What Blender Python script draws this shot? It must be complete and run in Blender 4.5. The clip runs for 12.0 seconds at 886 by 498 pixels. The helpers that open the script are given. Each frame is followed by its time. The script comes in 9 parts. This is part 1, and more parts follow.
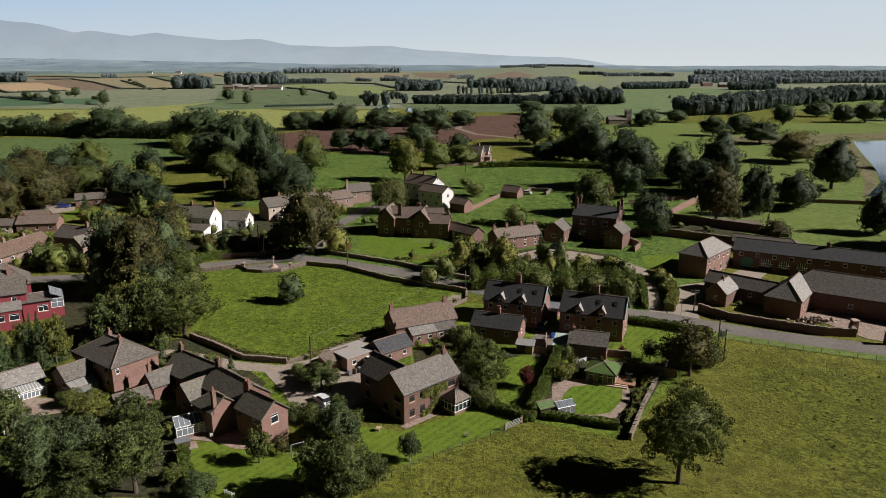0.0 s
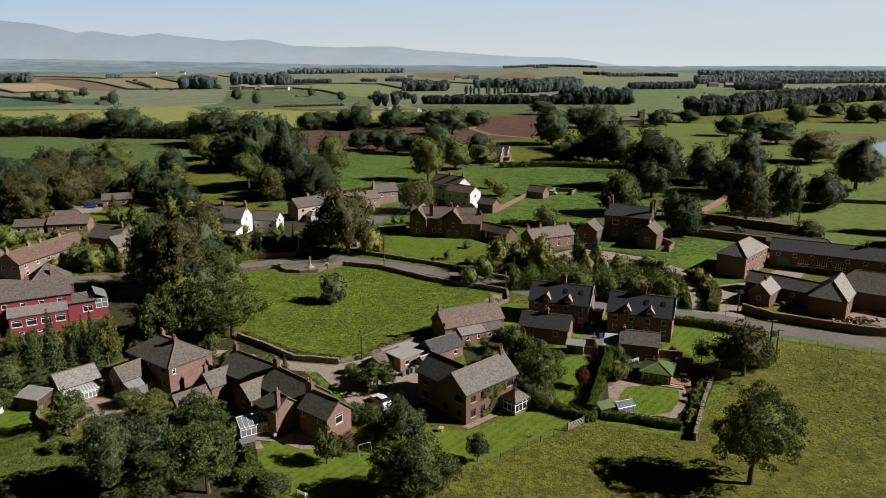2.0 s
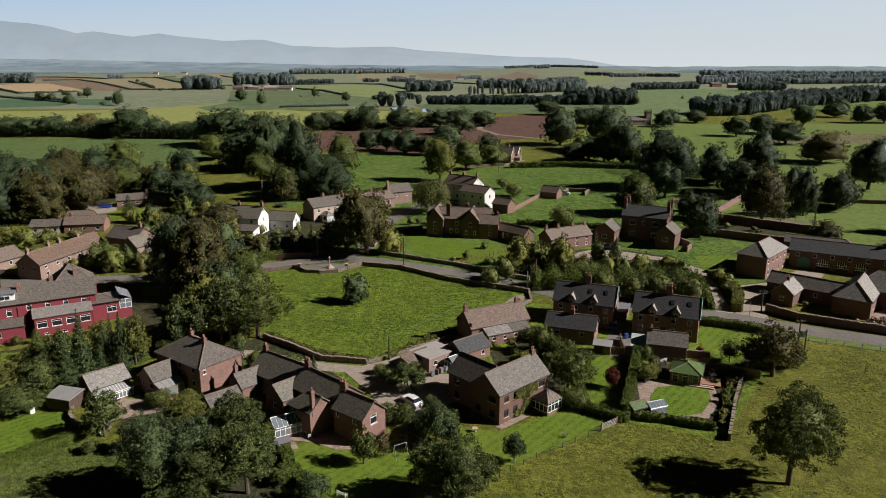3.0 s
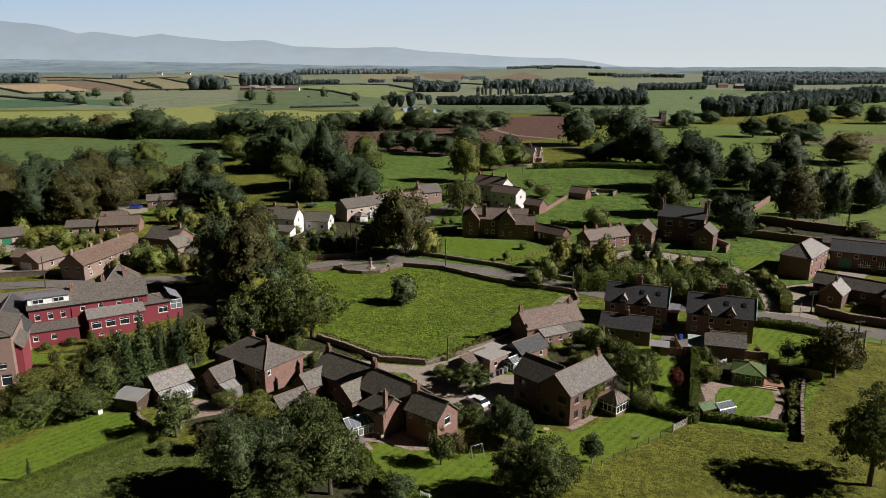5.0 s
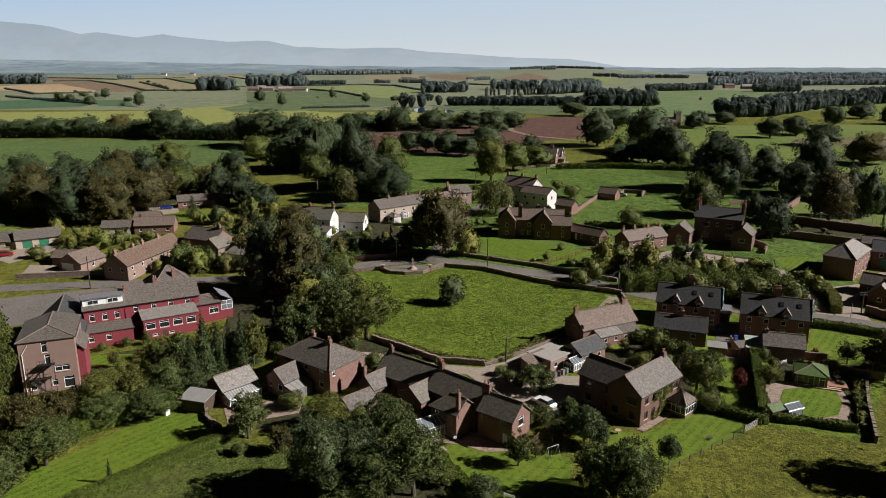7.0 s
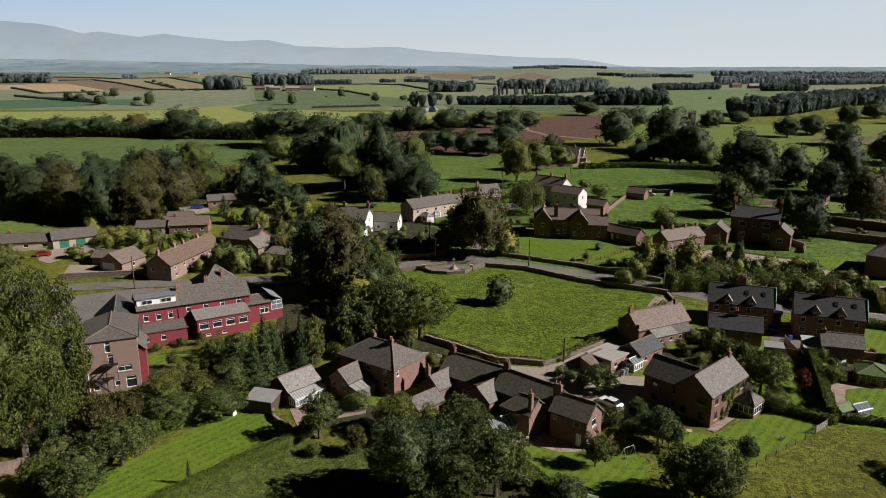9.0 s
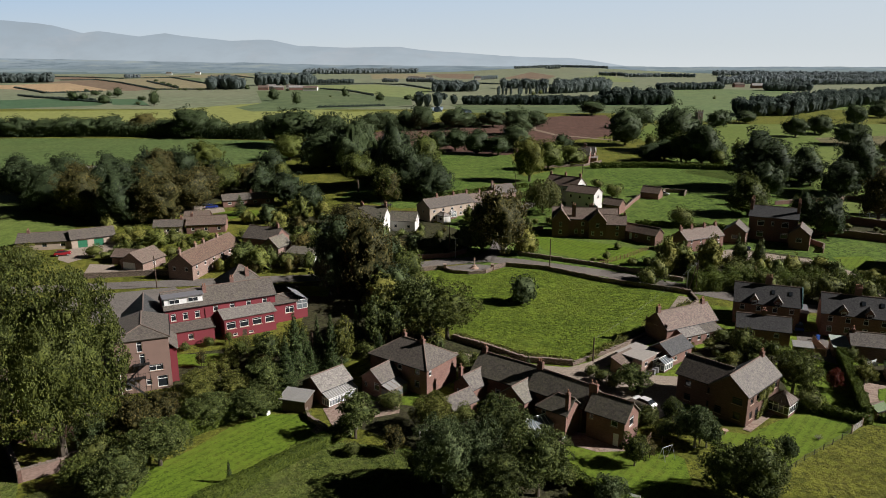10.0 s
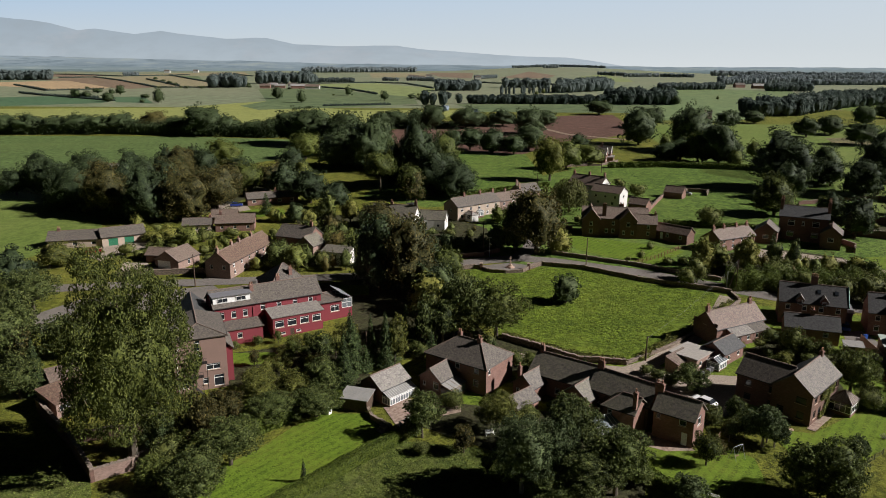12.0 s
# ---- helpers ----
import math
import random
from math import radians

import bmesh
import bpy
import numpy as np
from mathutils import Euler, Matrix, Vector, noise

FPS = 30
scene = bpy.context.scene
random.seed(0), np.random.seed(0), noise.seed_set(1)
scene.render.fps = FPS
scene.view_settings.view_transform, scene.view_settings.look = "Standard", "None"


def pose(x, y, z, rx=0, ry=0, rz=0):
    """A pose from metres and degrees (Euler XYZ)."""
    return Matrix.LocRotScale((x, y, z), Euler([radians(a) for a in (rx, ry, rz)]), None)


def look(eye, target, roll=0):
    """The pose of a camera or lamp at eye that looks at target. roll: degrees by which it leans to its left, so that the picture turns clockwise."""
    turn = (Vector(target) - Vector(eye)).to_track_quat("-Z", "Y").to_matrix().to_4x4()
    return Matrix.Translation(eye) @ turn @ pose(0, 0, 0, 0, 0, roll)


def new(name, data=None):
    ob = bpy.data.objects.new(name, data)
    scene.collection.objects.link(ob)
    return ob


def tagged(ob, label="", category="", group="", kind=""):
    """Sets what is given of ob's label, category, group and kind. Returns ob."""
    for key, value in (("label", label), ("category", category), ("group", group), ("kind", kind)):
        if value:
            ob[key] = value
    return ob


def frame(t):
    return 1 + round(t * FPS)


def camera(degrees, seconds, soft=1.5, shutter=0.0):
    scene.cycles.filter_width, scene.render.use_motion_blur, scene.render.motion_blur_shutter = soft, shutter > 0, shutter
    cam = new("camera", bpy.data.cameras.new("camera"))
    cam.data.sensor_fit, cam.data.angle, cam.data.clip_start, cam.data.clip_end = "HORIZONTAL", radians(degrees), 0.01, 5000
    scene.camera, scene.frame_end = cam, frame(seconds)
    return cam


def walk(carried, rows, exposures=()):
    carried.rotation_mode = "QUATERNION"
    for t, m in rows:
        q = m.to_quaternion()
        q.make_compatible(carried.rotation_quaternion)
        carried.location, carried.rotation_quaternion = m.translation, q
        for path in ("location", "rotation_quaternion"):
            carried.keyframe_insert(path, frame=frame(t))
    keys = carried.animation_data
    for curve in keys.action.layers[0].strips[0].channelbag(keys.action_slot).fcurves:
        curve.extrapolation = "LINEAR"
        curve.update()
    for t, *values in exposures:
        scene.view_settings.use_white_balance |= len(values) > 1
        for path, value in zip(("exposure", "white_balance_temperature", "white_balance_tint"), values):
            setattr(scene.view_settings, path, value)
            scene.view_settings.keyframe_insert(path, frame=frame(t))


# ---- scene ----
cam = camera(64.2, 12.0, soft=0.3)
METRES, EYE, TILT, LEAN, TURN = 66.0, 56.0, -14.5, 0.0, 0.0
ROWS = [
    (0.0, 0.0, 0.0, 0.0, 0.0, 0.0, -0.0),
    (0.5, -0.0368, 0.0005, -0.0002, 0.01, -0.0, 0.03),
    (1.0, -0.0742, 0.0008, -0.0006, 0.01, 0.02, 0.0),
    (1.5, -0.1114, 0.0013, -0.0006, 0.02, 0.02, 0.01),
    (2.0, -0.1495, 0.0016, -0.0007, 0.03, 0.03, 0.01),
    (2.5, -0.1893, 0.0023, -0.0003, 0.03, 0.04, 0.0),
    (3.0, -0.2308, 0.0024, -0.0006, 0.02, 0.05, 0.01),
    (5.0, -0.4029, 0.0024, 0.0002, 0.0, 0.09, -0.02),
    (5.5, -0.446, 0.0027, 0.0005, 0.01, 0.1, -0.01),
    (6.0, -0.489, 0.0032, 0.0007, 0.0, 0.11, -0.02),
    (6.5, -0.5313, 0.0039, 0.0009, 0.01, 0.12, -0.01),
    (7.0, -0.5734, 0.0048, 0.0009, 0.02, 0.13, -0.03),
    (9.0, -0.7423, 0.0085, 0.0023, 0.03, 0.08, -0.03),
    (9.5, -0.7856, 0.0096, 0.0019, 0.02, 0.08, -0.03),
    (10.0, -0.829, 0.0106, 0.0016, -0.0, 0.06, -0.04),
    (10.5, -0.8724, 0.0115, 0.0015, -0.02, 0.04, -0.03),
    (11.0, -0.9153, 0.0121, 0.0012, -0.03, 0.03, -0.05),
    (11.5, -0.9578, 0.0129, 0.0011, -0.03, 0.02, -0.04),
    (12.0, -0.9997, 0.016, 0.0005, -0.44, -0.01, -0.18),
]
walk(cam, [(t, pose(0, 0, EYE, TILT, LEAN, TURN) @ pose(METRES * x, METRES * y, METRES * z, 90 + pitch, roll, yaw)) for t, x, y, z, yaw, pitch, roll in ROWS])

# ---- sky, sun and exposure ----
SUN_ELEVATION, SUN_SIDE = radians(33), radians(-7)
to_sun = Vector((math.cos(SUN_ELEVATION) * math.cos(SUN_SIDE), math.cos(SUN_ELEVATION) * math.sin(SUN_SIDE), math.sin(SUN_ELEVATION)))
world = bpy.data.worlds.new("sky")
scene.world = world
world.use_nodes = True
sky = world.node_tree.nodes.new("ShaderNodeTexSky")
sky.sky_type, sky.sun_disc = "NISHITA", False
sky.sun_elevation, sky.sun_rotation = SUN_ELEVATION, radians(90) - SUN_SIDE
sky.air_density, sky.dust_density, sky.ozone_density = 0.6, 0.1, 1.0
world.node_tree.links.new(sky.outputs[0], world.node_tree.nodes["Background"].inputs[0])
world.node_tree.nodes["Background"].inputs[1].default_value = 0.0028
sun = new("sun", bpy.data.lights.new("sun", "SUN"))
sun.data.energy, sun.data.angle, sun.data.color = 5.0, radians(0.5), (1.0, 0.95, 0.93)
sun.matrix_world = look(to_sun * 300, (0, 0, 0))
scene.view_settings.exposure = 0.50


# ---- materials ----
def material(name, rough=0.8, metal=0.0, spec=0.3):
    m = bpy.data.materials.new(name)
    m.use_nodes = True
    b = m.node_tree.nodes["Principled BSDF"]
    b.inputs["Roughness"].default_value, b.inputs["Metallic"].default_value = rough, metal
    b.inputs["Specular IOR Level"].default_value = spec
    return m, m.node_tree.nodes, m.node_tree.links, b


def ramp(nodes, links, fac, stops):
    r = nodes.new("ShaderNodeValToRGB")
    while len(r.color_ramp.elements) < len(stops):
        r.color_ramp.elements.new(0.5)
    for e, (p, c) in zip(r.color_ramp.elements, stops):
        e.position, e.color = p, (*c, 1)
    links.new(fac, r.inputs[0])
    return r.outputs[0]


def noise_of(nodes, links, coord, scale, detail=4.0, rough=0.55):
    n = nodes.new("ShaderNodeTexNoise")
    n.inputs["Scale"].default_value, n.inputs["Detail"].default_value, n.inputs["Roughness"].default_value = scale, detail, rough
    links.new(coord, n.inputs["Vector"])
    return n.outputs["Fac"]


def mixed(nodes, links, fac, a, b, how="MIX"):
    m = nodes.new("ShaderNodeMix")
    m.data_type, m.blend_type = "RGBA", how
    for socket, value in ((m.inputs[0], fac), (m.inputs[6], a), (m.inputs[7], b)):
        if isinstance(value, (int, float)):
            socket.default_value = value
        elif isinstance(value, tuple):
            socket.default_value = (*value, 1)
        else:
            links.new(value, socket)
    return m.outputs[2]


def bump(nodes, links, bsdf, height, strength, distance):
    b = nodes.new("ShaderNodeBump")
    b.inputs["Strength"].default_value, b.inputs["Distance"].default_value = strength, distance
    links.new(height, b.inputs["Height"])
    links.new(b.outputs[0], bsdf.inputs["Normal"])


def shade(c, k):
    return tuple(min(1.0, v * k) for v in c)


def ground_material(name, dark, light, dry, fine=1.6, wide=0.05, tufts=0.25, stripes=0.0, angle=0.0, rows=0.0, worn=1.0):
    """Grass, soil or stubble: fine grain, broad stains and, where asked, mown or ploughed lines."""
    m, n, l, b = material(name, 0.9, 0, 0.15)
    co = n.new("ShaderNodeTexCoord").outputs["Object"]
    fine_n = noise_of(n, l, co, fine, 6.0, 0.7)
    wide_n = noise_of(n, l, co, wide, 5.0, 0.6)
    mid_n = noise_of(n, l, co, wide * 7, 4.0, 0.6)
    c = ramp(n, l, fine_n, [(0.41, shade(dark, 1 - 0.5 * worn)), (0.58, shade(light, 1 + 0.15 * worn))])
    c = mixed(n, l, ramp(n, l, wide_n, [(0.42, (0, 0, 0)), (0.68, (0.75, 0.75, 0.75))]), c, dry)
    c = mixed(n, l, ramp(n, l, mid_n, [(0.40, (0.55 * worn, 0.55 * worn, 0.55 * worn)), (0.60, (0, 0, 0))]), c, shade(dark, 0.8))
    clumps = noise_of(n, l, co, fine * 0.42, 3.0, 0.5)
    c = mixed(n, l, ramp(n, l, clumps, [(0.52, (0, 0, 0)), (0.66, (0.6 * worn, 0.6 * worn, 0.6 * worn))]), c, shade(light, 1.18))
    height = fine_n
    if stripes or rows:
        turn = n.new("ShaderNodeMapping")
        turn.inputs["Rotation"].default_value = (0, 0, angle)
        l.new(co, turn.inputs["Vector"])
        w = n.new("ShaderNodeTexWave")
        w.wave_profile = "SIN"
        w.inputs["Scale"].default_value, w.inputs["Distortion"].default_value, w.inputs["Detail"].default_value = (0.3 / (stripes or rows), 0.6, 1.0)
        l.new(turn.outputs[0], w.inputs["Vector"])
        c = mixed(n, l, ramp(n, l, w.outputs["Fac"], [(0.4, (0, 0, 0)), (0.6, (0.35, 0.35, 0.35))]), c, shade(light, 1.25))
    l.new(c, b.inputs["Base Color"])
    bump(n, l, b, height, 0.9, tufts)
    return m


PASTURE = ground_material("pasture_grass", (0.080, 0.094, 0.012), (0.150, 0.160, 0.022), (0.185, 0.170, 0.034), 1.6, 0.035, 0.5, worn=1.15)
MEADOW = ground_material("meadow_grass", (0.074, 0.120, 0.012), (0.140, 0.200, 0.020), (0.165, 0.195, 0.028), 1.5, 0.05, 0.5, worn=1.3)
PADDOCK = ground_material("paddock_grass", (0.060, 0.108, 0.018), (0.106, 0.166, 0.028), (0.128, 0.168, 0.036), 0.9, 0.03, 0.4, worn=1.2)
LAWN = ground_material("mown_lawn", (0.074, 0.122, 0.011), (0.108, 0.166, 0.015), (0.146, 0.164, 0.024), 3.0, 0.07, 0.08, stripes=1.4, angle=0.7)
ROUGH = ground_material("rough_grass", (0.048, 0.075, 0.013), (0.115, 0.145, 0.030), (0.145, 0.145, 0.050), 1.1, 0.12, 0.7)
REEDS = ground_material("reedy_bank", (0.10, 0.095, 0.045), (0.17, 0.155, 0.075), (0.21, 0.18, 0.10), 0.6, 0.04, 0.4)
BED = ground_material("garden_soil", (0.030, 0.030, 0.014), (0.06, 0.062, 0.025), (0.06, 0.05, 0.03), 1.8, 0.2, 0.3)
PARK = ground_material("park_grass", (0.100, 0.146, 0.030), (0.128, 0.176, 0.038), (0.150, 0.178, 0.048), 0.5, 0.02, 0.2, worn=0.45)
CROP = ground_material("green_crop", (0.065, 0.105, 0.032), (0.098, 0.145, 0.044), (0.108, 0.132, 0.044), 0.5, 0.012, 0.3, rows=3.0, angle=0.5)
STRIP = ground_material("ripening_grass", (0.205, 0.225, 0.066), (0.255, 0.28, 0.085), (0.23, 0.24, 0.075), 0.3, 0.01, 0.3, worn=0.4)
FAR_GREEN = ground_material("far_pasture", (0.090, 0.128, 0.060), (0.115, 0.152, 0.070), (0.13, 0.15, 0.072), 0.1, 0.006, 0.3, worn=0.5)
# greyed grass: some haze painted into the far ground colour
FAR_OLIVE = ground_material("hazed_far_grassland", (0.155, 0.180, 0.110), (0.185, 0.210, 0.126), (0.205, 0.205, 0.130), 0.1, 0.006, 0.3, worn=0.4)
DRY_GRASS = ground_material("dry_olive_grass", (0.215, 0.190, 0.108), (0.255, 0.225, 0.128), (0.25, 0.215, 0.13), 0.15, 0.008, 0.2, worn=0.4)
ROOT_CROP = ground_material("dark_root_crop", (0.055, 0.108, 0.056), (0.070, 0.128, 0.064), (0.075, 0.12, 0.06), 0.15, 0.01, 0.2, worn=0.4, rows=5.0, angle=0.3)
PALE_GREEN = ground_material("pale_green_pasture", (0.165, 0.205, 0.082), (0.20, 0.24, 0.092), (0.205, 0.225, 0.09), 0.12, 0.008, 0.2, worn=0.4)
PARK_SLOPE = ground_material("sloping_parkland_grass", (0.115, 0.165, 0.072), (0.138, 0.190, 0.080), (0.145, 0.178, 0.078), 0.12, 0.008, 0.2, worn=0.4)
STUBBLE = ground_material("stubble", (0.32, 0.23, 0.13), (0.40, 0.29, 0.17), (0.36, 0.27, 0.15), 0.2, 0.01, 0.2, rows=6.0, angle=1.1)
FALLOW = ground_material("fallow_soil", (0.17, 0.12, 0.085), (0.21, 0.15, 0.10), (0.19, 0.15, 0.09), 0.2, 0.01, 0.2)
PLOUGH = ground_material("ploughed_soil", (0.070, 0.038, 0.028), (0.125, 0.070, 0.052), (0.105, 0.062, 0.046), 0.5, 0.02, 0.4, rows=1.6, angle=1.2)
TRACK = ground_material("bare_track", (0.19, 0.15, 0.11), (0.27, 0.22, 0.16), (0.24, 0.19, 0.13), 1.0, 0.1, 0.1)
ASPHALT = ground_material("asphalt", (0.130, 0.115, 0.102), (0.172, 0.155, 0.138), (0.19, 0.172, 0.152), 2.2, 0.12, 0.02, worn=0.25)
GRAVEL = ground_material("gravel", (0.24, 0.195, 0.155), (0.34, 0.285, 0.23), (0.28, 0.235, 0.185), 3.5, 0.2, 0.05, worn=0.25)
PAVING = ground_material("sandstone_paving", (0.22, 0.15, 0.12), (0.33, 0.25, 0.20), (0.27, 0.23, 0.18), 1.5, 0.3, 0.03, worn=0.25)
TENNIS = ground_material("tennis_court_surface", (0.13, 0.11, 0.085), (0.16, 0.135, 0.10), (0.18, 0.16, 0.12), 2.0, 0.1, 0.01, worn=0.25)


def wall_material(name, base, mortar, stain, brick=True, spread=0.2):
    """Masonry or render: courses at real size, per-brick tints, broad weather stains."""
    m, n, l, b = material(name, 0.88, 0, 0.25)
    uv = n.new("ShaderNodeUVMap").outputs[0]
    co = n.new("ShaderNodeTexCoord").outputs["Object"]
    broad = noise_of(n, l, co, 0.5, 5.0, 0.6)
    grain = noise_of(n, l, co, 9.0, 4.0, 0.6)
    if brick:
        t = n.new("ShaderNodeTexBrick")
        t.inputs["Color1"].default_value, t.inputs["Color2"].default_value = (*shade(base, 1 - spread), 1), (*shade(base, 1 + spread), 1)
        t.inputs["Mortar"].default_value = (*mortar, 1)
        t.inputs["Scale"].default_value, t.inputs["Mortar Size"].default_value = 1.0, 0.008
        t.inputs["Brick Width"].default_value, t.inputs["Row Height"].default_value = 0.34, 0.13
        l.new(uv, t.inputs["Vector"])
        c = t.outputs["Color"]
        bump(n, l, b, t.outputs["Fac"], 0.35, -0.01)
    else:
        c = ramp(n, l, grain, [(0.3, shade(base, 0.92)), (0.7, shade(base, 1.06))])
        bump(n, l, b, grain, 0.3, 0.01)
    c = mixed(n, l, ramp(n, l, broad, [(0.45, (0, 0, 0)), (0.75, (0.6, 0.6, 0.6))]), c, stain)
    l.new(c, b.inputs["Base Color"])
    return m


BRICK = wall_material("red_sandstone_brick", (0.215, 0.120, 0.095), (0.20, 0.15, 0.13), (0.150, 0.088, 0.072))
BRICK_PALE = wall_material("pale_sandstone", (0.255, 0.175, 0.142), (0.23, 0.18, 0.15), (0.185, 0.122, 0.098))
BRICK_DARK = wall_material("dark_sandstone", (0.150, 0.085, 0.066), (0.15, 0.11, 0.09), (0.095, 0.062, 0.050))
WHITE_WALL = wall_material("white_render", (0.60, 0.59, 0.565), (0.63, 0.62, 0.61), (0.56, 0.54, 0.49), brick=False)
CREAM_WALL = wall_material("cream_render", (0.42, 0.34, 0.27), (0.4, 0.33, 0.26), (0.34, 0.27, 0.215), brick=False)
MAROON_WALL = wall_material("maroon_render", (0.215, 0.042, 0.052), (0.2, 0.05, 0.05), (0.17, 0.042, 0.047), brick=False)
BROWN_WALL = wall_material("brown_render", (0.27, 0.18, 0.145), (0.25, 0.17, 0.15), (0.21, 0.145, 0.118), brick=False)
RUBBLE = wall_material("rubble_stone", (0.165, 0.125, 0.10), (0.10, 0.08, 0.065), (0.15, 0.13, 0.085), spread=0.5)


def roof_material(name, base, moss, spread=0.45, width=0.3, row=0.26):
    m, n, l, b = material(name, 0.62, 0, 0.4)
    uv = n.new("ShaderNodeUVMap").outputs[0]
    co = n.new("ShaderNodeTexCoord").outputs["Object"]
    t = n.new("ShaderNodeTexBrick")
    t.inputs["Color1"].default_value, t.inputs["Color2"].default_value = (*shade(base, 1 - spread), 1), (*shade(base, 1 + spread), 1)
    t.inputs["Mortar"].default_value = (*shade(base, 0.9), 1)
    t.inputs["Scale"].default_value, t.inputs["Mortar Size"].default_value = 1.0, 0.012
    t.inputs["Brick Width"].default_value, t.inputs["Row Height"].default_value = width, row
    l.new(uv, t.inputs["Vector"])
    broad = noise_of(n, l, co, 0.45, 6.0, 0.65)
    spots = noise_of(n, l, co, 2.6, 5.0, 0.7)
    c = mixed(n, l, ramp(n, l, broad, [(0.40, (0, 0, 0)), (0.72, (0.6, 0.6, 0.6))]), t.outputs["Color"], moss)
    c = mixed(n, l, ramp(n, l, spots, [(0.50, (0, 0, 0)), (0.64, (0.8, 0.8, 0.8))]), c, shade(moss, 1.45))
    lichen = noise_of(n, l, co, 9.0, 3.0, 0.6)
    c = mixed(n, l, ramp(n, l, lichen, [(0.60, (0, 0, 0)), (0.68, (0.6, 0.6, 0.6))]), c, shade(moss, 2.0))
    c = mixed(n, l, ramp(n, l, lichen, [(0.32, (0.6, 0.6, 0.6)), (0.40, (0, 0, 0))]), c, shade(base, 0.5))
    l.new(c, b.inputs["Base Color"])
    bump(n, l, b, t.outputs["Fac"], 0.12, -0.01)
    return m


SLATE = roof_material("grey_slate", (0.096, 0.082, 0.073), (0.122, 0.108, 0.083))
SLATE_BLUE = roof_material("blue_grey_slate", (0.042, 0.042, 0.044), (0.056, 0.058, 0.053))
SLATE_DARK = roof_material("near_black_slate", (0.030, 0.029, 0.030), (0.043, 0.043, 0.038))
SLATE_PALE = roof_material("pale_weathered_slate", (0.185, 0.168, 0.155), (0.22, 0.205, 0.172))
STONE_ROOF = roof_material("stone_slab_roof", (0.118, 0.105, 0.090), (0.150, 0.142, 0.095), 0.35, 0.42, 0.3)
TILE = roof_material("red_clay_tiles", (0.112, 0.067, 0.050), (0.138, 0.100, 0.070))
TILE_BROWN = roof_material("brown_tiles", (0.135, 0.095, 0.078), (0.15, 0.125, 0.095))
FELT = roof_material("green_roof_felt", (0.060, 0.105, 0.024), (0.085, 0.13, 0.036), 0.1, 1.0, 1.0)
GREY_SHEET = roof_material("grey_sheet_roof", (0.27, 0.265, 0.255), (0.20, 0.19, 0.165), 0.05, 1.0, 3.0)
GREEN_SHEET = roof_material("pale_green_sheet_roof", (0.36, 0.42, 0.37), (0.28, 0.33, 0.28), 0.05, 1.0, 3.0)


def plain(name, colour, rough=0.5, metal=0.0, spec=0.4, vary=0.12):
    m, n, l, b = material(name, rough, metal, spec)
    co = n.new("ShaderNodeTexCoord").outputs["Object"]
    g = noise_of(n, l, co, 3.0, 5.0, 0.6)
    l.new(ramp(n, l, g, [(0.3, shade(colour, 1 - vary)), (0.7, shade(colour, 1 + vary))]), b.inputs["Base Color"])
    return m


WHITE = plain("white_paint", (0.78, 0.78, 0.75), 0.45)
TIMBER = plain("weathered_timber", (0.22, 0.15, 0.09), 0.8, vary=0.3)
GREY_TIMBER = plain("silvered_timber", (0.36, 0.34, 0.30), 0.8, vary=0.3)
MOSSY_TIMBER = plain("mossy_timber", (0.11, 0.12, 0.07), 0.9, vary=0.3)
RED_TIMBER = plain("red_brown_stained_timber", (0.20, 0.085, 0.055), 0.8, vary=0.3)
DARK_TIMBER = plain("dark_timber", (0.07, 0.045, 0.03), 0.8, vary=0.3)
GREEN_PAINT = plain("green_paint", (0.035, 0.175, 0.095), 0.45)
BLUE_PAINT = plain("pale_green_blue_paint", (0.16, 0.33, 0.30), 0.5)
IRON = plain("black_iron", (0.03, 0.03, 0.03), 0.5, 0.6)
GALVANISED = plain("galvanised_steel", (0.40, 0.41, 0.42), 0.45, 0.7)
CLAY_POT = plain("terracotta", (0.30, 0.16, 0.10), 0.8)
PALE_ROOF = plain("pale_mineral_felt", (0.31, 0.285, 0.255), 0.9, vary=0.15)
RIDGE = plain("ridge_tile", (0.17, 0.125, 0.10), 0.85, vary=0.25)
LEAD = plain("lead_flashing", (0.17, 0.17, 0.18), 0.6)
STONE_TRIM = plain("dressed_sandstone", (0.42, 0.30, 0.23), 0.85, vary=0.2)
RUBBER = plain("black_rubber", (0.02, 0.02, 0.02), 0.8)
PLASTIC_BLUE = plain("blue_plastic", (0.03, 0.09, 0.35), 0.4)
COPING = plain("coping_stone", (0.21, 0.165, 0.13), 0.9, vary=0.3)
GLASS = plain("dark_window_glass", (0.020, 0.024, 0.028), 0.04, 0.0, 0.6, 0.05)
CLEAR = plain("conservatory_glass", (0.16, 0.18, 0.19), 0.05, 0.0, 0.8, 0.05)
ROOF_GLASS = plain("weathered_roof_glass", (0.17, 0.18, 0.19), 0.5, 0.0, 0.3)


def water_material():
    m, n, l, b = material("lake_water", 0.06, 0, 0.6)
    b.inputs["Base Color"].default_value = (0.04, 0.06, 0.075, 1)
    co = n.new("ShaderNodeTexCoord").outputs["Object"]
    bump(n, l, b, noise_of(n, l, co, 0.4, 4.0), 0.15, 0.1)
    return m


WATER = water_material()


def mid_of(a, b):
    return tuple((p + q) / 2 for p, q in zip(a, b))


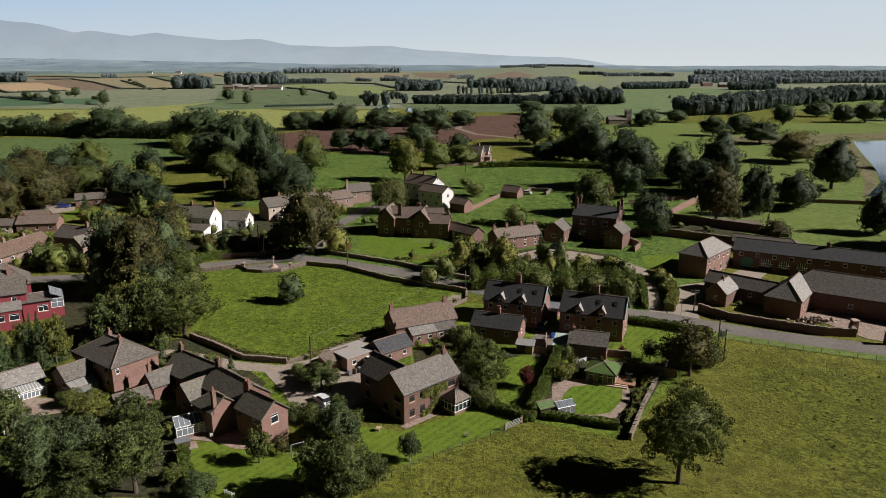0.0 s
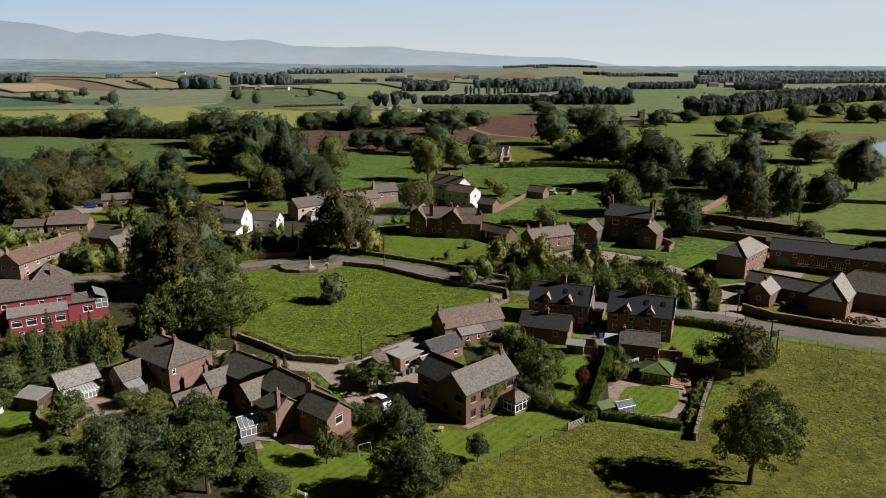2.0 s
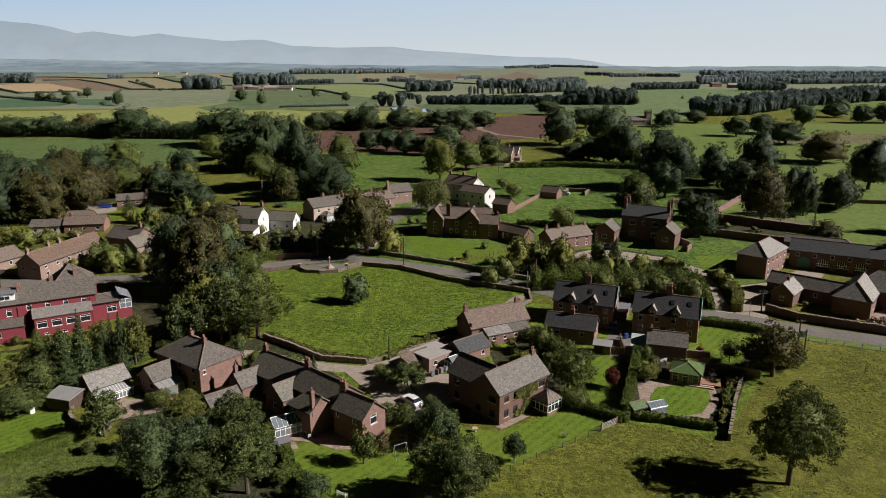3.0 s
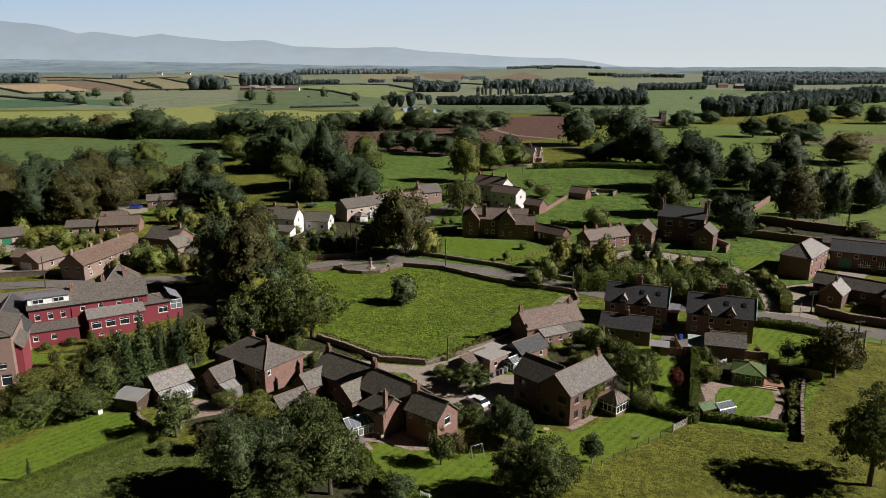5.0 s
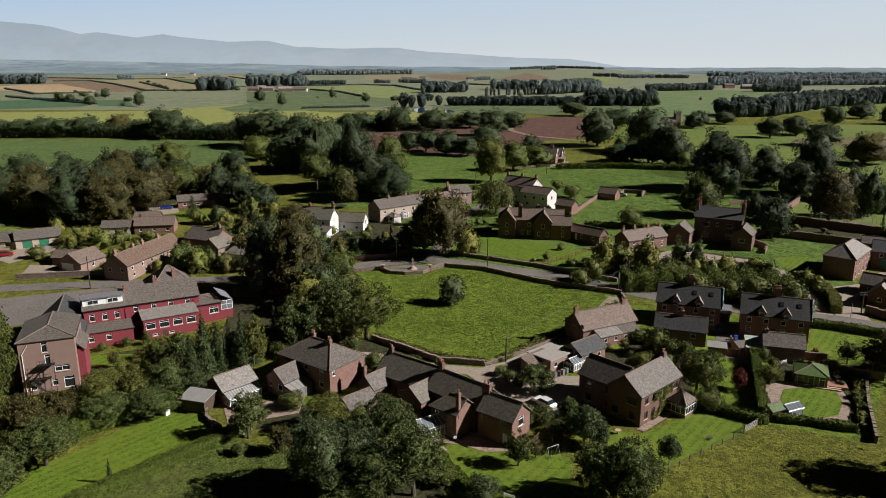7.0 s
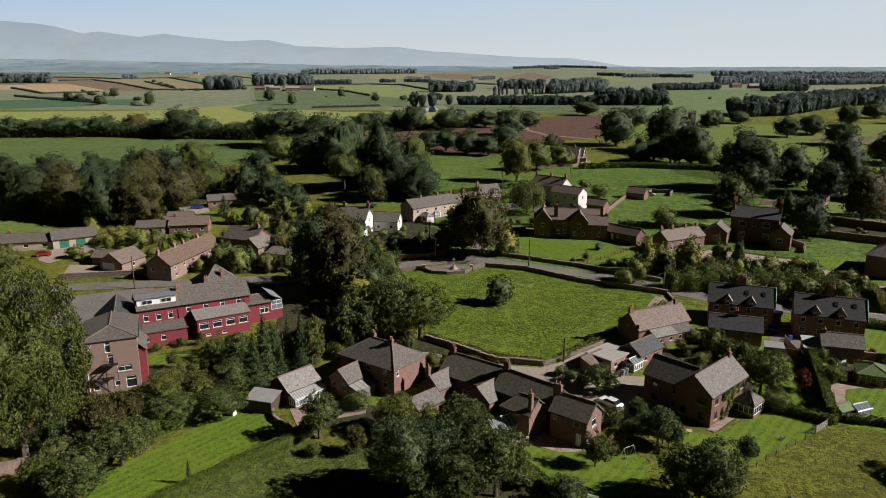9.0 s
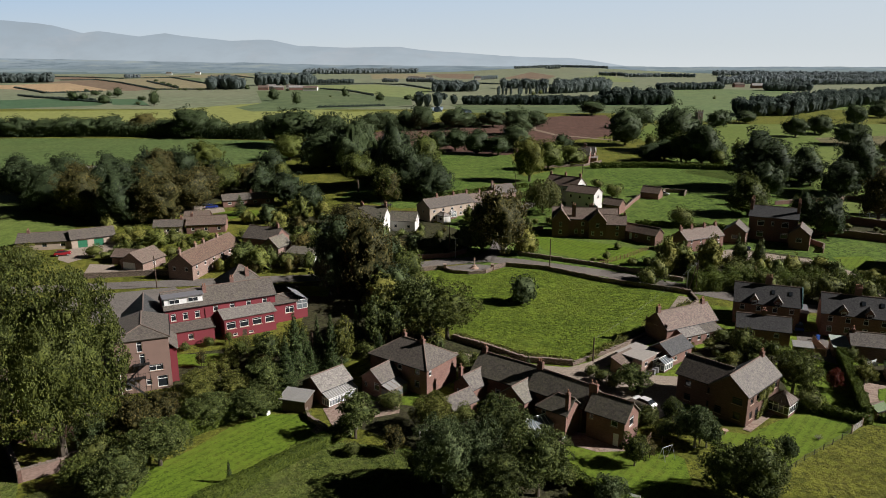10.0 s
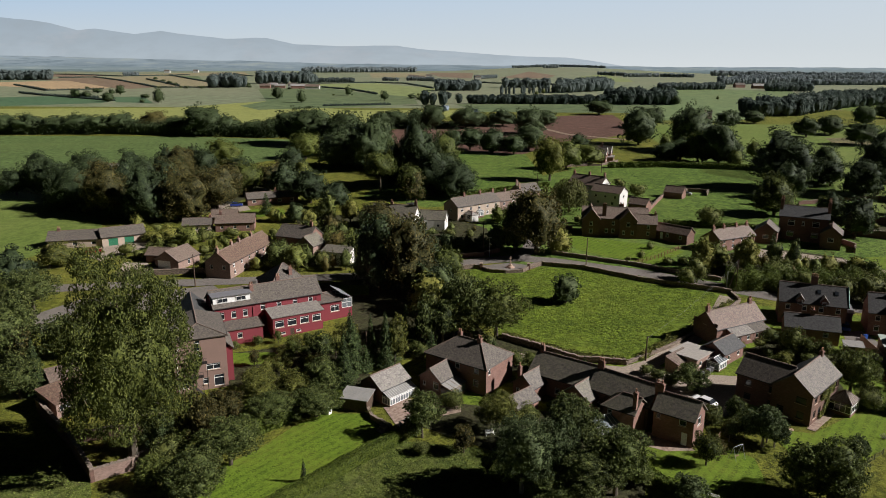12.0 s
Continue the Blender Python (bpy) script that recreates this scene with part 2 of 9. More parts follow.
def foliage(name, dark, light, tip, lively=0.50, thin=0.17):
    """Leaves: each clump its own tint, each tree its own cast, some light let through; noise paints shaded gaps and
    sunlit sprays.
    """
    m, n, l, b = material(name, 0.62, 0, 0.14)
    co = n.new("ShaderNodeTexCoord").outputs["Object"]
    sprays = noise_of(n, l, co, 1.5, 5.0, 0.75)
    geo = n.new("ShaderNodeNewGeometry").outputs["Random Per Island"]
    own = n.new("ShaderNodeObjectInfo").outputs["Random"]
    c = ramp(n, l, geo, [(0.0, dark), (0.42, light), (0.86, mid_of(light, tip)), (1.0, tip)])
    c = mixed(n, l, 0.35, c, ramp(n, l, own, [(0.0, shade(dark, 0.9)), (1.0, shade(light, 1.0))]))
    # blotches: dark tone paints gaps in shade, tip tone paints sunlit leaves
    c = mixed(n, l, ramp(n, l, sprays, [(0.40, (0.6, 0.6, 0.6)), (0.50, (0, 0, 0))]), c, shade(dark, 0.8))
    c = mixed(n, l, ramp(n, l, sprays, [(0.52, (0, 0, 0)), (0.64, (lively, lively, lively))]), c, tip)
    bump(n, l, b, sprays, 0.3, 0.3)
    l.new(c, b.inputs["Base Color"])
    t = n.new("ShaderNodeBsdfTranslucent")
    l.new(c, t.inputs["Color"])
    s = n.new("ShaderNodeMixShader")
    s.inputs[0].default_value = thin
    l.new(b.outputs[0], s.inputs[1])
    l.new(t.outputs[0], s.inputs[2])
    l.new(s.outputs[0], n["Material Output"].inputs["Surface"])
    return m


LEAF = {
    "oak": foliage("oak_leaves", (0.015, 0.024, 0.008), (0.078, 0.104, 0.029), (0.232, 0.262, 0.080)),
    # farther oaks and undergrowth: extra blue puts some haze into the leaf colour
    "park": foliage("hazed_parkland_oak_leaves", (0.016, 0.026, 0.014), (0.050, 0.073, 0.030), (0.112, 0.144, 0.055), 0.5),
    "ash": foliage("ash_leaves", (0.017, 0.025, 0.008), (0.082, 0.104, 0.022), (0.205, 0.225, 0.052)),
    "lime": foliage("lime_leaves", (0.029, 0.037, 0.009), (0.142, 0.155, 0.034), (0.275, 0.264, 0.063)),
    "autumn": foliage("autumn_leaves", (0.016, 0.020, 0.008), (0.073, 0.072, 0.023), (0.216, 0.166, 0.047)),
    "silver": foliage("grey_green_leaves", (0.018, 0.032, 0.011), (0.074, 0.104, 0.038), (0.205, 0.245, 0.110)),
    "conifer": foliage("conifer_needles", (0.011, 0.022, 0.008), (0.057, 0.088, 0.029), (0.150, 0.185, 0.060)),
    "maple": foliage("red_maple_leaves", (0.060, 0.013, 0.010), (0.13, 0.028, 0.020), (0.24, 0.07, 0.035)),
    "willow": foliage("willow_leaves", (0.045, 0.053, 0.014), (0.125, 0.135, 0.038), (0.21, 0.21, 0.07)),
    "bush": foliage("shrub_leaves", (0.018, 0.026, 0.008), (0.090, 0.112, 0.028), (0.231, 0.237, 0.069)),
    # far kinds: haze painted in by paling and bluing the leaf colour
    "far": foliage("hazed_distant_leaves", (0.056, 0.080, 0.072), (0.080, 0.106, 0.090), (0.100, 0.130, 0.104), 0.3, 0.45),
    "distant": foliage("hazed_wood_leaves", (0.115, 0.148, 0.142), (0.138, 0.172, 0.160), (0.155, 0.190, 0.172), 0.25, 0.5),
    "remote": foliage("hazed_remote_leaves", (0.205, 0.245, 0.255), (0.222, 0.262, 0.268), (0.235, 0.275, 0.276), 0.2, 0.5),
    "hedge": foliage("clipped_hedge_leaves", (0.035, 0.055, 0.010), (0.095, 0.130, 0.020), (0.165, 0.20, 0.035)),
    "meadow": foliage("meadow_grass_blades", (0.050, 0.078, 0.010), (0.155, 0.198, 0.022), (0.22, 0.25, 0.04)),
    "rough": foliage("rough_weeds", (0.05, 0.075, 0.012), (0.13, 0.17, 0.03), (0.24, 0.26, 0.07)),
    "grass": foliage("long_grass_blades", (0.115, 0.12, 0.018), (0.17, 0.172, 0.028), (0.215, 0.20, 0.05)),
}
BARK = plain("bark", (0.085, 0.068, 0.05), 0.9, vary=0.35)
PALE_BARK = plain("pale_bark", (0.30, 0.28, 0.25), 0.9, vary=0.3)


def mixed_tone(c):
    """A tone as light as c but warmer: bracken and bare ground seen through haze."""
    return (c[0] * 1.08, c[1] * 0.97, c[2] * 0.94)


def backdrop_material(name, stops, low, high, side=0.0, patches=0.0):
    """The hazy distance, far behind the rest: haze painted as a glowing run of colour from low to high."""
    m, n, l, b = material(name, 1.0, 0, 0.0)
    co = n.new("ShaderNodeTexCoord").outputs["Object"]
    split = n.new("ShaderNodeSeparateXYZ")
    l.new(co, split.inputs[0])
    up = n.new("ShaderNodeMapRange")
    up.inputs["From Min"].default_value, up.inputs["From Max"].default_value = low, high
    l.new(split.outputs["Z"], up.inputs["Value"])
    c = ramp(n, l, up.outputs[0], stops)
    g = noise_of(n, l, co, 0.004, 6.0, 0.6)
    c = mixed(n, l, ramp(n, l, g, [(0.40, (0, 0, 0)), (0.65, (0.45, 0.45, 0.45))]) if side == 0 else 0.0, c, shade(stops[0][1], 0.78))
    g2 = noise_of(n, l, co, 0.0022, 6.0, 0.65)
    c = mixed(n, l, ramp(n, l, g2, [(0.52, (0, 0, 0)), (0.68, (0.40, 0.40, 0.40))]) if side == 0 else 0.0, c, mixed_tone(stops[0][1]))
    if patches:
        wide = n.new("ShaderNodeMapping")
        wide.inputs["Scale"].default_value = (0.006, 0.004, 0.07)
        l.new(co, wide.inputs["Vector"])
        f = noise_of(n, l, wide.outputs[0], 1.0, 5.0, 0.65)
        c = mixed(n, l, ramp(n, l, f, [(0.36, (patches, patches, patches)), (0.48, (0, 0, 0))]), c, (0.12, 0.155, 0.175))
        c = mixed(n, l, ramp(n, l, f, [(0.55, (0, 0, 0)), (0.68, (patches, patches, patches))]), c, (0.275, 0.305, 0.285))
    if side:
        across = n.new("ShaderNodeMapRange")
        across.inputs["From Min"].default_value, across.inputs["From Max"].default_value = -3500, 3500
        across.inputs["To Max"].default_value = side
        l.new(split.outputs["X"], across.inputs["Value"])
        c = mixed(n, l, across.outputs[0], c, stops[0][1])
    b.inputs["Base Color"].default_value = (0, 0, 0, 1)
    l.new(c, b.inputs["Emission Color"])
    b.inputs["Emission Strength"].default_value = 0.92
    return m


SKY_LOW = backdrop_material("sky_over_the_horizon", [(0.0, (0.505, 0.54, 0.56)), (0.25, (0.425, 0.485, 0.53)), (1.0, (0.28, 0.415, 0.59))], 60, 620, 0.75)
# haze is painted into these land colours, which glow to hold its tone
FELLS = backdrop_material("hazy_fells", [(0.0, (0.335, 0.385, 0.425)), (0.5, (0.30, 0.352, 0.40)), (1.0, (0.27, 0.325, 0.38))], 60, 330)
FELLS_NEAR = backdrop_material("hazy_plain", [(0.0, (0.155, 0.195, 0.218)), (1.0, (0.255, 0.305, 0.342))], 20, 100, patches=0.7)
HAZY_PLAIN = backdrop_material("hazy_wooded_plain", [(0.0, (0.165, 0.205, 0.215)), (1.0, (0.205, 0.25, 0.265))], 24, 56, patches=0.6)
HAZY_WOODS = backdrop_material("wooded_plain", [(0.0, (0.115, 0.150, 0.148)), (1.0, (0.135, 0.172, 0.178))], 26, 46, patches=0.45)

# ---- the lie of the land ----
RISE_AT = [-600, 0, 90, 110, 150, 190, 250, 360, 540, 800, 1200, 1700, 2100, 5000]
RISE = [-3, -1, -0.3, 0, 1.8, 3, 5.5, 8.5, 12.5, 16, 22, 28, 29, 30]


def lie(x, y):
    z = float(np.interp(y, RISE_AT, RISE))
    if y > 1500:
        z += 26 * math.exp(-((x - 430) / 400) ** 2 - ((y - 3000) / 650) ** 2)
        z += 9 * math.exp(-((x + 500) / 700) ** 2 - ((y - 2300) / 400) ** 2)
    return z


def to_mesh(name, bm, *mats):
    me = bpy.data.meshes.new(name)
    bm.normal_update()
    bm.to_mesh(me)
    bm.free()
    for m in mats:
        me.materials.append(m)
    return me


def part(name, bm, mat, parent, label="", m=None):
    """Links a bmesh, or a finished mesh, as one mesh object under a thing or a part."""
    me = bm if isinstance(bm, bpy.types.Mesh) else to_mesh(name, bm, mat)
    ob = new(name, me)
    ob.parent = parent
    if m is not None:
        ob.matrix_local = m
    return tagged(ob, label)


def thing(name, at, label, category, group="", kind=""):
    ob = new(name)
    ob.matrix_basis = at
    return tagged(ob, label, category, group, kind)


def quad(bm, a, b, c, d):
    return bm.faces.new([bm.verts.new(v) for v in (a, b, c, d)])


def box(bm, x0, y0, z0, x1, y1, z1, m=None):
    v = [Vector((x, y, z)) for z in (z0, z1) for y in (y0, y1) for x in (x0, x1)]
    if m is not None:
        v = [m @ q for q in v]
    v = [bm.verts.new(q) for q in v]
    for f in ((0, 2, 3, 1), (4, 5, 7, 6), (0, 1, 5, 4), (1, 3, 7, 5), (3, 2, 6, 7), (2, 0, 4, 6)):
        bm.faces.new([v[i] for i in f])


def rod(bm, a, b, r0, r1=None, sides=6):
    a, b = Vector(a), Vector(b)
    r1 = r0 if r1 is None else r1
    q = (b - a).to_track_quat("Z", "Y").to_matrix()
    rings = []
    for p, r in ((a, r0), (b, r1)):
        rings.append([bm.verts.new(p + q @ Vector((r * math.cos(k * math.tau / sides), r * math.sin(k * math.tau / sides), 0))) for k in range(sides)])
    for k in range(sides):
        j = (k + 1) % sides
        bm.faces.new((rings[0][k], rings[0][j], rings[1][j], rings[1][k]))
    bm.faces.new(rings[1])
    bm.faces.new(list(reversed(rings[0])))


def ground_sheet():
    xs = np.concatenate([np.arange(-4600, -1000, 120), np.arange(-1000, 1000, 50), np.arange(1000, 4601, 120)])
    ys = np.unique(np.concatenate([RISE_AT, np.arange(-600, 1500, 60), np.arange(1500, 4950, 60), [4950]]))
    verts = [(x, y, lie(x, y)) for y in ys for x in xs]
    w = len(xs)
    faces = [(j * w + i, j * w + i + 1, (j + 1) * w + i + 1, (j + 1) * w + i) for j in range(len(ys) - 1) for i in range(w - 1)]
    me = bpy.data.meshes.new("ground")
    me.from_pydata(verts, [], faces)
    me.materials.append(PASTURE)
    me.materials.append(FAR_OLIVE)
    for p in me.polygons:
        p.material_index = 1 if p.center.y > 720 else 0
    tagged(new("ground", me), "green pasture ground rolling away to the horizon", "ground", kind="structure")


OPEN_GROUND, FOOTPRINTS = [], []


def patch(name, label, pts, mat, lift=0.05, category="ground"):
    """A field, lawn, road or yard that lies on the ground, shaped to it."""
    if mat in (LAWN, ASPHALT, GRAVEL, PAVING):
        OPEN_GROUND.append(pts)
    bm = bmesh.new()
    bm.faces.new([bm.verts.new((x, y, 0)) for x, y in pts])
    ys = [p[1] for p in pts]
    xs = [p[0] for p in pts]
    cuts = [(y, 1) for y in RISE_AT if min(ys) < y < max(ys)]
    if max(ys) > 1500:
        cuts += [(y, 1) for y in range(1500, 4900, 100) if min(ys) < y < max(ys)] + [(x, 0) for x in range(-2500, 2500, 100) if min(xs) < x < max(xs)]
    for v, axis in cuts:
        co = (0, v, 0) if axis else (v, 0, 0)
        bmesh.ops.bisect_plane(bm, geom=bm.verts[:] + bm.edges[:] + bm.faces[:], plane_co=co, plane_no=(0, 1, 0) if axis else (1, 0, 0))
    bmesh.ops.triangulate(bm, faces=bm.faces[:])
    for v in bm.verts:
        v.co.z = lie(v.co.x, v.co.y) + lift
    bmesh.ops.recalc_face_normals(bm, faces=bm.faces[:])
    if sum(f.normal.z for f in bm.faces) < 0:
        bmesh.ops.reverse_faces(bm, faces=bm.faces[:])
    return tagged(new(name, to_mesh(name, bm, mat)), label, category, kind="structure")


def ribbon(pts, width):
    """The outline of a band of that width along a line."""
    left, right = [], []
    for i, p in enumerate(pts):
        a, b = Vector(pts[max(i - 1, 0)]), Vector(pts[min(i + 1, len(pts) - 1)])
        d = (b - a).normalized()
        s = Vector((-d.y, d.x)) * width / 2
        left.append(tuple(Vector(p) + s))
        right.append(tuple(Vector(p) - s))
    return left + right[::-1]


ground_sheet()
patch("grass", "green grass between the village gardens", [(-60, 195), (-40, 300), (10, 350), (118, 330), (100, 270), (80, 200), (58, 150), (20, 158)], PADDOCK, 0.03)
patch("grass", "grass between the houses and gardens", [(-68, 130), (-20, 134), (6, 158), (44, 146), (58, 138), (42, 118), (28, 99), (0, 110), (-24, 108), (-60, 104)], MEADOW, 0.03)
patch("field", "grazed green field enclosed by stone walls", [(-65.3, 180), (-55.8, 184), (-51.5, 180.5), (-42.2, 181.5), (-37.5, 186.5), (-27, 183.5), (-12.7, 172.8), (5.4, 164), (5.4, 159.5), (-7.9, 144), (-19, 134), (-30, 126.3), (-38.7, 128), (-44.1, 132.3), (-52.3, 138.1), (-60, 160)], MEADOW, 0.06)
patch("lawn", "striped mown lawn beside the brick house", [(-13.5, 103), (-6.6, 101.2), (2, 106.6), (4.5, 109), (6, 110), (12.5, 105), (9.4, 101.4), (-1.2, 94.8), (-5.2, 91.6), (-9, 93), (-13, 96)], LAWN, 0.06)
patch("lawn", "mown lawn behind the sandstone house", [(-38.5, 97), (-34.5, 99), (-31.5, 97), (-26, 96.5), (-22, 98), (-19, 94), (-20, 88), (-25, 80), (-32, 79), (-36.3, 90)], LAWN, 0.06)
patch("lawn", "small shaded lawn with a curved edge", [(11, 127.5), (18.5, 130), (18.5, 127.5), (15.5, 120), (12.3, 111), (10.6, 113), (9.1, 118.3)], LAWN, 0.06)
patch("paving", "pale sandstone path round the round lawn", [(20, 119), (24.5, 119.5), (28, 118.8), (33.5, 117), (32.3, 111.3), (28.5, 105.6), (19, 105.6), (18.2, 109), (19, 113)], PAVING, 0.07)
patch("lawn", "oval mown lawn edged with paving", [(23, 116.4), (27, 117.2), (32, 115.8), (31, 111.7), (28, 107.4), (25, 106.4), (20.3, 107.3), (20, 110), (21.1, 113.4)], LAWN, 0.12)
patch("lawn", "wide mown lawn with dry patches below the hotel", [(-97, 92), (-93.1, 96.2), (-89, 103), (-85, 107.5), (-77, 107.5), (-73.5, 103), (-71.7, 100.3), (-77.4, 94.7), (-80.9, 88.9), (-86.6, 84.9), (-93, 81), (-98, 84)], LAWN, 0.06)
patch("lawn", "shaded back lawn beside the brown apartment house", [(-103, 106), (-101, 113), (-95, 112), (-94, 104), (-98, 100)], LAWN, 0.06)
patch("lawn", "terrace grass in front of the maroon hotel", [(-109, 130.5), (-98, 131), (-96, 126), (-107, 125)], LAWN, 0.06)
patch("terrace", "terracotta paved terrace along the hotel front", [(-112, 135.6), (-106.3, 138.6), (-104.6, 137.4), (-109.6, 132.6)], PAVING, 0.09, "terrace")
patch("lawn", "sunlit lawn under the tall trees", [(-91, 171), (-83, 170), (-82.5, 163), (-89, 163.5)], LAWN, 0.06)
patch("lawn", "large lawn in front of the brick villa", [(-26.6, 220), (-17.7, 215), (-2.4, 208), (6.6, 201), (-5.1, 188.5), (-18, 196), (-25, 203)], LAWN, 0.06)
patch("lawn", "small front lawn beside the semi-detached house", [(38.9, 143), (45, 142.5), (44.5, 134.6), (36.8, 131.4)], LAWN, 0.06)
patch("lawn", "walled lawn by the stable yard", [(56.8, 196), (68, 197), (64.5, 183), (60, 181), (55.5, 186)], LAWN, 0.06)
patch("lawn", "sunlit lawn beside the hedge and garden bungalow", [(-136, 250), (-122, 253), (-119, 244), (-131, 238)], LAWN, 0.06)
patch("park", "bright park grass with long tree shadows", [(84, 213), (82, 245), (98, 275), (60, 330), (75, 480), (105, 560), (200, 560), (330, 560), (330, 430), (225, 380), (180, 250), (165, 185), (118, 190)], PARK, 0.05)
patch("tennis_court", "worn brown tennis court behind a mesh fence", [(91, 240.5), (107.5, 235.5), (106.2, 227.5), (87, 228)], TENNIS, 0.09)
patch("meadow", "green paddock behind the white farmhouse", [(-5.8, 343), (32.8, 358), (75, 345), (118, 330), (80, 248), (62, 232), (43, 226), (8, 228), (3, 262), (10, 290)], PADDOCK, 0.05)
patch("meadow", "green meadow with long tree shadows", [(-95, 275), (-80, 392), (-18, 398), (-18, 300), (-30, 270), (-50, 262), (-70, 255)], PADDOCK, 0.05)
patch("meadow", "smooth green paddock behind the bungalows", [(-190, 178), (-168, 214), (-196, 262), (-330, 330), (-420, 300), (-330, 200)], PARK, 0.05)
patch("field", "smooth green crop field below a tree belt", [(-420, 330), (-560, 466), (-225.9, 463), (-160, 450), (-132, 384), (-180, 330), (-250, 310)], CROP, 0.05)
patch("field", "brown ploughed field with curving furrows", [(-120, 470), (-60, 575), (-20, 600), (23, 622), (58, 640), (92, 648), (75, 500), (45, 468), (19, 452), (-20, 388), (-50, 400), (-95, 410)], PLOUGH, 0.06)
patch("track", "pale bare track across the ploughed field", ribbon([(26, 620), (15, 560), (11, 520), (22, 485), (48, 462), (62, 452)], 4.5), TRACK, 0.12)
patch("field", "yellow-green strip of ripening grass", [(-700, 480), (-700, 650), (-329, 712), (-263, 818), (-200, 740), (-147, 690), (-40, 700), (-60, 610), (-110, 540), (-170, 480)], STRIP, 0.06)
patch("field", "green parkland with scattered oaks", [(335, 580), (350, 850), (700, 900), (800, 620), (450, 480), (335, 440)], PARK, 0.06)
patch("field", "pale stubble field", [(-945, 1284), (-848, 1338), (-829, 1397), (-791, 1428), (-576, 1130), (-567, 1085), (-620, 1028), (-704, 1130), (-910, 1234)], STUBBLE, 0.09)
patch("field", "brown fallow field", [(-845, 1444), (-883, 1580), (-827, 1616), (-691, 1429), (-514, 1149), (-529, 1094), (-576, 1130), (-791, 1428)], FALLOW, 0.1)
patch("field", "thin brown strip of fallow", [(-1095, 1906), (-988, 1945), (-861, 1769), (-875, 1635), (-961, 1676)], FALLOW, 0.1)
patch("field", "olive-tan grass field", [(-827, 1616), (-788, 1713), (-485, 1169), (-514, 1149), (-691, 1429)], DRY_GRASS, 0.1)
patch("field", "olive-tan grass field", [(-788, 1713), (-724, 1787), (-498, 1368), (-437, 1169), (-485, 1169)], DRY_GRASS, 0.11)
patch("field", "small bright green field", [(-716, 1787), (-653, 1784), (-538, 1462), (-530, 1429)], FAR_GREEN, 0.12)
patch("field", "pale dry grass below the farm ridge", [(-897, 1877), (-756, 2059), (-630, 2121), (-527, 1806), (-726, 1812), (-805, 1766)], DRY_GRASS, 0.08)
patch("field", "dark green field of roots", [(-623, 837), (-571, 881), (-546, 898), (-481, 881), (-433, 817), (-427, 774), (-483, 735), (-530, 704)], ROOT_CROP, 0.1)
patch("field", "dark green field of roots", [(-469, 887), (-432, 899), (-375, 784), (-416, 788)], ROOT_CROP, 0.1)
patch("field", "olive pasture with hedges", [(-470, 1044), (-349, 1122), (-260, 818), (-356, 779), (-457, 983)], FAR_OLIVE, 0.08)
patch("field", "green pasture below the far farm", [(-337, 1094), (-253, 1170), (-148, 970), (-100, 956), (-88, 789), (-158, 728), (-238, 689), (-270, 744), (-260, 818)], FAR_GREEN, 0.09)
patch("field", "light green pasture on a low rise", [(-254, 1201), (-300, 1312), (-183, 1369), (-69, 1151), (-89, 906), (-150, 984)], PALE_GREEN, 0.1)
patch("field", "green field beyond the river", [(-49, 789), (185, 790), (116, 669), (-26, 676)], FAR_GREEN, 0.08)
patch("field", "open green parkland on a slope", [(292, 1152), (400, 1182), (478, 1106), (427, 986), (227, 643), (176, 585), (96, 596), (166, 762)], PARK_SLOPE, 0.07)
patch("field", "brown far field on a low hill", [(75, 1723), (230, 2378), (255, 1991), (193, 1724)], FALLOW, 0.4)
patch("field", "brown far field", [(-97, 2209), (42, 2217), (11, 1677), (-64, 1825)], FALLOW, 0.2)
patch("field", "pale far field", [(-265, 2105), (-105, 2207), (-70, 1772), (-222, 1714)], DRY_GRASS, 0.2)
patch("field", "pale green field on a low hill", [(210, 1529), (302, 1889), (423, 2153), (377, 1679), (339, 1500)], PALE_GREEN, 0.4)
patch("river", "bright bend of the river between trees", [(-70, 732), (-59, 765), (-54, 760), (-56, 690), (-62, 683)], WATER, 0.16, "river")
patch("river", "bright bend of the river between trees", [(-36, 735), (-27, 708), (-28, 672), (-36, 683)], WATER, 0.16, "river")
patch("road", "grey asphalt village road curving past the field", ribbon([(-260, 150), (-200, 161), (-147, 169.5), (-121, 173), (-87, 177.5), (-69, 185), (-53, 191.5), (-43, 194), (-34, 191.5), (-12, 181.5), (1.5, 172.5), (12.5, 164.5), (21.9, 158), (40, 151.8), (50, 148.5), (61, 142.3), (73, 137.2), (90, 131), (140, 112), (220, 86)], 5.6), ASPHALT, 0.09, "road")
patch("lay_by", "small paved bay round the village cross", [(-54, 187), (-53, 183.5), (-51, 181.6), (-48, 180.7), (-44, 181.5), (-42, 184), (-41, 187.5), (-46, 189.5)], ASPHALT, 0.1, "road")
patch("road", "asphalt lane running back to the white farmhouse", ribbon([(-43, 194), (-38, 205), (-36, 228), (-28, 252), (-20, 266)], 5), ASPHALT, 0.08, "road")
patch("verge", "mown grass verge along the road", ribbon([(41, 147), (50, 144.2), (61, 138), (73, 133), (90, 126.8), (140, 107)], 3.2), PARK, 0.07)
patch("driveway", "pale gravel drive up to the manor", ribbon([(48.5, 150), (50, 160), (52.5, 172), (53.2, 183), (48, 193), (38, 197), (28, 198)], 3.6), GRAVEL, 0.08, "driveway")
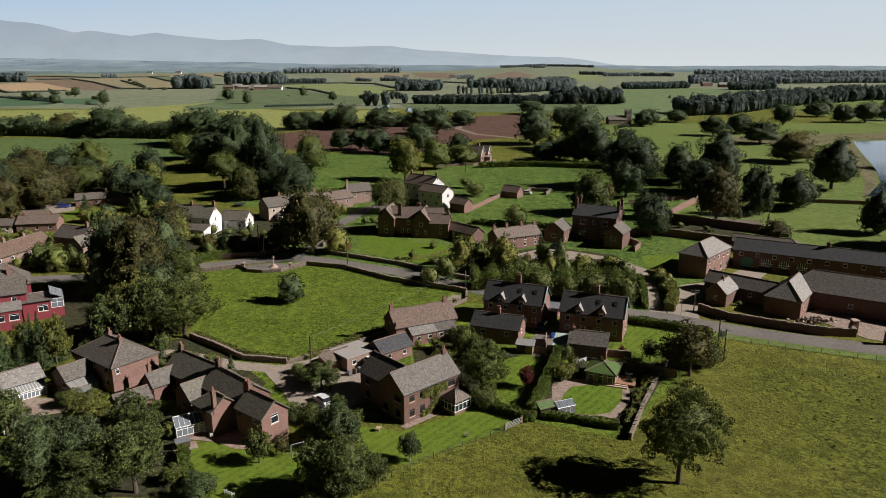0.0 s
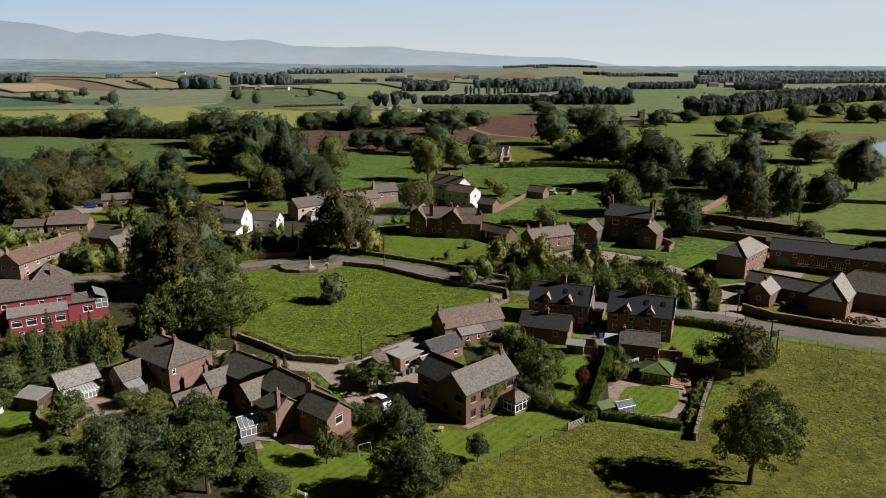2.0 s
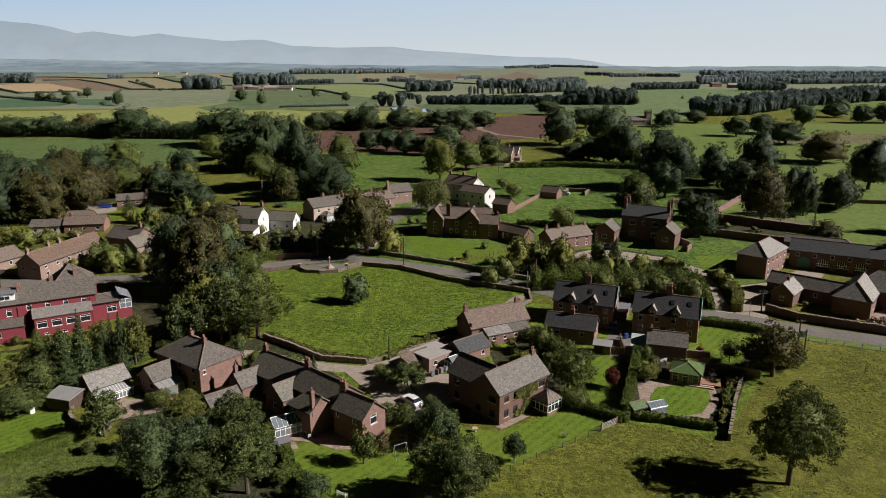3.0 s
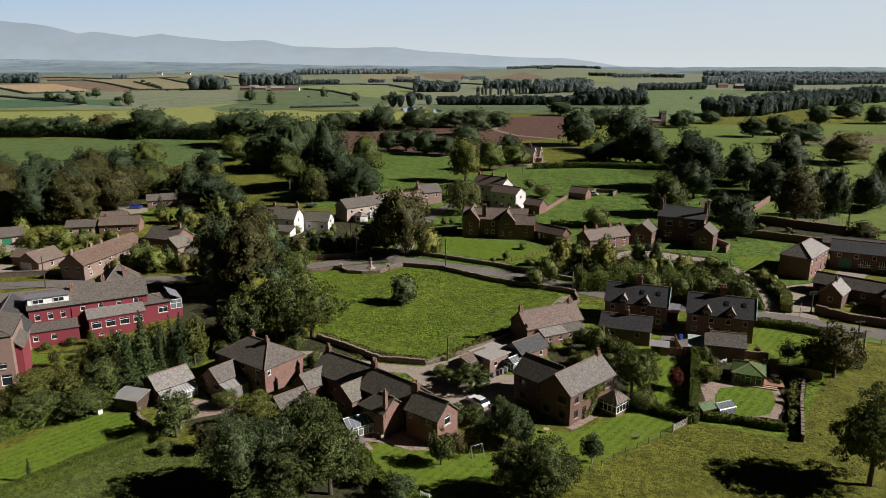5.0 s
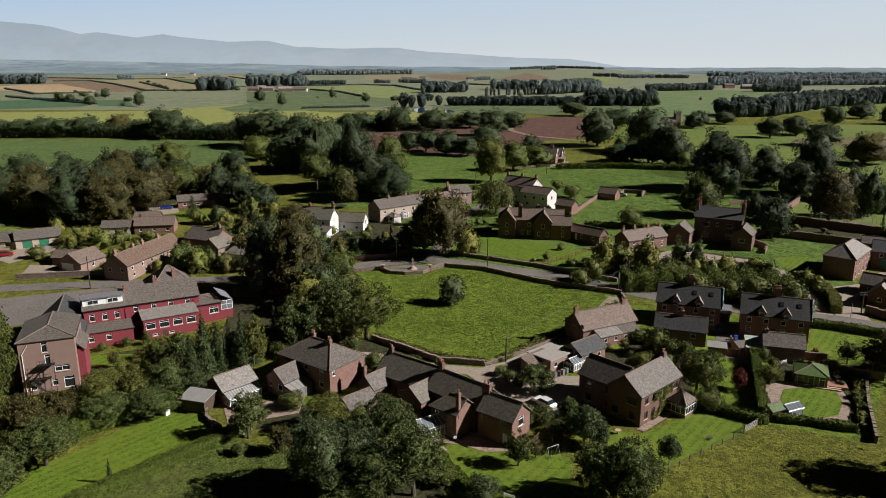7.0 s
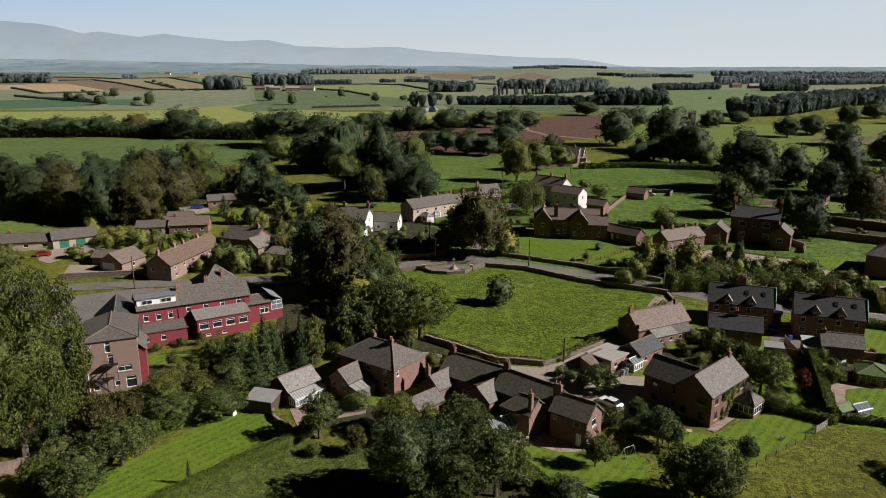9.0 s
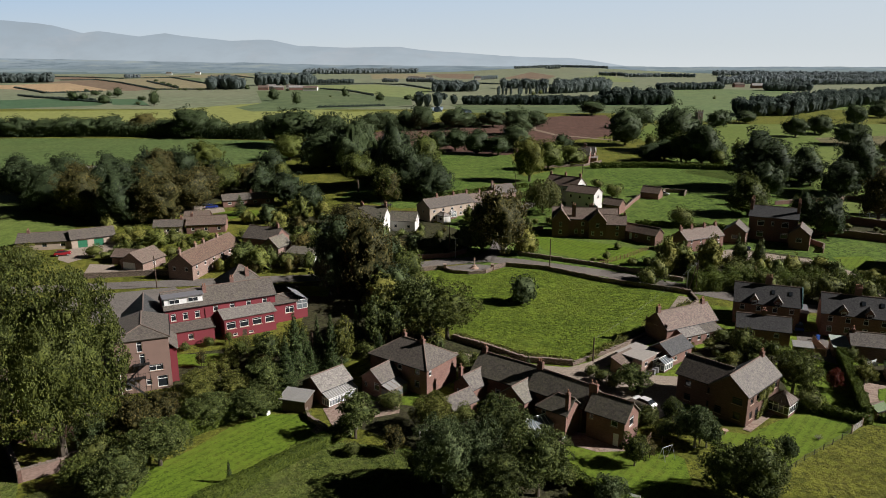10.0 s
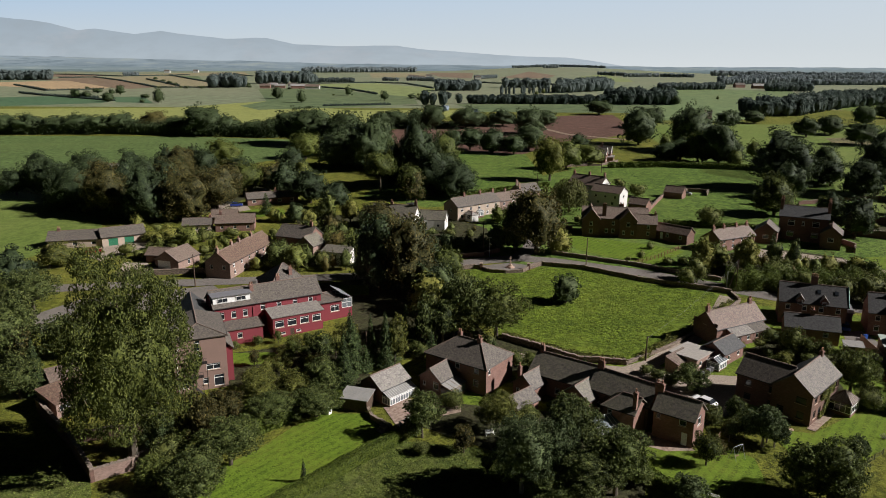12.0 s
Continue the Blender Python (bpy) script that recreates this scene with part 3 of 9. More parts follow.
patch("forecourt", "pale gravel forecourt between the estate cottage and manor", [(20.5, 197), (29.8, 203.4), (38.4, 200.2), (45, 196), (37.4, 192.5), (25, 192)], GRAVEL, 0.075, "driveway")
patch("stable_yard", "worn concrete entrance to the stable yard", [(50, 149.5), (60.2, 170.7), (68.1, 172.9), (72, 176), (80, 183), (86, 180), (79, 171), (70, 170), (63.5, 164), (58.2, 153), (56.5, 146)], GRAVEL, 0.08, "yard")
patch("yard", "pink concrete yard behind the wall", [(80.5, 150), (86.5, 154), (99, 144), (112, 137), (108, 128), (95, 133), (88, 137.3), (85, 143)], PAVING, 0.085, "yard")
patch("driveway", "pale tarmac lane between the houses", ribbon([(4, 163), (-7, 144), (-19, 131.5), (-29, 123), (-40, 125), (-52, 130), (-64, 131)], 3.4), GRAVEL, 0.08, "driveway")
patch("courtyard", "sunlit gravel courtyard", [(-34, 123), (-27, 127), (-18, 122), (-10, 121), (-8, 115), (-14, 110.5), (-21, 104.5), (-24, 106), (-28, 114)], GRAVEL, 0.095, "yard")
patch("patio", "sandstone patio behind the house", [(-40.5, 99), (-37, 103), (-31, 101), (-27, 96.2), (-31.5, 96), (-35, 98)], PAVING, 0.1, "patio")
patch("patio", "stepped sandstone patio beside the garage", [(-75, 109.5), (-71, 112.5), (-65, 112), (-62, 113), (-62, 108), (-67, 106), (-72, 102.5)], PAVING, 0.09, "patio")
patch("patio", "sandstone strip along the brick house", [(-6.9, 102.7), (-5.9, 101.9), (0.6, 107.8), (-0.5, 109)], PAVING, 0.1, "patio")
patch("forecourt", "asphalt hotel forecourt by the road", [(-150, 160), (-122, 170), (-118, 165), (-122, 150), (-140, 140), (-160, 142)], ASPHALT, 0.07, "yard")
patch("driveway", "sandy drive in front of the green garage", [(-166, 199), (-165, 203.5), (-155.5, 209.5), (-149, 211.5), (-149.5, 207), (-155, 197), (-158.9, 190), (-163.5, 193)], GRAVEL, 0.08, "driveway")
patch("driveway", "pale drive beside the small garage house", [(-152.5, 189), (-145.5, 188.4), (-143, 184), (-133.5, 184), (-129.8, 180.6), (-149.5, 178.6)], GRAVEL, 0.08, "driveway")
patch("driveway", "gravel parking place for cars", [(-152, 262), (-138, 262), (-133, 250), (-142, 243), (-148, 250)], GRAVEL, 0.08, "driveway")
patch("driveway", "shared drive between the semi-detached houses", [(20, 141), (24.5, 142), (25, 131), (21, 126), (17, 130), (18, 136)], ASPHALT, 0.08, "driveway")
patch("lake", "calm pale lake reflecting the sky", [(168, 276), (190, 304), (208, 338), (224, 374), (242, 414), (257, 446), (420, 470), (600, 400), (600, 250), (300, 190)], WATER, 0.14, "lake")
patch("rough_ground", "brown reedy bank along the lake", [(163, 271), (182, 302), (200, 338), (216, 376), (235, 416), (252, 452), (256, 446), (241, 414), (223, 374), (207, 338), (189, 304), (167, 274)], REEDS, 0.12)
patch("rough_ground", "brownish coarse grass above the lake", [(180, 440), (190, 470), (330, 500), (330, 460), (258, 452), (222, 425)], REEDS, 0.08)
patch("rough_ground", "rough long grass and weeds below the hedges", [(-72, 99), (-60, 97), (-52, 92), (-48, 86), (-58, 72), (-90, 66), (-110, 74), (-93, 81), (-84, 86)], ROUGH, 0.05)
patch("rough_ground", "rough grass beside the yard", [(-150, 100), (-116, 92), (-112, 84), (-112, 66), (-150, 66)], ROUGH, 0.05)
for name, label, pts in (
    ("garden_bed", "dark planted garden soil under shrubs", [(-64, 130), (-50, 122), (-50, 112), (-34, 110), (-32, 118), (-44, 131), (-54, 138)]),
    ("garden_bed", "shaded garden ground under trees", [(-68, 112), (-46, 108), (-41, 101), (-36, 92), (-38, 84), (-52, 84), (-56, 95), (-68, 103)]),
    ("garden_bed", "shrubby slope below the hotel", [(-112, 129), (-88, 136), (-84, 130), (-76, 118), (-78, 110), (-90, 108), (-100, 115), (-110, 122)]),
    ("garden_bed", "shady ground under the tall trees", [(-100, 170), (-72, 180), (-66, 178), (-60, 155), (-56, 140), (-66, 132), (-84, 128), (-86, 150)]),
    ("garden_bed", "planted beds between the gardens", [(-6, 131), (4, 138), (8, 134), (18, 127), (9.2, 127), (6, 114), (2, 114), (-5, 122)]),
    ("garden_bed", "planted border round the oval lawn", [(20, 126), (36, 126), (43, 126), (40, 119), (33, 107), (29, 102), (16.4, 105.8), (17, 112)]),
    ("garden_bed", "leafy ground behind the semi-detached houses", [(6, 172), (30, 172), (50, 176), (48, 156), (30, 157), (14, 165)]),
    ("garden_bed", "wooded ground beside the cottages", [(-115, 240), (-70, 250), (-50, 226), (-48, 201), (-66, 194), (-90, 186), (-112, 184), (-108, 215)]),
    ("garden_bed", "woodland floor under brown beeches", [(-210, 262), (-150, 236), (-142, 262), (-130, 300), (-190, 330), (-230, 300)]),
    ("garden_bed", "shrubby ground in front of the manor", [(4, 184), (12, 196), (26, 203), (36, 203), (50, 196), (51, 178), (30, 172), (7, 176)]),
    ("garden_bed", "walled kitchen garden soil", [(62, 220), (75, 234), (92, 226), (100, 215), (88, 209), (72, 217)]),
):
    patch(name, label, pts, BED, 0.055)

# ---- houses ----
FRAMES = {}


def uv_faces(bm):
    """Metres along and up each face as its UV."""
    layer = bm.loops.layers.uv.verify()
    bm.normal_update()
    for f in bm.faces:
        n = f.normal
        if abs(n.z) > 0.98:
            u, v = Vector((1, 0, 0)), Vector((0, 1, 0))
        else:
            u = Vector((0, 0, 1)).cross(n).normalized()
            v = n.cross(u)
        for loop in f.loops:
            loop[layer].uv = (loop.vert.co.dot(u), loop.vert.co.dot(v))


def lattice(bm, us, zs, front, deep, backed=False):
    """A plate of crossing bars: every second strip is a bar, the cells between them are sunk."""
    for i, (a, b) in enumerate(zip(us, us[1:])):
        for j, (c, d) in enumerate(zip(zs, zs[1:])):
            if i % 2 and j % 2:
                for p, q in (((a, c), (b, c)), ((b, c), (b, d)), ((b, d), (a, d)), ((a, d), (a, c))):
                    quad(bm, (p[0], front, p[1]), (q[0], front, q[1]), (q[0], deep, q[1]), (p[0], deep, p[1]))
                if backed:
                    quad(bm, (a, deep, c), (b, deep, c), (b, deep, d), (a, deep, d))
            else:
                quad(bm, (a, front, c), (b, front, c), (b, front, d), (a, front, d))
    for p, q in (((us[0], zs[0]), (us[-1], zs[0])), ((us[-1], zs[0]), (us[-1], zs[-1])), ((us[-1], zs[-1]), (us[0], zs[-1])), ((us[0], zs[-1]), (us[0], zs[0]))):
        quad(bm, (q[0], front, q[1]), (p[0], front, p[1]), (p[0], deep, p[1]), (q[0], deep, q[1]))
    bmesh.ops.remove_doubles(bm, verts=bm.verts, dist=0.0005)


def strips(a, b, n, bar, edge):
    """Cuts for n cells between a and b with bars between and edges outside."""
    out = [a, a + edge]
    for k in range(1, n):
        m = a + (b - a) * k / n
        out += [m - bar / 2, m + bar / 2]
    return out + [b - edge, b]


def window_meshes(w, h, paint):
    key = (round(w, 2), round(h, 2), paint.name)
    if key not in FRAMES:
        bars = bmesh.new()
        lattice(bars, strips(-w / 2, w / 2, max(1, round(w / 1.3)), 0.07, 0.08), [0, 0.08, h * 0.70, h * 0.75, h - 0.08, h] if h > 0.9 else [0, 0.08, h - 0.08, h], 0.05, 0.12)
        pane = bmesh.new()
        box(pane, -w / 2 + 0.02, 0.125, 0.02, w / 2 - 0.02, 0.14, h - 0.02)
        sill = bmesh.new()
        box(sill, -w / 2 - 0.1, -0.1, -0.12, w / 2 + 0.1, 0.1, -0.004)
        FRAMES[key] = (to_mesh("window", bars, paint), to_mesh("pane", pane, GLASS), to_mesh("sill", sill, STONE_TRIM))
    return FRAMES[key]


def door_meshes(w, h, mat):
    key = (round(w, 2), round(h, 2), mat.name, "door")
    if key not in FRAMES:
        leaf = bmesh.new()
        lattice(leaf, strips(-w / 2, w / 2, max(2, round(w / 0.45)), 0.09, 0.09), [0, 0.1, h * 0.46, h * 0.53, h - 0.1, h], 0.06, 0.09, True)
        knob = bmesh.new()
        box(knob, w / 2 - 0.16, 0.0, h * 0.45, w / 2 - 0.1, 0.058, h * 0.51)
        FRAMES[key] = (to_mesh("door", leaf, mat), to_mesh("door_handle", knob, GALVANISED))
    return FRAMES[key]


def wall_mesh(L, W, eave, ridge, openings, roof, mat):
    """Four walls with real openings and reveals; gables rise to the ridge."""
    bm = bmesh.new()
    for face, turn, origin, run in (("f", 0, (0, -W / 2), L), ("r", 90, (L, -W / 2), W), ("b", 180, (L, W / 2), L), ("l", 270, (0, W / 2), W)):
        m = pose(origin[0], origin[1], 0, 0, 0, turn)
        holes = [(s - w / 2, s + w / 2, z, z + h) for s, z, w, h, _ in openings.get(face, ())]
        us = sorted({0.0, run, *[v for q in holes for v in q[:2]]})
        zs = sorted({-1.5, eave, *[v for q in holes for v in q[2:]]})
        for a, b in zip(us, us[1:]):
            for c, d in zip(zs, zs[1:]):
                if not any(q[0] < (a + b) / 2 < q[1] and q[2] < (c + d) / 2 < q[3] for q in holes):
                    quad(bm, m @ Vector((a, 0, c)), m @ Vector((b, 0, c)), m @ Vector((b, 0, d)), m @ Vector((a, 0, d)))
        for a, b, c, d in holes:
            t = 0.16
            for p, q in (((a, c), (b, c)), ((b, c), (b, d)), ((b, d), (a, d)), ((a, d), (a, c))):
                quad(bm, m @ Vector((p[0], 0, p[1])), m @ Vector((q[0], 0, q[1])), m @ Vector((q[0], t, q[1])), m @ Vector((p[0], t, p[1])))
        high = {"gable": face in "lr", "hipr": face == "l", "hipl": face == "r"}.get(roof, False)
        if high:
            bm.faces.new([bm.verts.new(m @ Vector(v)) for v in ((0, 0, eave), (run, 0, eave), (run / 2, 0, ridge))])
        if roof == "lean" and face in "lr":
            top = run if face == "r" else 0
            bm.faces.new([bm.verts.new(m @ Vector(v)) for v in ((0, 0, eave), (run, 0, eave), (top, 0, ridge))])
        if roof == "lean" and face == "b":
            quad(bm, m @ Vector((0, 0, eave)), m @ Vector((run, 0, eave)), m @ Vector((run, 0, ridge)), m @ Vector((0, 0, ridge)))
    bmesh.ops.remove_doubles(bm, verts=bm.verts, dist=0.0005)
    uv_faces(bm)
    return to_mesh("wall", bm, mat)


def slope(bm, a, b, c, d, course=0.34, lip=0.006):
    """One pitch of a roof in lapped courses: a to b is the eave, d to c the ridge (c may equal d)."""
    a, b, c, d = (Vector(v) for v in (a, b, c, d))
    n = (b - a).cross(((c + d) / 2 - a)).normalized()
    rows = max(3, round(((c + d) / 2 - (a + b) / 2).length / course))
    for k in range(rows):
        t0, t1 = k / rows, (k + 1) / rows
        p, q = a.lerp(d, t0), b.lerp(c, t0)
        r, s = b.lerp(c, t1), a.lerp(d, t1)
        up = n * lip
        quad(bm, p + up, q + up, r, s)
        quad(bm, p, q, q + up, p + up)
    th = n * -0.14
    quad(bm, b + th, a + th, d + th, c + th)
    quad(bm, a + th, b + th, b, a)
    if (d - a).length > 0.1:
        quad(bm, d + th, a + th, a, d)
        quad(bm, b + th, c + th, c, b)


def roof_mesh(L, W, eave, ridge, roof, mat, over=0.28):
    bm = bmesh.new()
    fall = (ridge - eave) / (W / 2)
    h, o = W / 2 + over, over
    e = eave - fall * over + 0.1
    top = ridge + 0.1
    if roof == "flat":
        box(bm, -o, -h, eave, L + o, h, eave + 0.22)
    elif roof == "lean":
        f = (ridge - eave) / W
        slope(bm, (-o, -h, eave - f * o + 0.08), (L + o, -h, eave - f * o + 0.08), (L + o, W / 2, ridge + 0.08), (-o, W / 2, ridge + 0.08))
    else:
        left = W / 2 * 0.95 if roof in ("hip", "hipl") else -o
        right = L - W / 2 * 0.95 if roof in ("hip", "hipr") else L + o
        if left > right:
            left = right = L / 2
        lip = 0.010 if mat == STONE_ROOF else 0.006
        slope(bm, (-o, -h, e), (L + o, -h, e), (right, 0, top), (left, 0, top), lip=lip)
        slope(bm, (L + o, h, e), (-o, h, e), (left, 0, top), (right, 0, top), lip=lip)
        if roof in ("hip", "hipl"):
            slope(bm, (-o, h, e), (-o, -h, e), (left, 0, top), (left, 0, top))
        if roof in ("hip", "hipr"):
            slope(bm, (L + o, -h, e), (L + o, h, e), (right, 0, top), (right, 0, top))
    bmesh.ops.remove_doubles(bm, verts=bm.verts, dist=0.001)
    uv_faces(bm)
    return to_mesh("roof", bm, mat), (0 if roof in ("flat", "lean") else left, 0 if roof in ("flat", "lean") else right, top, e, h, o)


def chimney(parent, m, x, y, base, top, w=0.75, d=0.6, pots=2, mat=None):
    bm = bmesh.new()
    box(bm, x - w / 2, y - d / 2, base, x + w / 2, y + d / 2, top - 0.3)
    box(bm, x - w / 2 - 0.07, y - d / 2 - 0.07, top - 0.3, x + w / 2 + 0.07, y + d / 2 + 0.07, top - 0.12)
    box(bm, x - w / 2 + 0.03, y - d / 2 + 0.03, top - 0.12, x + w / 2 - 0.03, y + d / 2 - 0.03, top)
    bm.transform(m)
    uv_faces(bm)
    stack = part("chimney", bm, mat or BRICK, parent)
    for k in range(pots):
        px = x + (k - (pots - 1) / 2) * w / max(pots, 1)
        bm = bmesh.new()
        rod(bm, (px, y, top), (px, y, top + 0.45), 0.13, 0.1, 8)
        rod(bm, (px, y, top + 0.45), (px, y, top + 0.52), 0.14, 0.14, 8)
        bm.transform(m)
        part("chimney_pot", bm, CLAY_POT, stack)


def block(parent, at, L, W, eave, ridge, roof="gable", wall=None, cover=None, wins=(), chimneys=(), door=None, rel=None, frames=None):
    """One body of a house. wins: rows of face, count, sill height, width, height[, from, to]; doors: face, place, width, height, paint."""
    m = rel
    openings = {}
    for face, count, z, w, h, *span in wins:
        run = L if face in "fb" else W
        a, b = span if span else (0, run)
        for k in range(count):
            openings.setdefault(face, []).append((a + (b - a) * (k + 0.5) / count, z, w, h, None))
    for face, s, w, h, paint in door or ():
        openings.setdefault(face, []).append((s, 0.08, w, h, paint))
    part("wall", wall_mesh(L, W, eave, ridge, openings, roof, wall), None, parent, m=m)
    mesh, (x0, x1, top, e, half, over) = roof_mesh(L, W, eave, ridge, roof, cover)
    top_part = part("roof", mesh, None, parent, m=m)
    if roof not in ("flat", "lean"):
        bm = bmesh.new()
        if x1 - x0 > 0.3:
            n = max(2, round((x1 - x0) / 0.45))
            for k in range(n):
                a, b = x0 + (x1 - x0) * k / n, x0 + (x1 - x0) * (k + 1) / n
                rod(bm, (a, 0, top), (b - 0.03, 0, top + 0.01), 0.13, 0.13, 6)
        for end, ex, on in ((x0, -over, roof in ("hip", "hipl")), (x1, L + over, roof in ("hip", "hipr"))):
            if on:
                for side in (-half, half):
                    rod(bm, (ex, side, e + 0.03), (end, 0, top), 0.1, 0.1, 6)
        if len(bm.verts):
            part("ridge_tiles", bm, RIDGE, top_part)
        else:
            bm.free()
        for side in (-half, half):
            bm = bmesh.new()
            rod(bm, (-over, side * 1.01, e - 0.08), (L + over, side * 1.01, e - 0.08), 0.07, 0.07, 6)
            part("gutter", bm, IRON, top_part)
    faces = {"f": pose(0, -W / 2, 0), "r": pose(L, -W / 2, 0, 0, 0, 90), "b": pose(L, W / 2, 0, 0, 0, 180), "l": pose(0, W / 2, 0, 0, 0, 270)}
    for face, rows in openings.items():
        for s, z, w, h, paint in rows:
            where = m @ faces[face] @ pose(s, 0, z)
            if paint is None:
                frame_mesh, pane_mesh, sill_mesh = window_meshes(w, h, frames or WHITE)
                ob = part("window", frame_mesh, None, parent, m=where)
                part("pane", pane_mesh, None, ob)
                part("sill", sill_mesh, None, ob)
            else:
                leaf, knob = door_meshes(w, h, paint)
                ob = part("door", leaf, None, parent, m=where)
                part("door_handle", knob, None, ob)
    for x, y, up, *rest in chimneys:
        z0 = ridge - 1.4 - abs(y) * (ridge - eave) / (W / 2)
        chimney(parent, m, x, y, z0, ridge + up, mat=wall if wall in (BRICK, BRICK_PALE, BRICK_DARK) else BRICK, pots=rest[0] if rest else 2, w=rest[1] if len(rest) > 1 else 0.8)
    return top_part


def house(name, label, bodies, category="house", group="", frames=None):
    """bodies: (x, y, heading, length, width, eave, ridge, roof, wall, cover, windows, chimneys, doors); x, y is the middle of one end."""
    x, y, a = bodies[0][:3]
    at = pose(x, y, lie(x, y), 0, 0, a)
    root = thing(name, at, label, category, group)
    made = []
    for bx, by, ba, L, W, eave, ridge, roof, wall, cover, *more in bodies:
        wins, stacks, doors = (list(more) + [(), (), ()])[:3]
        FOOTPRINTS.append((pose(bx, by, 0, 0, 0, ba).inverted(), L, W))
        rel = at.inverted() @ pose(bx, by, lie(x, y), 0, 0, ba)
        made.append((rel, block(root, None, L, W, eave, ridge, roof, wall, cover, wins, stacks, doors, rel, frames)))
    return root, made


front, bodies = house("house", "brown brick two-storey house with grey slate roof and ivy", [
    (-8.4, 105.7, 43, 12.2, 6.4, 5.4, 8.0, "gable", BRICK_DARK, SLATE, [("f", 2, 3.5, 1.1, 1.1, 0.5, 5), ("f", 1, 3.5, 1.6, 1.2, 9, 12), ("f", 2, 0.9, 1.1, 1.3, 0.5, 5), ("l", 1, 3.4, 1.7, 1.2, 3.4, 6), ("l", 2, 0.8, 1.2, 1.3)], [(11.6, 0, 0.9)], [("f", 6.2, 1.0, 2.1, WHITE)]),
    (-6.5, 109.3, 133, 8.0, 6.4, 5.2, 7.7, "gable", BRICK_DARK, SLATE, [("b", 2, 3.3, 1.1, 1.1), ("b", 2, 0.8, 1.2, 1.2), ("r", 2, 3.3, 1.1, 1.1)], []),
], frames=DARK_TIMBER)
house("house", "red brick villa with hipped grey slate roof", [
    (-65.4, 124.8, -36.6, 13.1, 8.8, 4.6, 7.3, "hip", BRICK, SLATE, [("f", 2, 3.2, 1.0, 1.2, 5, 13), ("f", 3, 0.8, 1.1, 1.3), ("r", 1, 3.2, 0.7, 1.0, 0, 2)], [(4.2, 0.4, 0.8), (8.9, -0.2, 0.8)]),
    (-67.2, 114.2, 53.4, 6.5, 4.6, 2.6, 4.4, "gable", BRICK, SLATE, [("l", 1, 0.8, 1.2, 1.4, 2.4, 4.6), ("l", 1, 1.0, 0.6, 0.8, 0, 2)], []),
])
house("garage", "stone garage with pale slate roof beside a greenhouse", [
    (-77.3, 112.7, 47, 6.6, 5.4, 2.5, 4.3, "gable", BRICK_DARK, SLATE_PALE, [("l", 1, 0.9, 0.9, 0.9)], []),
], "garage")
house("carport", "dark timber open shed with pale green sheet roof", [(-81.6, 110.6, -16, 4.6, 3.4, 2.2, 2.7, "lean", DARK_TIMBER, GREY_SHEET)], "shed")
house("outbuilding", "small brick outbuilding with slate roof", [(-54.3, 106.5, 44, 5.4, 4.0, 2.2, 3.6, "gable", BRICK, SLATE, [("r", 1, 0.9, 0.8, 0.9)], [])], "outbuilding")
house("house", "rambling sandstone house with stone-slab roofs and chimneys", [
    (-30.8, 102.6, -38.5, 6.3, 5.0, 4.6, 6.7, "gable", BRICK, STONE_ROOF, [("f", 1, 3.2, 1.1, 1.2, 3.2, 6), ("f", 1, 3.3, 0.6, 0.8, 0, 1.6), ("r", 1, 2.9, 1.5, 1.6, 0.5, 4.5)], [(-0.2, 0, 1.3, 2, 1.4)], [("f", 5.0, 0.9, 2.1, WHITE)]),
    (-38.5, 111.6, -42, 10.6, 6.4, 4.2, 6.7, "gable", BRICK_DARK, STONE_ROOF, [("f", 3, 1.0, 1.0, 1.2)], [(0.4, 0, 1.3, 3, 1.1)]),
    (-47.6, 119.0, -37, 11.2, 7.0, 3.9, 6.6, "gable", BRICK_DARK, STONE_ROOF, [("f", 3, 1.0, 1.0, 1.2)], [(0.6, 0, 1.1)]),
    (-43.3, 107.6, 48, 6.4, 5.0, 3.2, 5.1, "gable", BRICK, STONE_ROOF, [("l", 1, 1.0, 1.0, 1.2)], []),
    (-51.2, 112.7, 48, 6.5, 4.2, 2.9, 4.7, "gable", BRICK, SLATE, [("l", 2, 0.9, 0.8, 1.1)], [(1.2, 1.6, 0.9, 1, 0.6)]),
    (-38.3, 104.4, -40, 5.2, 4.6, 4.4, 6.2, "hipl", BRICK, STONE_ROOF, [("f", 1, 0.9, 0.9, 1.2, 0, 2.4), ("f", 1, 3.0, 0.8, 1.1, 0, 2.4)], [(5.0, -1.6, 1.6, 1, 0.6)]),
])
house("workshop", "flat pale-roofed outbuilding with low tiled lean-to", [
    (-19.7, 124.2, 43, 6.6, 5.4, 2.6, 2.9, "flat", BRICK_PALE, PALE_ROOF, [("f", 2, 1.0, 1.0, 0.9)], []),
    (-22.4, 122.6, 43, 6.2, 2.6, 2.0, 2.9, "lean", TIMBER, TILE_BROWN),
], "outbuilding")
house("garage", "brick garage with plain slate roof", [(-13.2, 126.9, 40, 7.2, 5.0, 2.5, 4.1, "gable", BRICK, SLATE_BLUE, [("f", 2, 0.9, 0.9, 0.9)], [])], "garage")
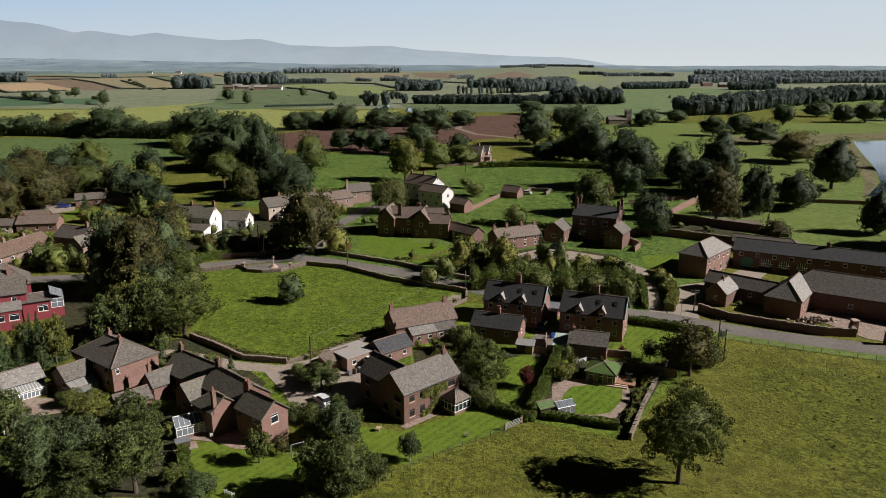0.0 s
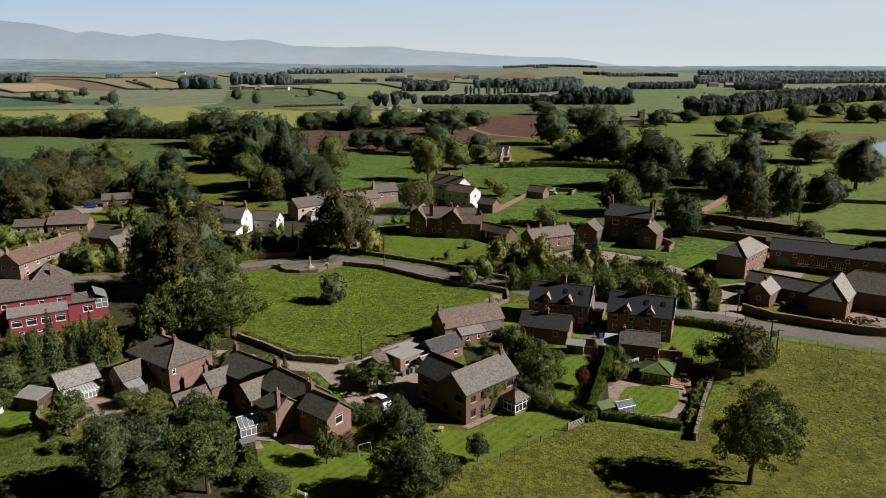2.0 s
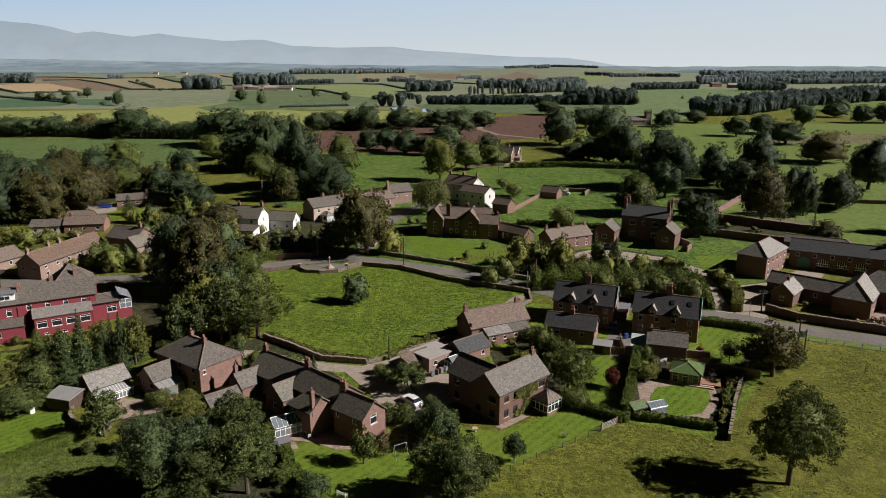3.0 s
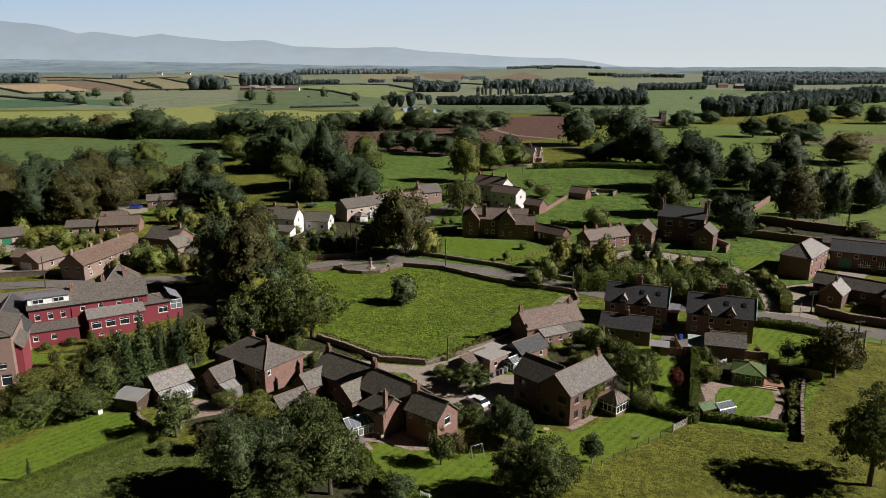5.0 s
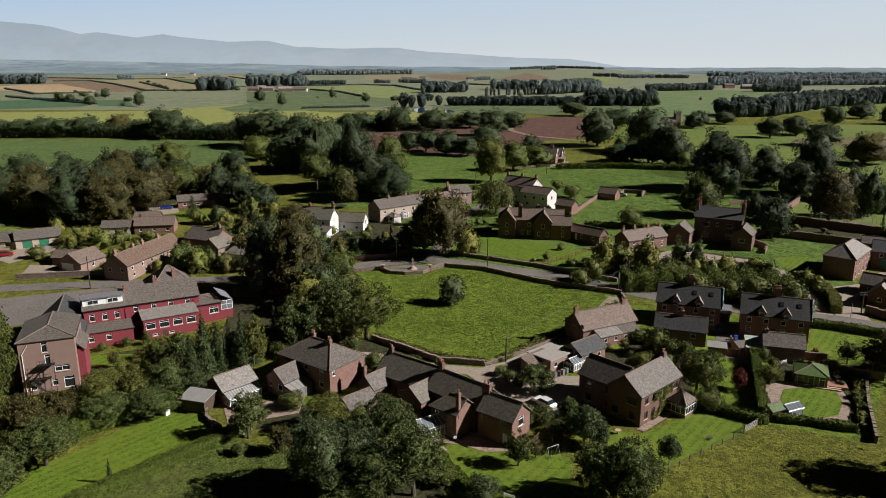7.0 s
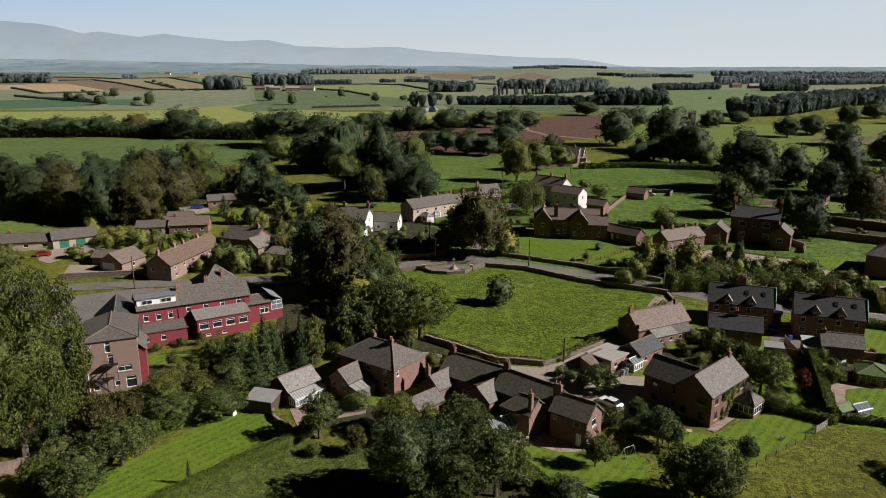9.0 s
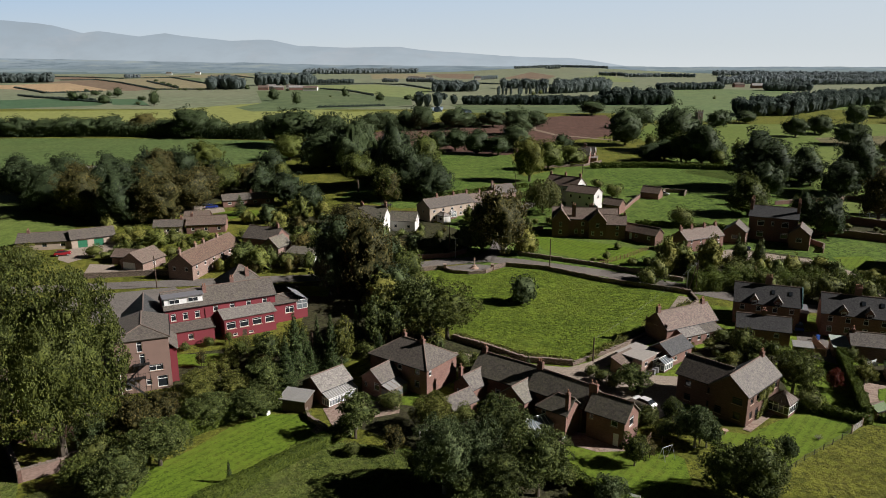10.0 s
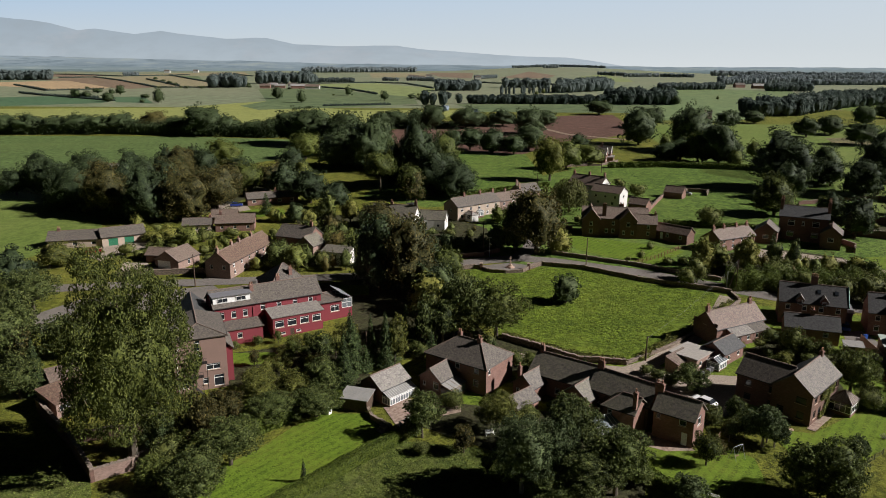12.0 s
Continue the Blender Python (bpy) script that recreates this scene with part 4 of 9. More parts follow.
house("cottage", "long sandstone cottage with red clay tiled roof", [
    (-10.9, 137.3, 27, 13.8, 6.2, 3.5, 6.2, "gable", BRICK, TILE, [("l", 1, 3.5, 0.8, 0.9, 2, 4), ("f", 2, 1.0, 1.0, 1.0, 8, 13)], [(0.3, 0, 1.2), (12.6, 0, 1.0)]),
    (-6.6, 134.8, 27, 5.2, 2.6, 2.3, 3.3, "lean", BRICK, SLATE_PALE, [("f", 2, 0.9, 0.9, 1.0)], []),
    (-1.9, 137.2, 27, 4.6, 2.6, 2.3, 3.3, "lean", BRICK, SLATE, [("f", 2, 0.9, 0.9, 1.0)], []),
], "cottage")


def semi(x, y, a, ext):
    root, made = house("semi_detached_house", "red sandstone semi-detached estate house with slate roof and gabled dormers", [
        (x, y, a, 13.0, 7.6, 4.9, 8.1, "gable", BRICK, SLATE_DARK, [("f", 4, 3.1, 0.95, 1.2), ("f", 4, 0.9, 1.0, 1.3), ("r", 1, 3.2, 0.8, 1.2, 2, 5), ("r", 1, 0.9, 1.0, 1.3, 3, 6)], [(6.6, 0.2, 1.9, 4, 1.3)], [("f", 6.3, 0.9, 2.1, DARK_TIMBER)]),
        ext,
    ], group="estate houses")
    rel = made[0][0]
    for dx in (3.9, 8.6):
        bm = bmesh.new()
        box(bm, dx - 0.75, -3.86, 4.3, dx + 0.75, -2.0, 5.6)
        bm.faces.new([bm.verts.new(v) for v in ((dx - 0.75, -3.86, 5.6), (dx + 0.75, -3.86, 5.6), (dx, -3.86, 6.5))])
        bm.transform(rel)
        uv_faces(bm)
        dormer = part("dormer", bm, BRICK, root)
        bm = bmesh.new()
        for s in (-1, 1):
            lo, hi = Vector((dx + s * 0.95, -4.05, 5.4)), Vector((dx, -4.05, 6.6))
            back = Vector((0, 3.0, 0))
            q = (lo, lo + back * 0.5, hi + back * 0.9, hi) if s < 0 else (lo, hi, hi + back * 0.9, lo + back * 0.5)
            q = [Vector(v) for v in q]
            quad(bm, *q)
            quad(bm, *[v - Vector((0, 0, 0.1)) for v in reversed(q)])
            quad(bm, q[0] - Vector((0, 0, 0.1)), q[0], q[3] if s < 0 else q[1], (q[3] if s < 0 else q[1]) - Vector((0, 0, 0.1)))
        bm.transform(rel)
        uv_faces(bm)
        part("dormer_roof", bm, SLATE_PALE, dormer)
        frame_mesh, pane_mesh, sill_mesh = window_meshes(0.95, 1.0, WHITE)
        ob = part("window", frame_mesh, None, dormer, m=rel @ pose(dx, -3.99, 4.45))
    for s in (-1, 1):
        bm = bmesh.new()
        a0, a1 = Vector((13.3, s * 4.1, 4.75)), Vector((13.3, 0, 8.3))
        q = (a1 - a0).normalized()
        for k in range(2):
            rod(bm, a0, a1, 0.11, 0.11, 4)
        bm.transform(rel)
        part("bargeboard", bm, BLUE_PAINT, root, "pale green painted bargeboard")
    for dx in (7.6, 11.0):
        bm = bmesh.new()
        z = 8.1 - 1.5 * 3.2 / 3.8
        t = math.atan2(3.2, 3.8)
        box(bm, -0.35, -0.5, 0.0, 0.35, 0.5, 0.12, pose(dx, -1.5, z + 0.12, math.degrees(t)))
        bm.transform(rel)
        part("skylight", bm, GLASS, root)
    return root


semi(10.3, 150.6, -21.5, (6.9, 140.4, -20, 10.0, 6.0, 2.5, 4.5, "gable", BRICK, SLATE_DARK, [("f", 2, 0.9, 1.0, 1.0), ("r", 1, 0.9, 0.9, 1.0)], [(5.0, 0, 1.2)]))
semi(26.0, 143.8, -22, (25.2, 130.8, -17, 7.2, 4.8, 2.5, 4.3, "gable", BRICK, SLATE, [("r", 2, 0.9, 0.9, 1.0)], [(0.5, 0, 0.7, 1, 0.5)]))
house("summer_house", "timber summer house with green felt roof on a deck", [(28.4, 117.6, 66, 5.6, 5.2, 2.2, 3.3, "hip", TIMBER, FELT, [("l", 3, 0.3, 1.0, 1.7), ("f", 1, 0.7, 1.2, 1.2)], [])], "summer house")
house("shed", "small garden shed with green felt roof", [(15.6, 106.4, 25, 2.6, 2.0, 1.8, 2.4, "gable", TIMBER, FELT)], "shed")
house("lean_to", "lean-to with a pale green corrugated roof beside the extension", [(22.4, 131.7, -17, 2.7, 4.6, 2.1, 2.9, "lean", TIMBER, GREEN_SHEET)], "outbuilding")
house("manor_house", "tall dark sandstone manor house with slate roof and paired chimneys", [
    (42.6, 219.6, -28, 13.6, 9.6, 7.2, 9.8, "gable", BRICK_DARK, SLATE_BLUE, [("f", 2, 4.4, 1.9, 1.7), ("f", 2, 1.0, 1.9, 1.7), ("f", 1, 4.6, 0.8, 1.4, 5.5, 8), ("r", 2, 4.4, 1.0, 1.6)], [(0.2, -2.0, 2.2, 2, 0.9), (0.2, 2.0, 2.2, 2, 0.9), (13.4, -2.0, 2.2, 2, 0.9), (13.4, 2.0, 2.2, 2, 0.9)]),
    (50.4, 203.4, 60, 8.0, 5.6, 4.0, 6.2, "gable", BRICK_DARK, SLATE, [("l", 1, 1.6, 1.6, 1.3)], []),
    (33.8, 209.5, 60, 7.0, 6.2, 3.6, 5.9, "gable", BRICK_DARK, SLATE, [("l", 1, 1.2, 1.6, 1.2), ("f", 2, 0.9, 0.8, 1.0)], []),
])
house("cottage", "sandstone estate cottage with brown tiled roof", [(14.8, 202.7, 27.6, 14.9, 6.2, 3.8, 6.0, "gable", BRICK, TILE_BROWN, [("f", 4, 2.5, 0.8, 0.9), ("f", 4, 0.8, 0.9, 1.1), ("l", 1, 0.9, 1.0, 1.2)], [(0.3, 0, 1.1), (4.6, 0, 1.1), (9.8, 0, 1.1), (14.4, 0, 1.0)])], "cottage")
house("stable_block", "two-storey sandstone stable block with pale hipped slate roof", [(65.2, 177.8, 47, 15.4, 7.6, 5.8, 8.6, "hip", BRICK, SLATE_PALE, [("f", 5, 3.9, 0.9, 1.2), ("f", 4, 0.8, 1.0, 1.9)], [])], "stable")
long_range, long_made = house("stable_range", "long two-storey stable range with slate roof", [
    (81.5, 190.6, -29, 62.0, 8.0, 4.6, 7.0, "gable", BRICK_DARK, SLATE_BLUE, [("f", 15, 3.0, 1.0, 1.1)], [(22.5, 0, 1.2)]),
    (86.5, 204.0, -29, 18.0, 5.5, 3.4, 5.0, "hipr", BRICK_DARK, SLATE),
], "stable")


def arch(name, root, rel, u, face, width, height, fill, bars=0):
    """A round-headed opening filled with boards or glass, with white glazing bars."""
    spring = height - width * 0.42
    outline = [(-width / 2, 0.1), (width / 2, 0.1)] + [(width / 2 * math.cos(a), spring + width * 0.42 * math.sin(a)) for a in (math.pi * k / 10 for k in range(11))]
    bm = bmesh.new()
    front = [bm.verts.new((x, face - 0.05, z)) for x, z in outline]
    back = [bm.verts.new((x, face + 0.03, z)) for x, z in outline]
    bm.faces.new(front)
    for k in range(len(front)):
        bm.faces.new((front[k], back[k], back[k - 1], front[k - 1]))
    bm.transform(rel @ pose(u, 0, 0))
    panel = part(name, bm, fill, root)
    if bars:
        bm = bmesh.new()
        for k in range(1, bars):
            x = width * (k / bars - 0.5)
            top = spring + 0.42 * width * math.sqrt(max(0.0, 1 - (2 * x / width) ** 2))
            box(bm, x - 0.05, face - 0.10, 0.9, x + 0.05, face - 0.05, top)
        for z in (0.9, spring):
            box(bm, -width / 2, face - 0.11, z - 0.05, width / 2, face - 0.05, z + 0.05)
        bm.transform(rel @ pose(u, 0, 0))
        part("glazing_bars", bm, WHITE, panel)


arch("arched_door", long_range, long_made[0][0], 3.6, -4.0, 3.2, 2.9, GREEN_PAINT)
for u in (8.4, 12.8, 17.2):
    arch("arched_window", long_range, long_made[0][0], u, -4.0, 3.2, 2.9, GLASS, 6)
house("stable_range", "low stable range with hipped wings and a courtyard", [
    (66.2, 168.0, -42, 17.5, 6.0, 2.8, 4.8, "gable", BRICK_DARK, SLATE, [("f", 4, 1.0, 0.9, 0.9)], []),
    (63.6, 156.6, 48, 7.0, 4.8, 2.8, 5.0, "gable", BRICK_DARK, SLATE_PALE, [("l", 1, 0.9, 1.0, 1.1)], [(3.4, 0, 0.9, 1, 0.6)]),
    (75.8, 149.6, 51, 12.5, 7.6, 3.6, 6.7, "hipl", BRICK, SLATE_PALE, [("f", 2, 1.0, 0.9, 1.0)], []),
    (82.8, 162.2, -33, 46.0, 11.0, 3.8, 7.4, "hipl", BRICK_DARK, SLATE, [("f", 5, 1.0, 1.0, 1.1)], []),
], "stable")

# the maroon hotel
hotel, _ = house("hotel", "maroon rendered hotel with slate roofs and white windows", [
    (-113.0, 139.7, 29, 22.6, 8.0, 6.8, 9.4, "gable", MAROON_WALL, SLATE, [("f", 3, 4.2, 1.0, 1.5, 0.3, 7.4), ("f", 4, 5.0, 1.0, 1.2, 8.2, 22)], [(8.4, -1.2, 0.6), (14.5, 0.4, 1.2)]),
    (-100.9, 139.6, 31, 10.8, 5.0, 4.4, 5.3, "lean", MAROON_WALL, SLATE_PALE, [("f", 4, 2.1, 1.9, 1.5), ("f", 2, 0.5, 1.0, 0.5, 0.4, 7)], [], [("f", 4.0, 0.9, 1.4, DARK_TIMBER)]),
    (-111.6, 134.6, 27, 10.0, 4.4, 3.0, 3.9, "lean", MAROON_WALL, SLATE, [("f", 2, 1.0, 1.0, 1.2, 0.5, 7)], []),
    (-93.6, 149.0, 31, 5.6, 7.0, 4.6, 5.6, "hipr", MAROON_WALL, SLATE, [("f", 1, 2.2, 2.0, 1.5, 2.6, 5.2)], []),
    (-105.4, 154.4, 31, 9.4, 9.4, 6.6, 10.6, "hip", MAROON_WALL, SLATE, [], [(5.5, -2.4, -0.5)]),
], "hotel")
flats, _ = house("apartment_house", "tall brown rendered apartment house with grey roof", [
    (-107.2, 115.6, 112, 12.0, 8.8, 9.8, 11.0, "hipl", BROWN_WALL, SLATE, [("l", 1, 7.5, 0.85, 1.9, 3.4, 4.6), ("l", 1, 5.3, 0.85, 1.8, 3.7, 4.9), ("l", 1, 3.7, 2.3, 1.15, 5.2, 7.6), ("l", 1, 0.7, 1.0, 1.2, 1.0, 2.2), ("l", 1, 1.1, 0.9, 1.2, 4.4, 5.6), ("l", 1, 0.5, 1.7, 2.1, 6.3, 8.2)], []),
    (-111.6, 126.8, 112, 17.0, 8.6, 5.6, 9.4, "gable", BROWN_WALL, SLATE_BLUE),
], "house")

# cottages along the road and lanes
house("cottage_row", "terraced sandstone cottages with red-brown tiled roof", [(-122.4, 175.6, 77, 25.0, 7.0, 4.2, 6.9, "gable", BRICK_PALE, TILE, [("f", 6, 2.7, 0.9, 1.0), ("f", 5, 0.8, 0.9, 1.1), ("l", 2, 2.4, 0.9, 1.1)], [(0.3, 0, 1.2), (7.5, 0, 1.1), (11.5, 0, 1.1), (18.5, 0, 1.0)], [("f", 12, 0.9, 2.0, WHITE), ("f", 20.5, 2.2, 2.1, WHITE)])], "cottage")
house("bungalow", "stone bungalow with grey roof and green garage doors", [
    (-180.5, 204.6, 14, 15.0, 7.6, 2.4, 4.4, "gable", CREAM_WALL, SLATE, [("f", 3, 0.8, 1.4, 1.2)], [(2.6, 0, 0.9)]),
    (-166.6, 206.6, 32, 12.0, 6.6, 2.8, 4.9, "gable", CREAM_WALL, SLATE, [], [], [("f", 3.0, 2.6, 2.2, GREEN_PAINT), ("f", 7.4, 2.6, 2.2, GREEN_PAINT)]),
], "bungalow")
house("garage", "small house-like garage with brown hipped roof and white door", [
    (-138.4, 183.4, 70, 8.6, 7.6, 2.5, 4.9, "gable", BRICK_PALE, TILE_BROWN, [("f", 1, 0.8, 0.9, 1.5)], [], [("l", 2.9, 4.2, 2.1, WHITE)]),
    (-146.0, 191.6, -6, 7.0, 5.0, 2.4, 3.9, "gable", BRICK, TILE_BROWN),
], "garage")
house("cottage", "low cottage with slate roof and cream walls", [(-147.0, 221.6, 12, 8.6, 6.0, 2.5, 4.1, "gable", CREAM_WALL, SLATE, [("f", 3, 0.8, 1.0, 1.1)], [(8.2, 0, 0.8)])], "cottage")
house("cottage", "brick cottage with red-brown tiled roofs", [
    (-137.2, 224.0, 10, 12.0, 7.0, 2.7, 4.8, "gable", BRICK, TILE_BROWN, [("f", 3, 0.8, 1.0, 1.1)], [(1.4, 0, 1.0)]),
    (-141.2, 233.0, 8, 8.0, 6.0, 2.7, 4.6, "gable", BRICK_DARK, TILE_BROWN),
], "cottage")
house("house", "sandstone house with cross gables and slate roof", [
    (-110.6, 200.8, -22, 10.6, 7.4, 5.4, 8.0, "gable", BRICK, SLATE, [("r", 1, 3.6, 0.8, 0.9), ("f", 2, 0.9, 1.0, 1.1)], [(9.4, 0, 1.3)]),
    (-103.0, 191.6, 66, 6.0, 5.6, 4.0, 6.4, "gable", BRICK_PALE, STONE_ROOF, [("l", 1, 2.4, 0.8, 0.8)], []),
    (-97.3, 190.7, -18, 8.0, 4.0, 3.0, 4.0, "lean", WHITE_WALL, STONE_ROOF),
])
house("bungalow", "long low brick bungalow with grey slate roof", [(-136.8, 259.4, 23, 18.5, 6.0, 2.5, 4.3, "gable", BRICK, SLATE, [("f", 4, 0.9, 1.3, 1.1)], [(10.5, 0, 0.9)])], "bungalow")
house("cottage", "whitewashed cottage with slate roof and tall gable", [
    (-86.4, 224.2, -14, 14.2, 7.0, 5.4, 8.6, "gable", WHITE_WALL, STONE_ROOF, [("f", 3, 3.6, 1.0, 1.2), ("f", 3, 0.8, 1.0, 1.2), ("r", 1, 4.0, 0.8, 1.2)], [(6.0, 0, 1.0), (13.9, 0, 1.4)]),
    (-81.0, 215.8, -14, 8.0, 4.0, 2.6, 3.6, "lean", WHITE_WALL, SLATE, [("f", 3, 0.8, 1.3, 1.2)], []),
], "cottage")
house("cottage", "low whitewashed annexe with dark slate roof", [(-71.6, 227.4, -12, 8.6, 5.6, 3.4, 5.8, "gable", WHITE_WALL, STONE_ROOF, [("f", 2, 1.0, 1.0, 1.1), ("r", 1, 2.4, 1.1, 1.6, 1.6, 4.0)], [])], "cottage")
house("cottage_row", "terrace of pale sandstone cottages with slate roofs", [
    (-61.5, 238.0, 40, 20.0, 7.2, 4.8, 7.2, "gable", CREAM_WALL, SLATE, [("f", 5, 2.9, 1.1, 1.1), ("f", 5, 0.7, 1.1, 1.2), ("l", 1, 2.6, 0.9, 1.1)], [(6.0, 0, 1.1), (13.5, 0, 1.1), (19.7, 0, 1.1)]),
    (-46.2, 250.9, 40, 14.0, 7.0, 4.4, 6.6, "gable", BRICK_PALE, TILE_BROWN, [("f", 3, 2.7, 1.0, 1.1)], [(6.0, 0, 1.0), (13.6, 0, 2.2)]),
    (-55.5, 237.2, -50, 3.4, 3.0, 2.3, 3.1, "hipr", WHITE_WALL, SLATE_PALE, [("f", 1, 0.7, 1.6, 1.4)], []),
], "cottage")
house("house", "grey stone cottage with chimney beyond the big tree", [(-36.5, 264.0, 30, 9.0, 6.5, 4.6, 7.0, "gable", BRICK_PALE, SLATE, [("f", 2, 2.8, 1.0, 1.1)], [(0.3, 0, 1.4)])], "cottage")
house("farmhouse", "white rendered farmhouse with dark slate roof", [
    (-12.5, 276.5, -40, 13.6, 8.2, 6.0, 9.0, "gable", WHITE_WALL, TILE_BROWN, [("f", 4, 3.8, 1.0, 1.3), ("f", 3, 1.0, 1.1, 1.3), ("r", 1, 5.4, 0.9, 1.1, 3.2, 5.4)], [(0.3, 0, 1.2), (6.8, 0, 1.2), (13.2, 0, 1.4)]),
    (-7.0, 262.0, -40, 11.5, 6.4, 5.4, 7.4, "gable", WHITE_WALL, TILE_BROWN, [("f", 3, 3.2, 1.0, 1.1), ("f", 2, 0.8, 1.2, 1.2), ("r", 1, 3.4, 1.0, 1.2)], []),
    (4.0, 252.0, -38, 6.5, 5.0, 2.4, 4.2, "gable", BRICK, TILE_BROWN),
], "farmhouse")
house("villa", "dark sandstone villa with many gables and tall chimneys", [
    (-19.6, 222.4, -10, 20.0, 7.4, 5.6, 8.4, "gable", BRICK_DARK, TILE_BROWN, [("f", 1, 3.4, 0.9, 1.3, 8.5, 10.5), ("f", 2, 0.9, 0.9, 1.4, 6.5, 10.5)], [(6.6, -2.9, 1.6, 2, 1.2), (12.0, 0.4, 1.0, 3, 1.4)]),
    (-17.9, 216.8, 80, 9.5, 5.2, 5.5, 8.6, "gable", BRICK_DARK, TILE_BROWN, [("l", 1, 3.3, 0.9, 1.4), ("l", 1, 0.9, 1.0, 1.4)], []),
    (-6.8, 214.6, 80, 9.0, 5.2, 5.4, 8.3, "gable", BRICK_DARK, TILE_BROWN, [("l", 1, 3.4, 1.0, 1.4), ("l", 2, 0.9, 0.8, 1.3)], []),
    (-4.4, 217.0, -10, 6.6, 5.0, 4.6, 7.0, "gable", BRICK, TILE_BROWN, [("f", 1, 2.9, 0.8, 1.2, 2.6, 5.6), ("f", 1, 0.9, 0.8, 1.2, 2.6, 5.6)], [(6.2, 0, 0.8, 1, 0.6)]),
    (1.8, 218.2, -46, 13.0, 4.8, 2.6, 4.4, "gable", BRICK_DARK, TILE_BROWN, [("f", 3, 0.9, 0.9, 1.1)], [], [("f", 4.6, 0.9, 2.0, WHITE)]),
], "villa")
lodge, lodge_made = house("cottage", "gabled lodge of red sandstone with slate roof and white bargeboards", [
    (10.8, 366.3, -22, 10.4, 7.0, 3.8, 7.4, "gable", BRICK, SLATE, [("f", 2, 0.9, 1.0, 1.3), ("r", 1, 0.9, 1.5, 1.5)], [(7.4, 1.0, 2.0, 2, 1.3)]),
    (14.6, 372.4, -22, 10.4, 6.0, 3.9, 7.3, "gable", BRICK, SLATE, [("r", 1, 3.4, 0.9, 1.2), ("r", 1, 0.9, 1.3, 1.4)], []),
    (21.4, 366.0, -22, 3.6, 3.2, 2.2, 3.0, "lean", TIMBER, SLATE_PALE),
], "cottage")
for (rel, _), L, W, eave, ridge in zip(lodge_made, (10.4, 10.4), (7.0, 6.0), (3.8, 3.9), (7.4, 7.3)):
    for side in (-1, 1):
        bm = bmesh.new()
        rod(bm, (L + 0.32, side * (W / 2 + 0.25), eave - 0.1), (L + 0.32, 0, ridge + 0.15), 0.09, 0.09, 4)
        bm.transform(rel)
        part("bargeboard", bm, WHITE, lodge, "white painted bargeboard")
house("barn", "small stone barn with pantile roof by the paddock", [(24.5, 277.0, -35, 7.0, 5.0, 2.4, 4.4, "gable", BRICK, TILE_BROWN)], "barn")
house("barn", "pale sheet-roofed farm building behind trees", [(-215.0, 300.0, 10, 24.0, 12.0, 5.0, 8.0, "gable", WHITE_WALL, GREY_SHEET)], "barn")
house("outbuilding", "old brick outbuilding with rusty sheet roof in the yard", [
    (-130.0, 107.2, 57, 10.0, 5.6, 2.6, 3.8, "lean", BRICK_PALE, TILE, [("f", 3, 1.2, 2.2, 0.9)], []),
    (-134.0, 115.0, 40, 10.0, 7.0, 3.2, 4.4, "gable", BRICK, TILE_BROWN),
], "outbuilding")
house("outbuilding", "brick lean-to beside the apartment house", [(-116.5, 116.5, 100, 7.0, 4.0, 2.6, 3.6, "lean", BRICK_PALE, TILE)], "outbuilding")
church, _ = house("church", "small stone church with a square tower among trees", [
    (127.0, 553.0, 8, 14.0, 7.0, 3.6, 6.4, "gable", RUBBLE, SLATE, [("f", 3, 1.2, 0.9, 1.6)], []),
    (141.0, 554.5, 8, 4.2, 4.2, 9.6, 10.0, "flat", RUBBLE, LEAD, [("f", 1, 6.4, 0.8, 1.4), ("r", 1, 6.4, 0.8, 1.4)], []),
], "church")

rel = church.matrix_basis.inverted() @ pose(141.0, 554.5, church.matrix_basis.translation.z, 0, 0, 8)
for u, v in ((0.3, -1.8), (3.9, -1.8), (0.3, 1.8), (3.9, 1.8)):
    bm = bmesh.new()
    box(bm, u - 0.35, v - 0.35, 9.6, u + 0.35, v + 0.35, 11.2)
    rod(bm, (u, v, 11.2), (u, v, 12.4), 0.3, 0.04, 4)
    bm.transform(rel)
    uv_faces(bm)
    part("pinnacle", bm, RUBBLE, church)
for k in range(3):
    bm = bmesh.new()
    box(bm, 0.95 + 0.95 * k, -2.1, 9.8, 1.4 + 0.95 * k, -1.8, 10.7)
    bm.transform(rel)
    uv_faces(bm)
    part("battlement", bm, RUBBLE, church)
for x, y, turn, long, deep, wall, ridge, cover, roof in ((-344, 1134, 6, 16, 10, 4, 7, BRICK, TILE_BROWN), (-334, 1152, -4, 14, 9, 5, 8, WHITE_WALL, GREY_SHEET), (-322, 1140, 8, 16, 8, 4, 6.5, BRICK, GREY_SHEET), (-303, 1150, 2, 12, 8, 5, 8, WHITE_WALL, SLATE), (-296, 1133, 12, 24, 10, 4, 7, BRICK, GREY_SHEET), (-270, 1116, 0, 22, 9, 4, 7, WHITE_WALL, TILE_BROWN), (462, 1215, -6, 30, 12, 4.5, 8, BRICK, GREY_SHEET), (446, 1250, 8, 18, 9, 5, 8, BRICK, SLATE)):
    house("barn", "far farm building seen across the fields", [(x, y, turn, long, deep, wall, ridge, "gable", cover, roof)], "barn", "far farm")
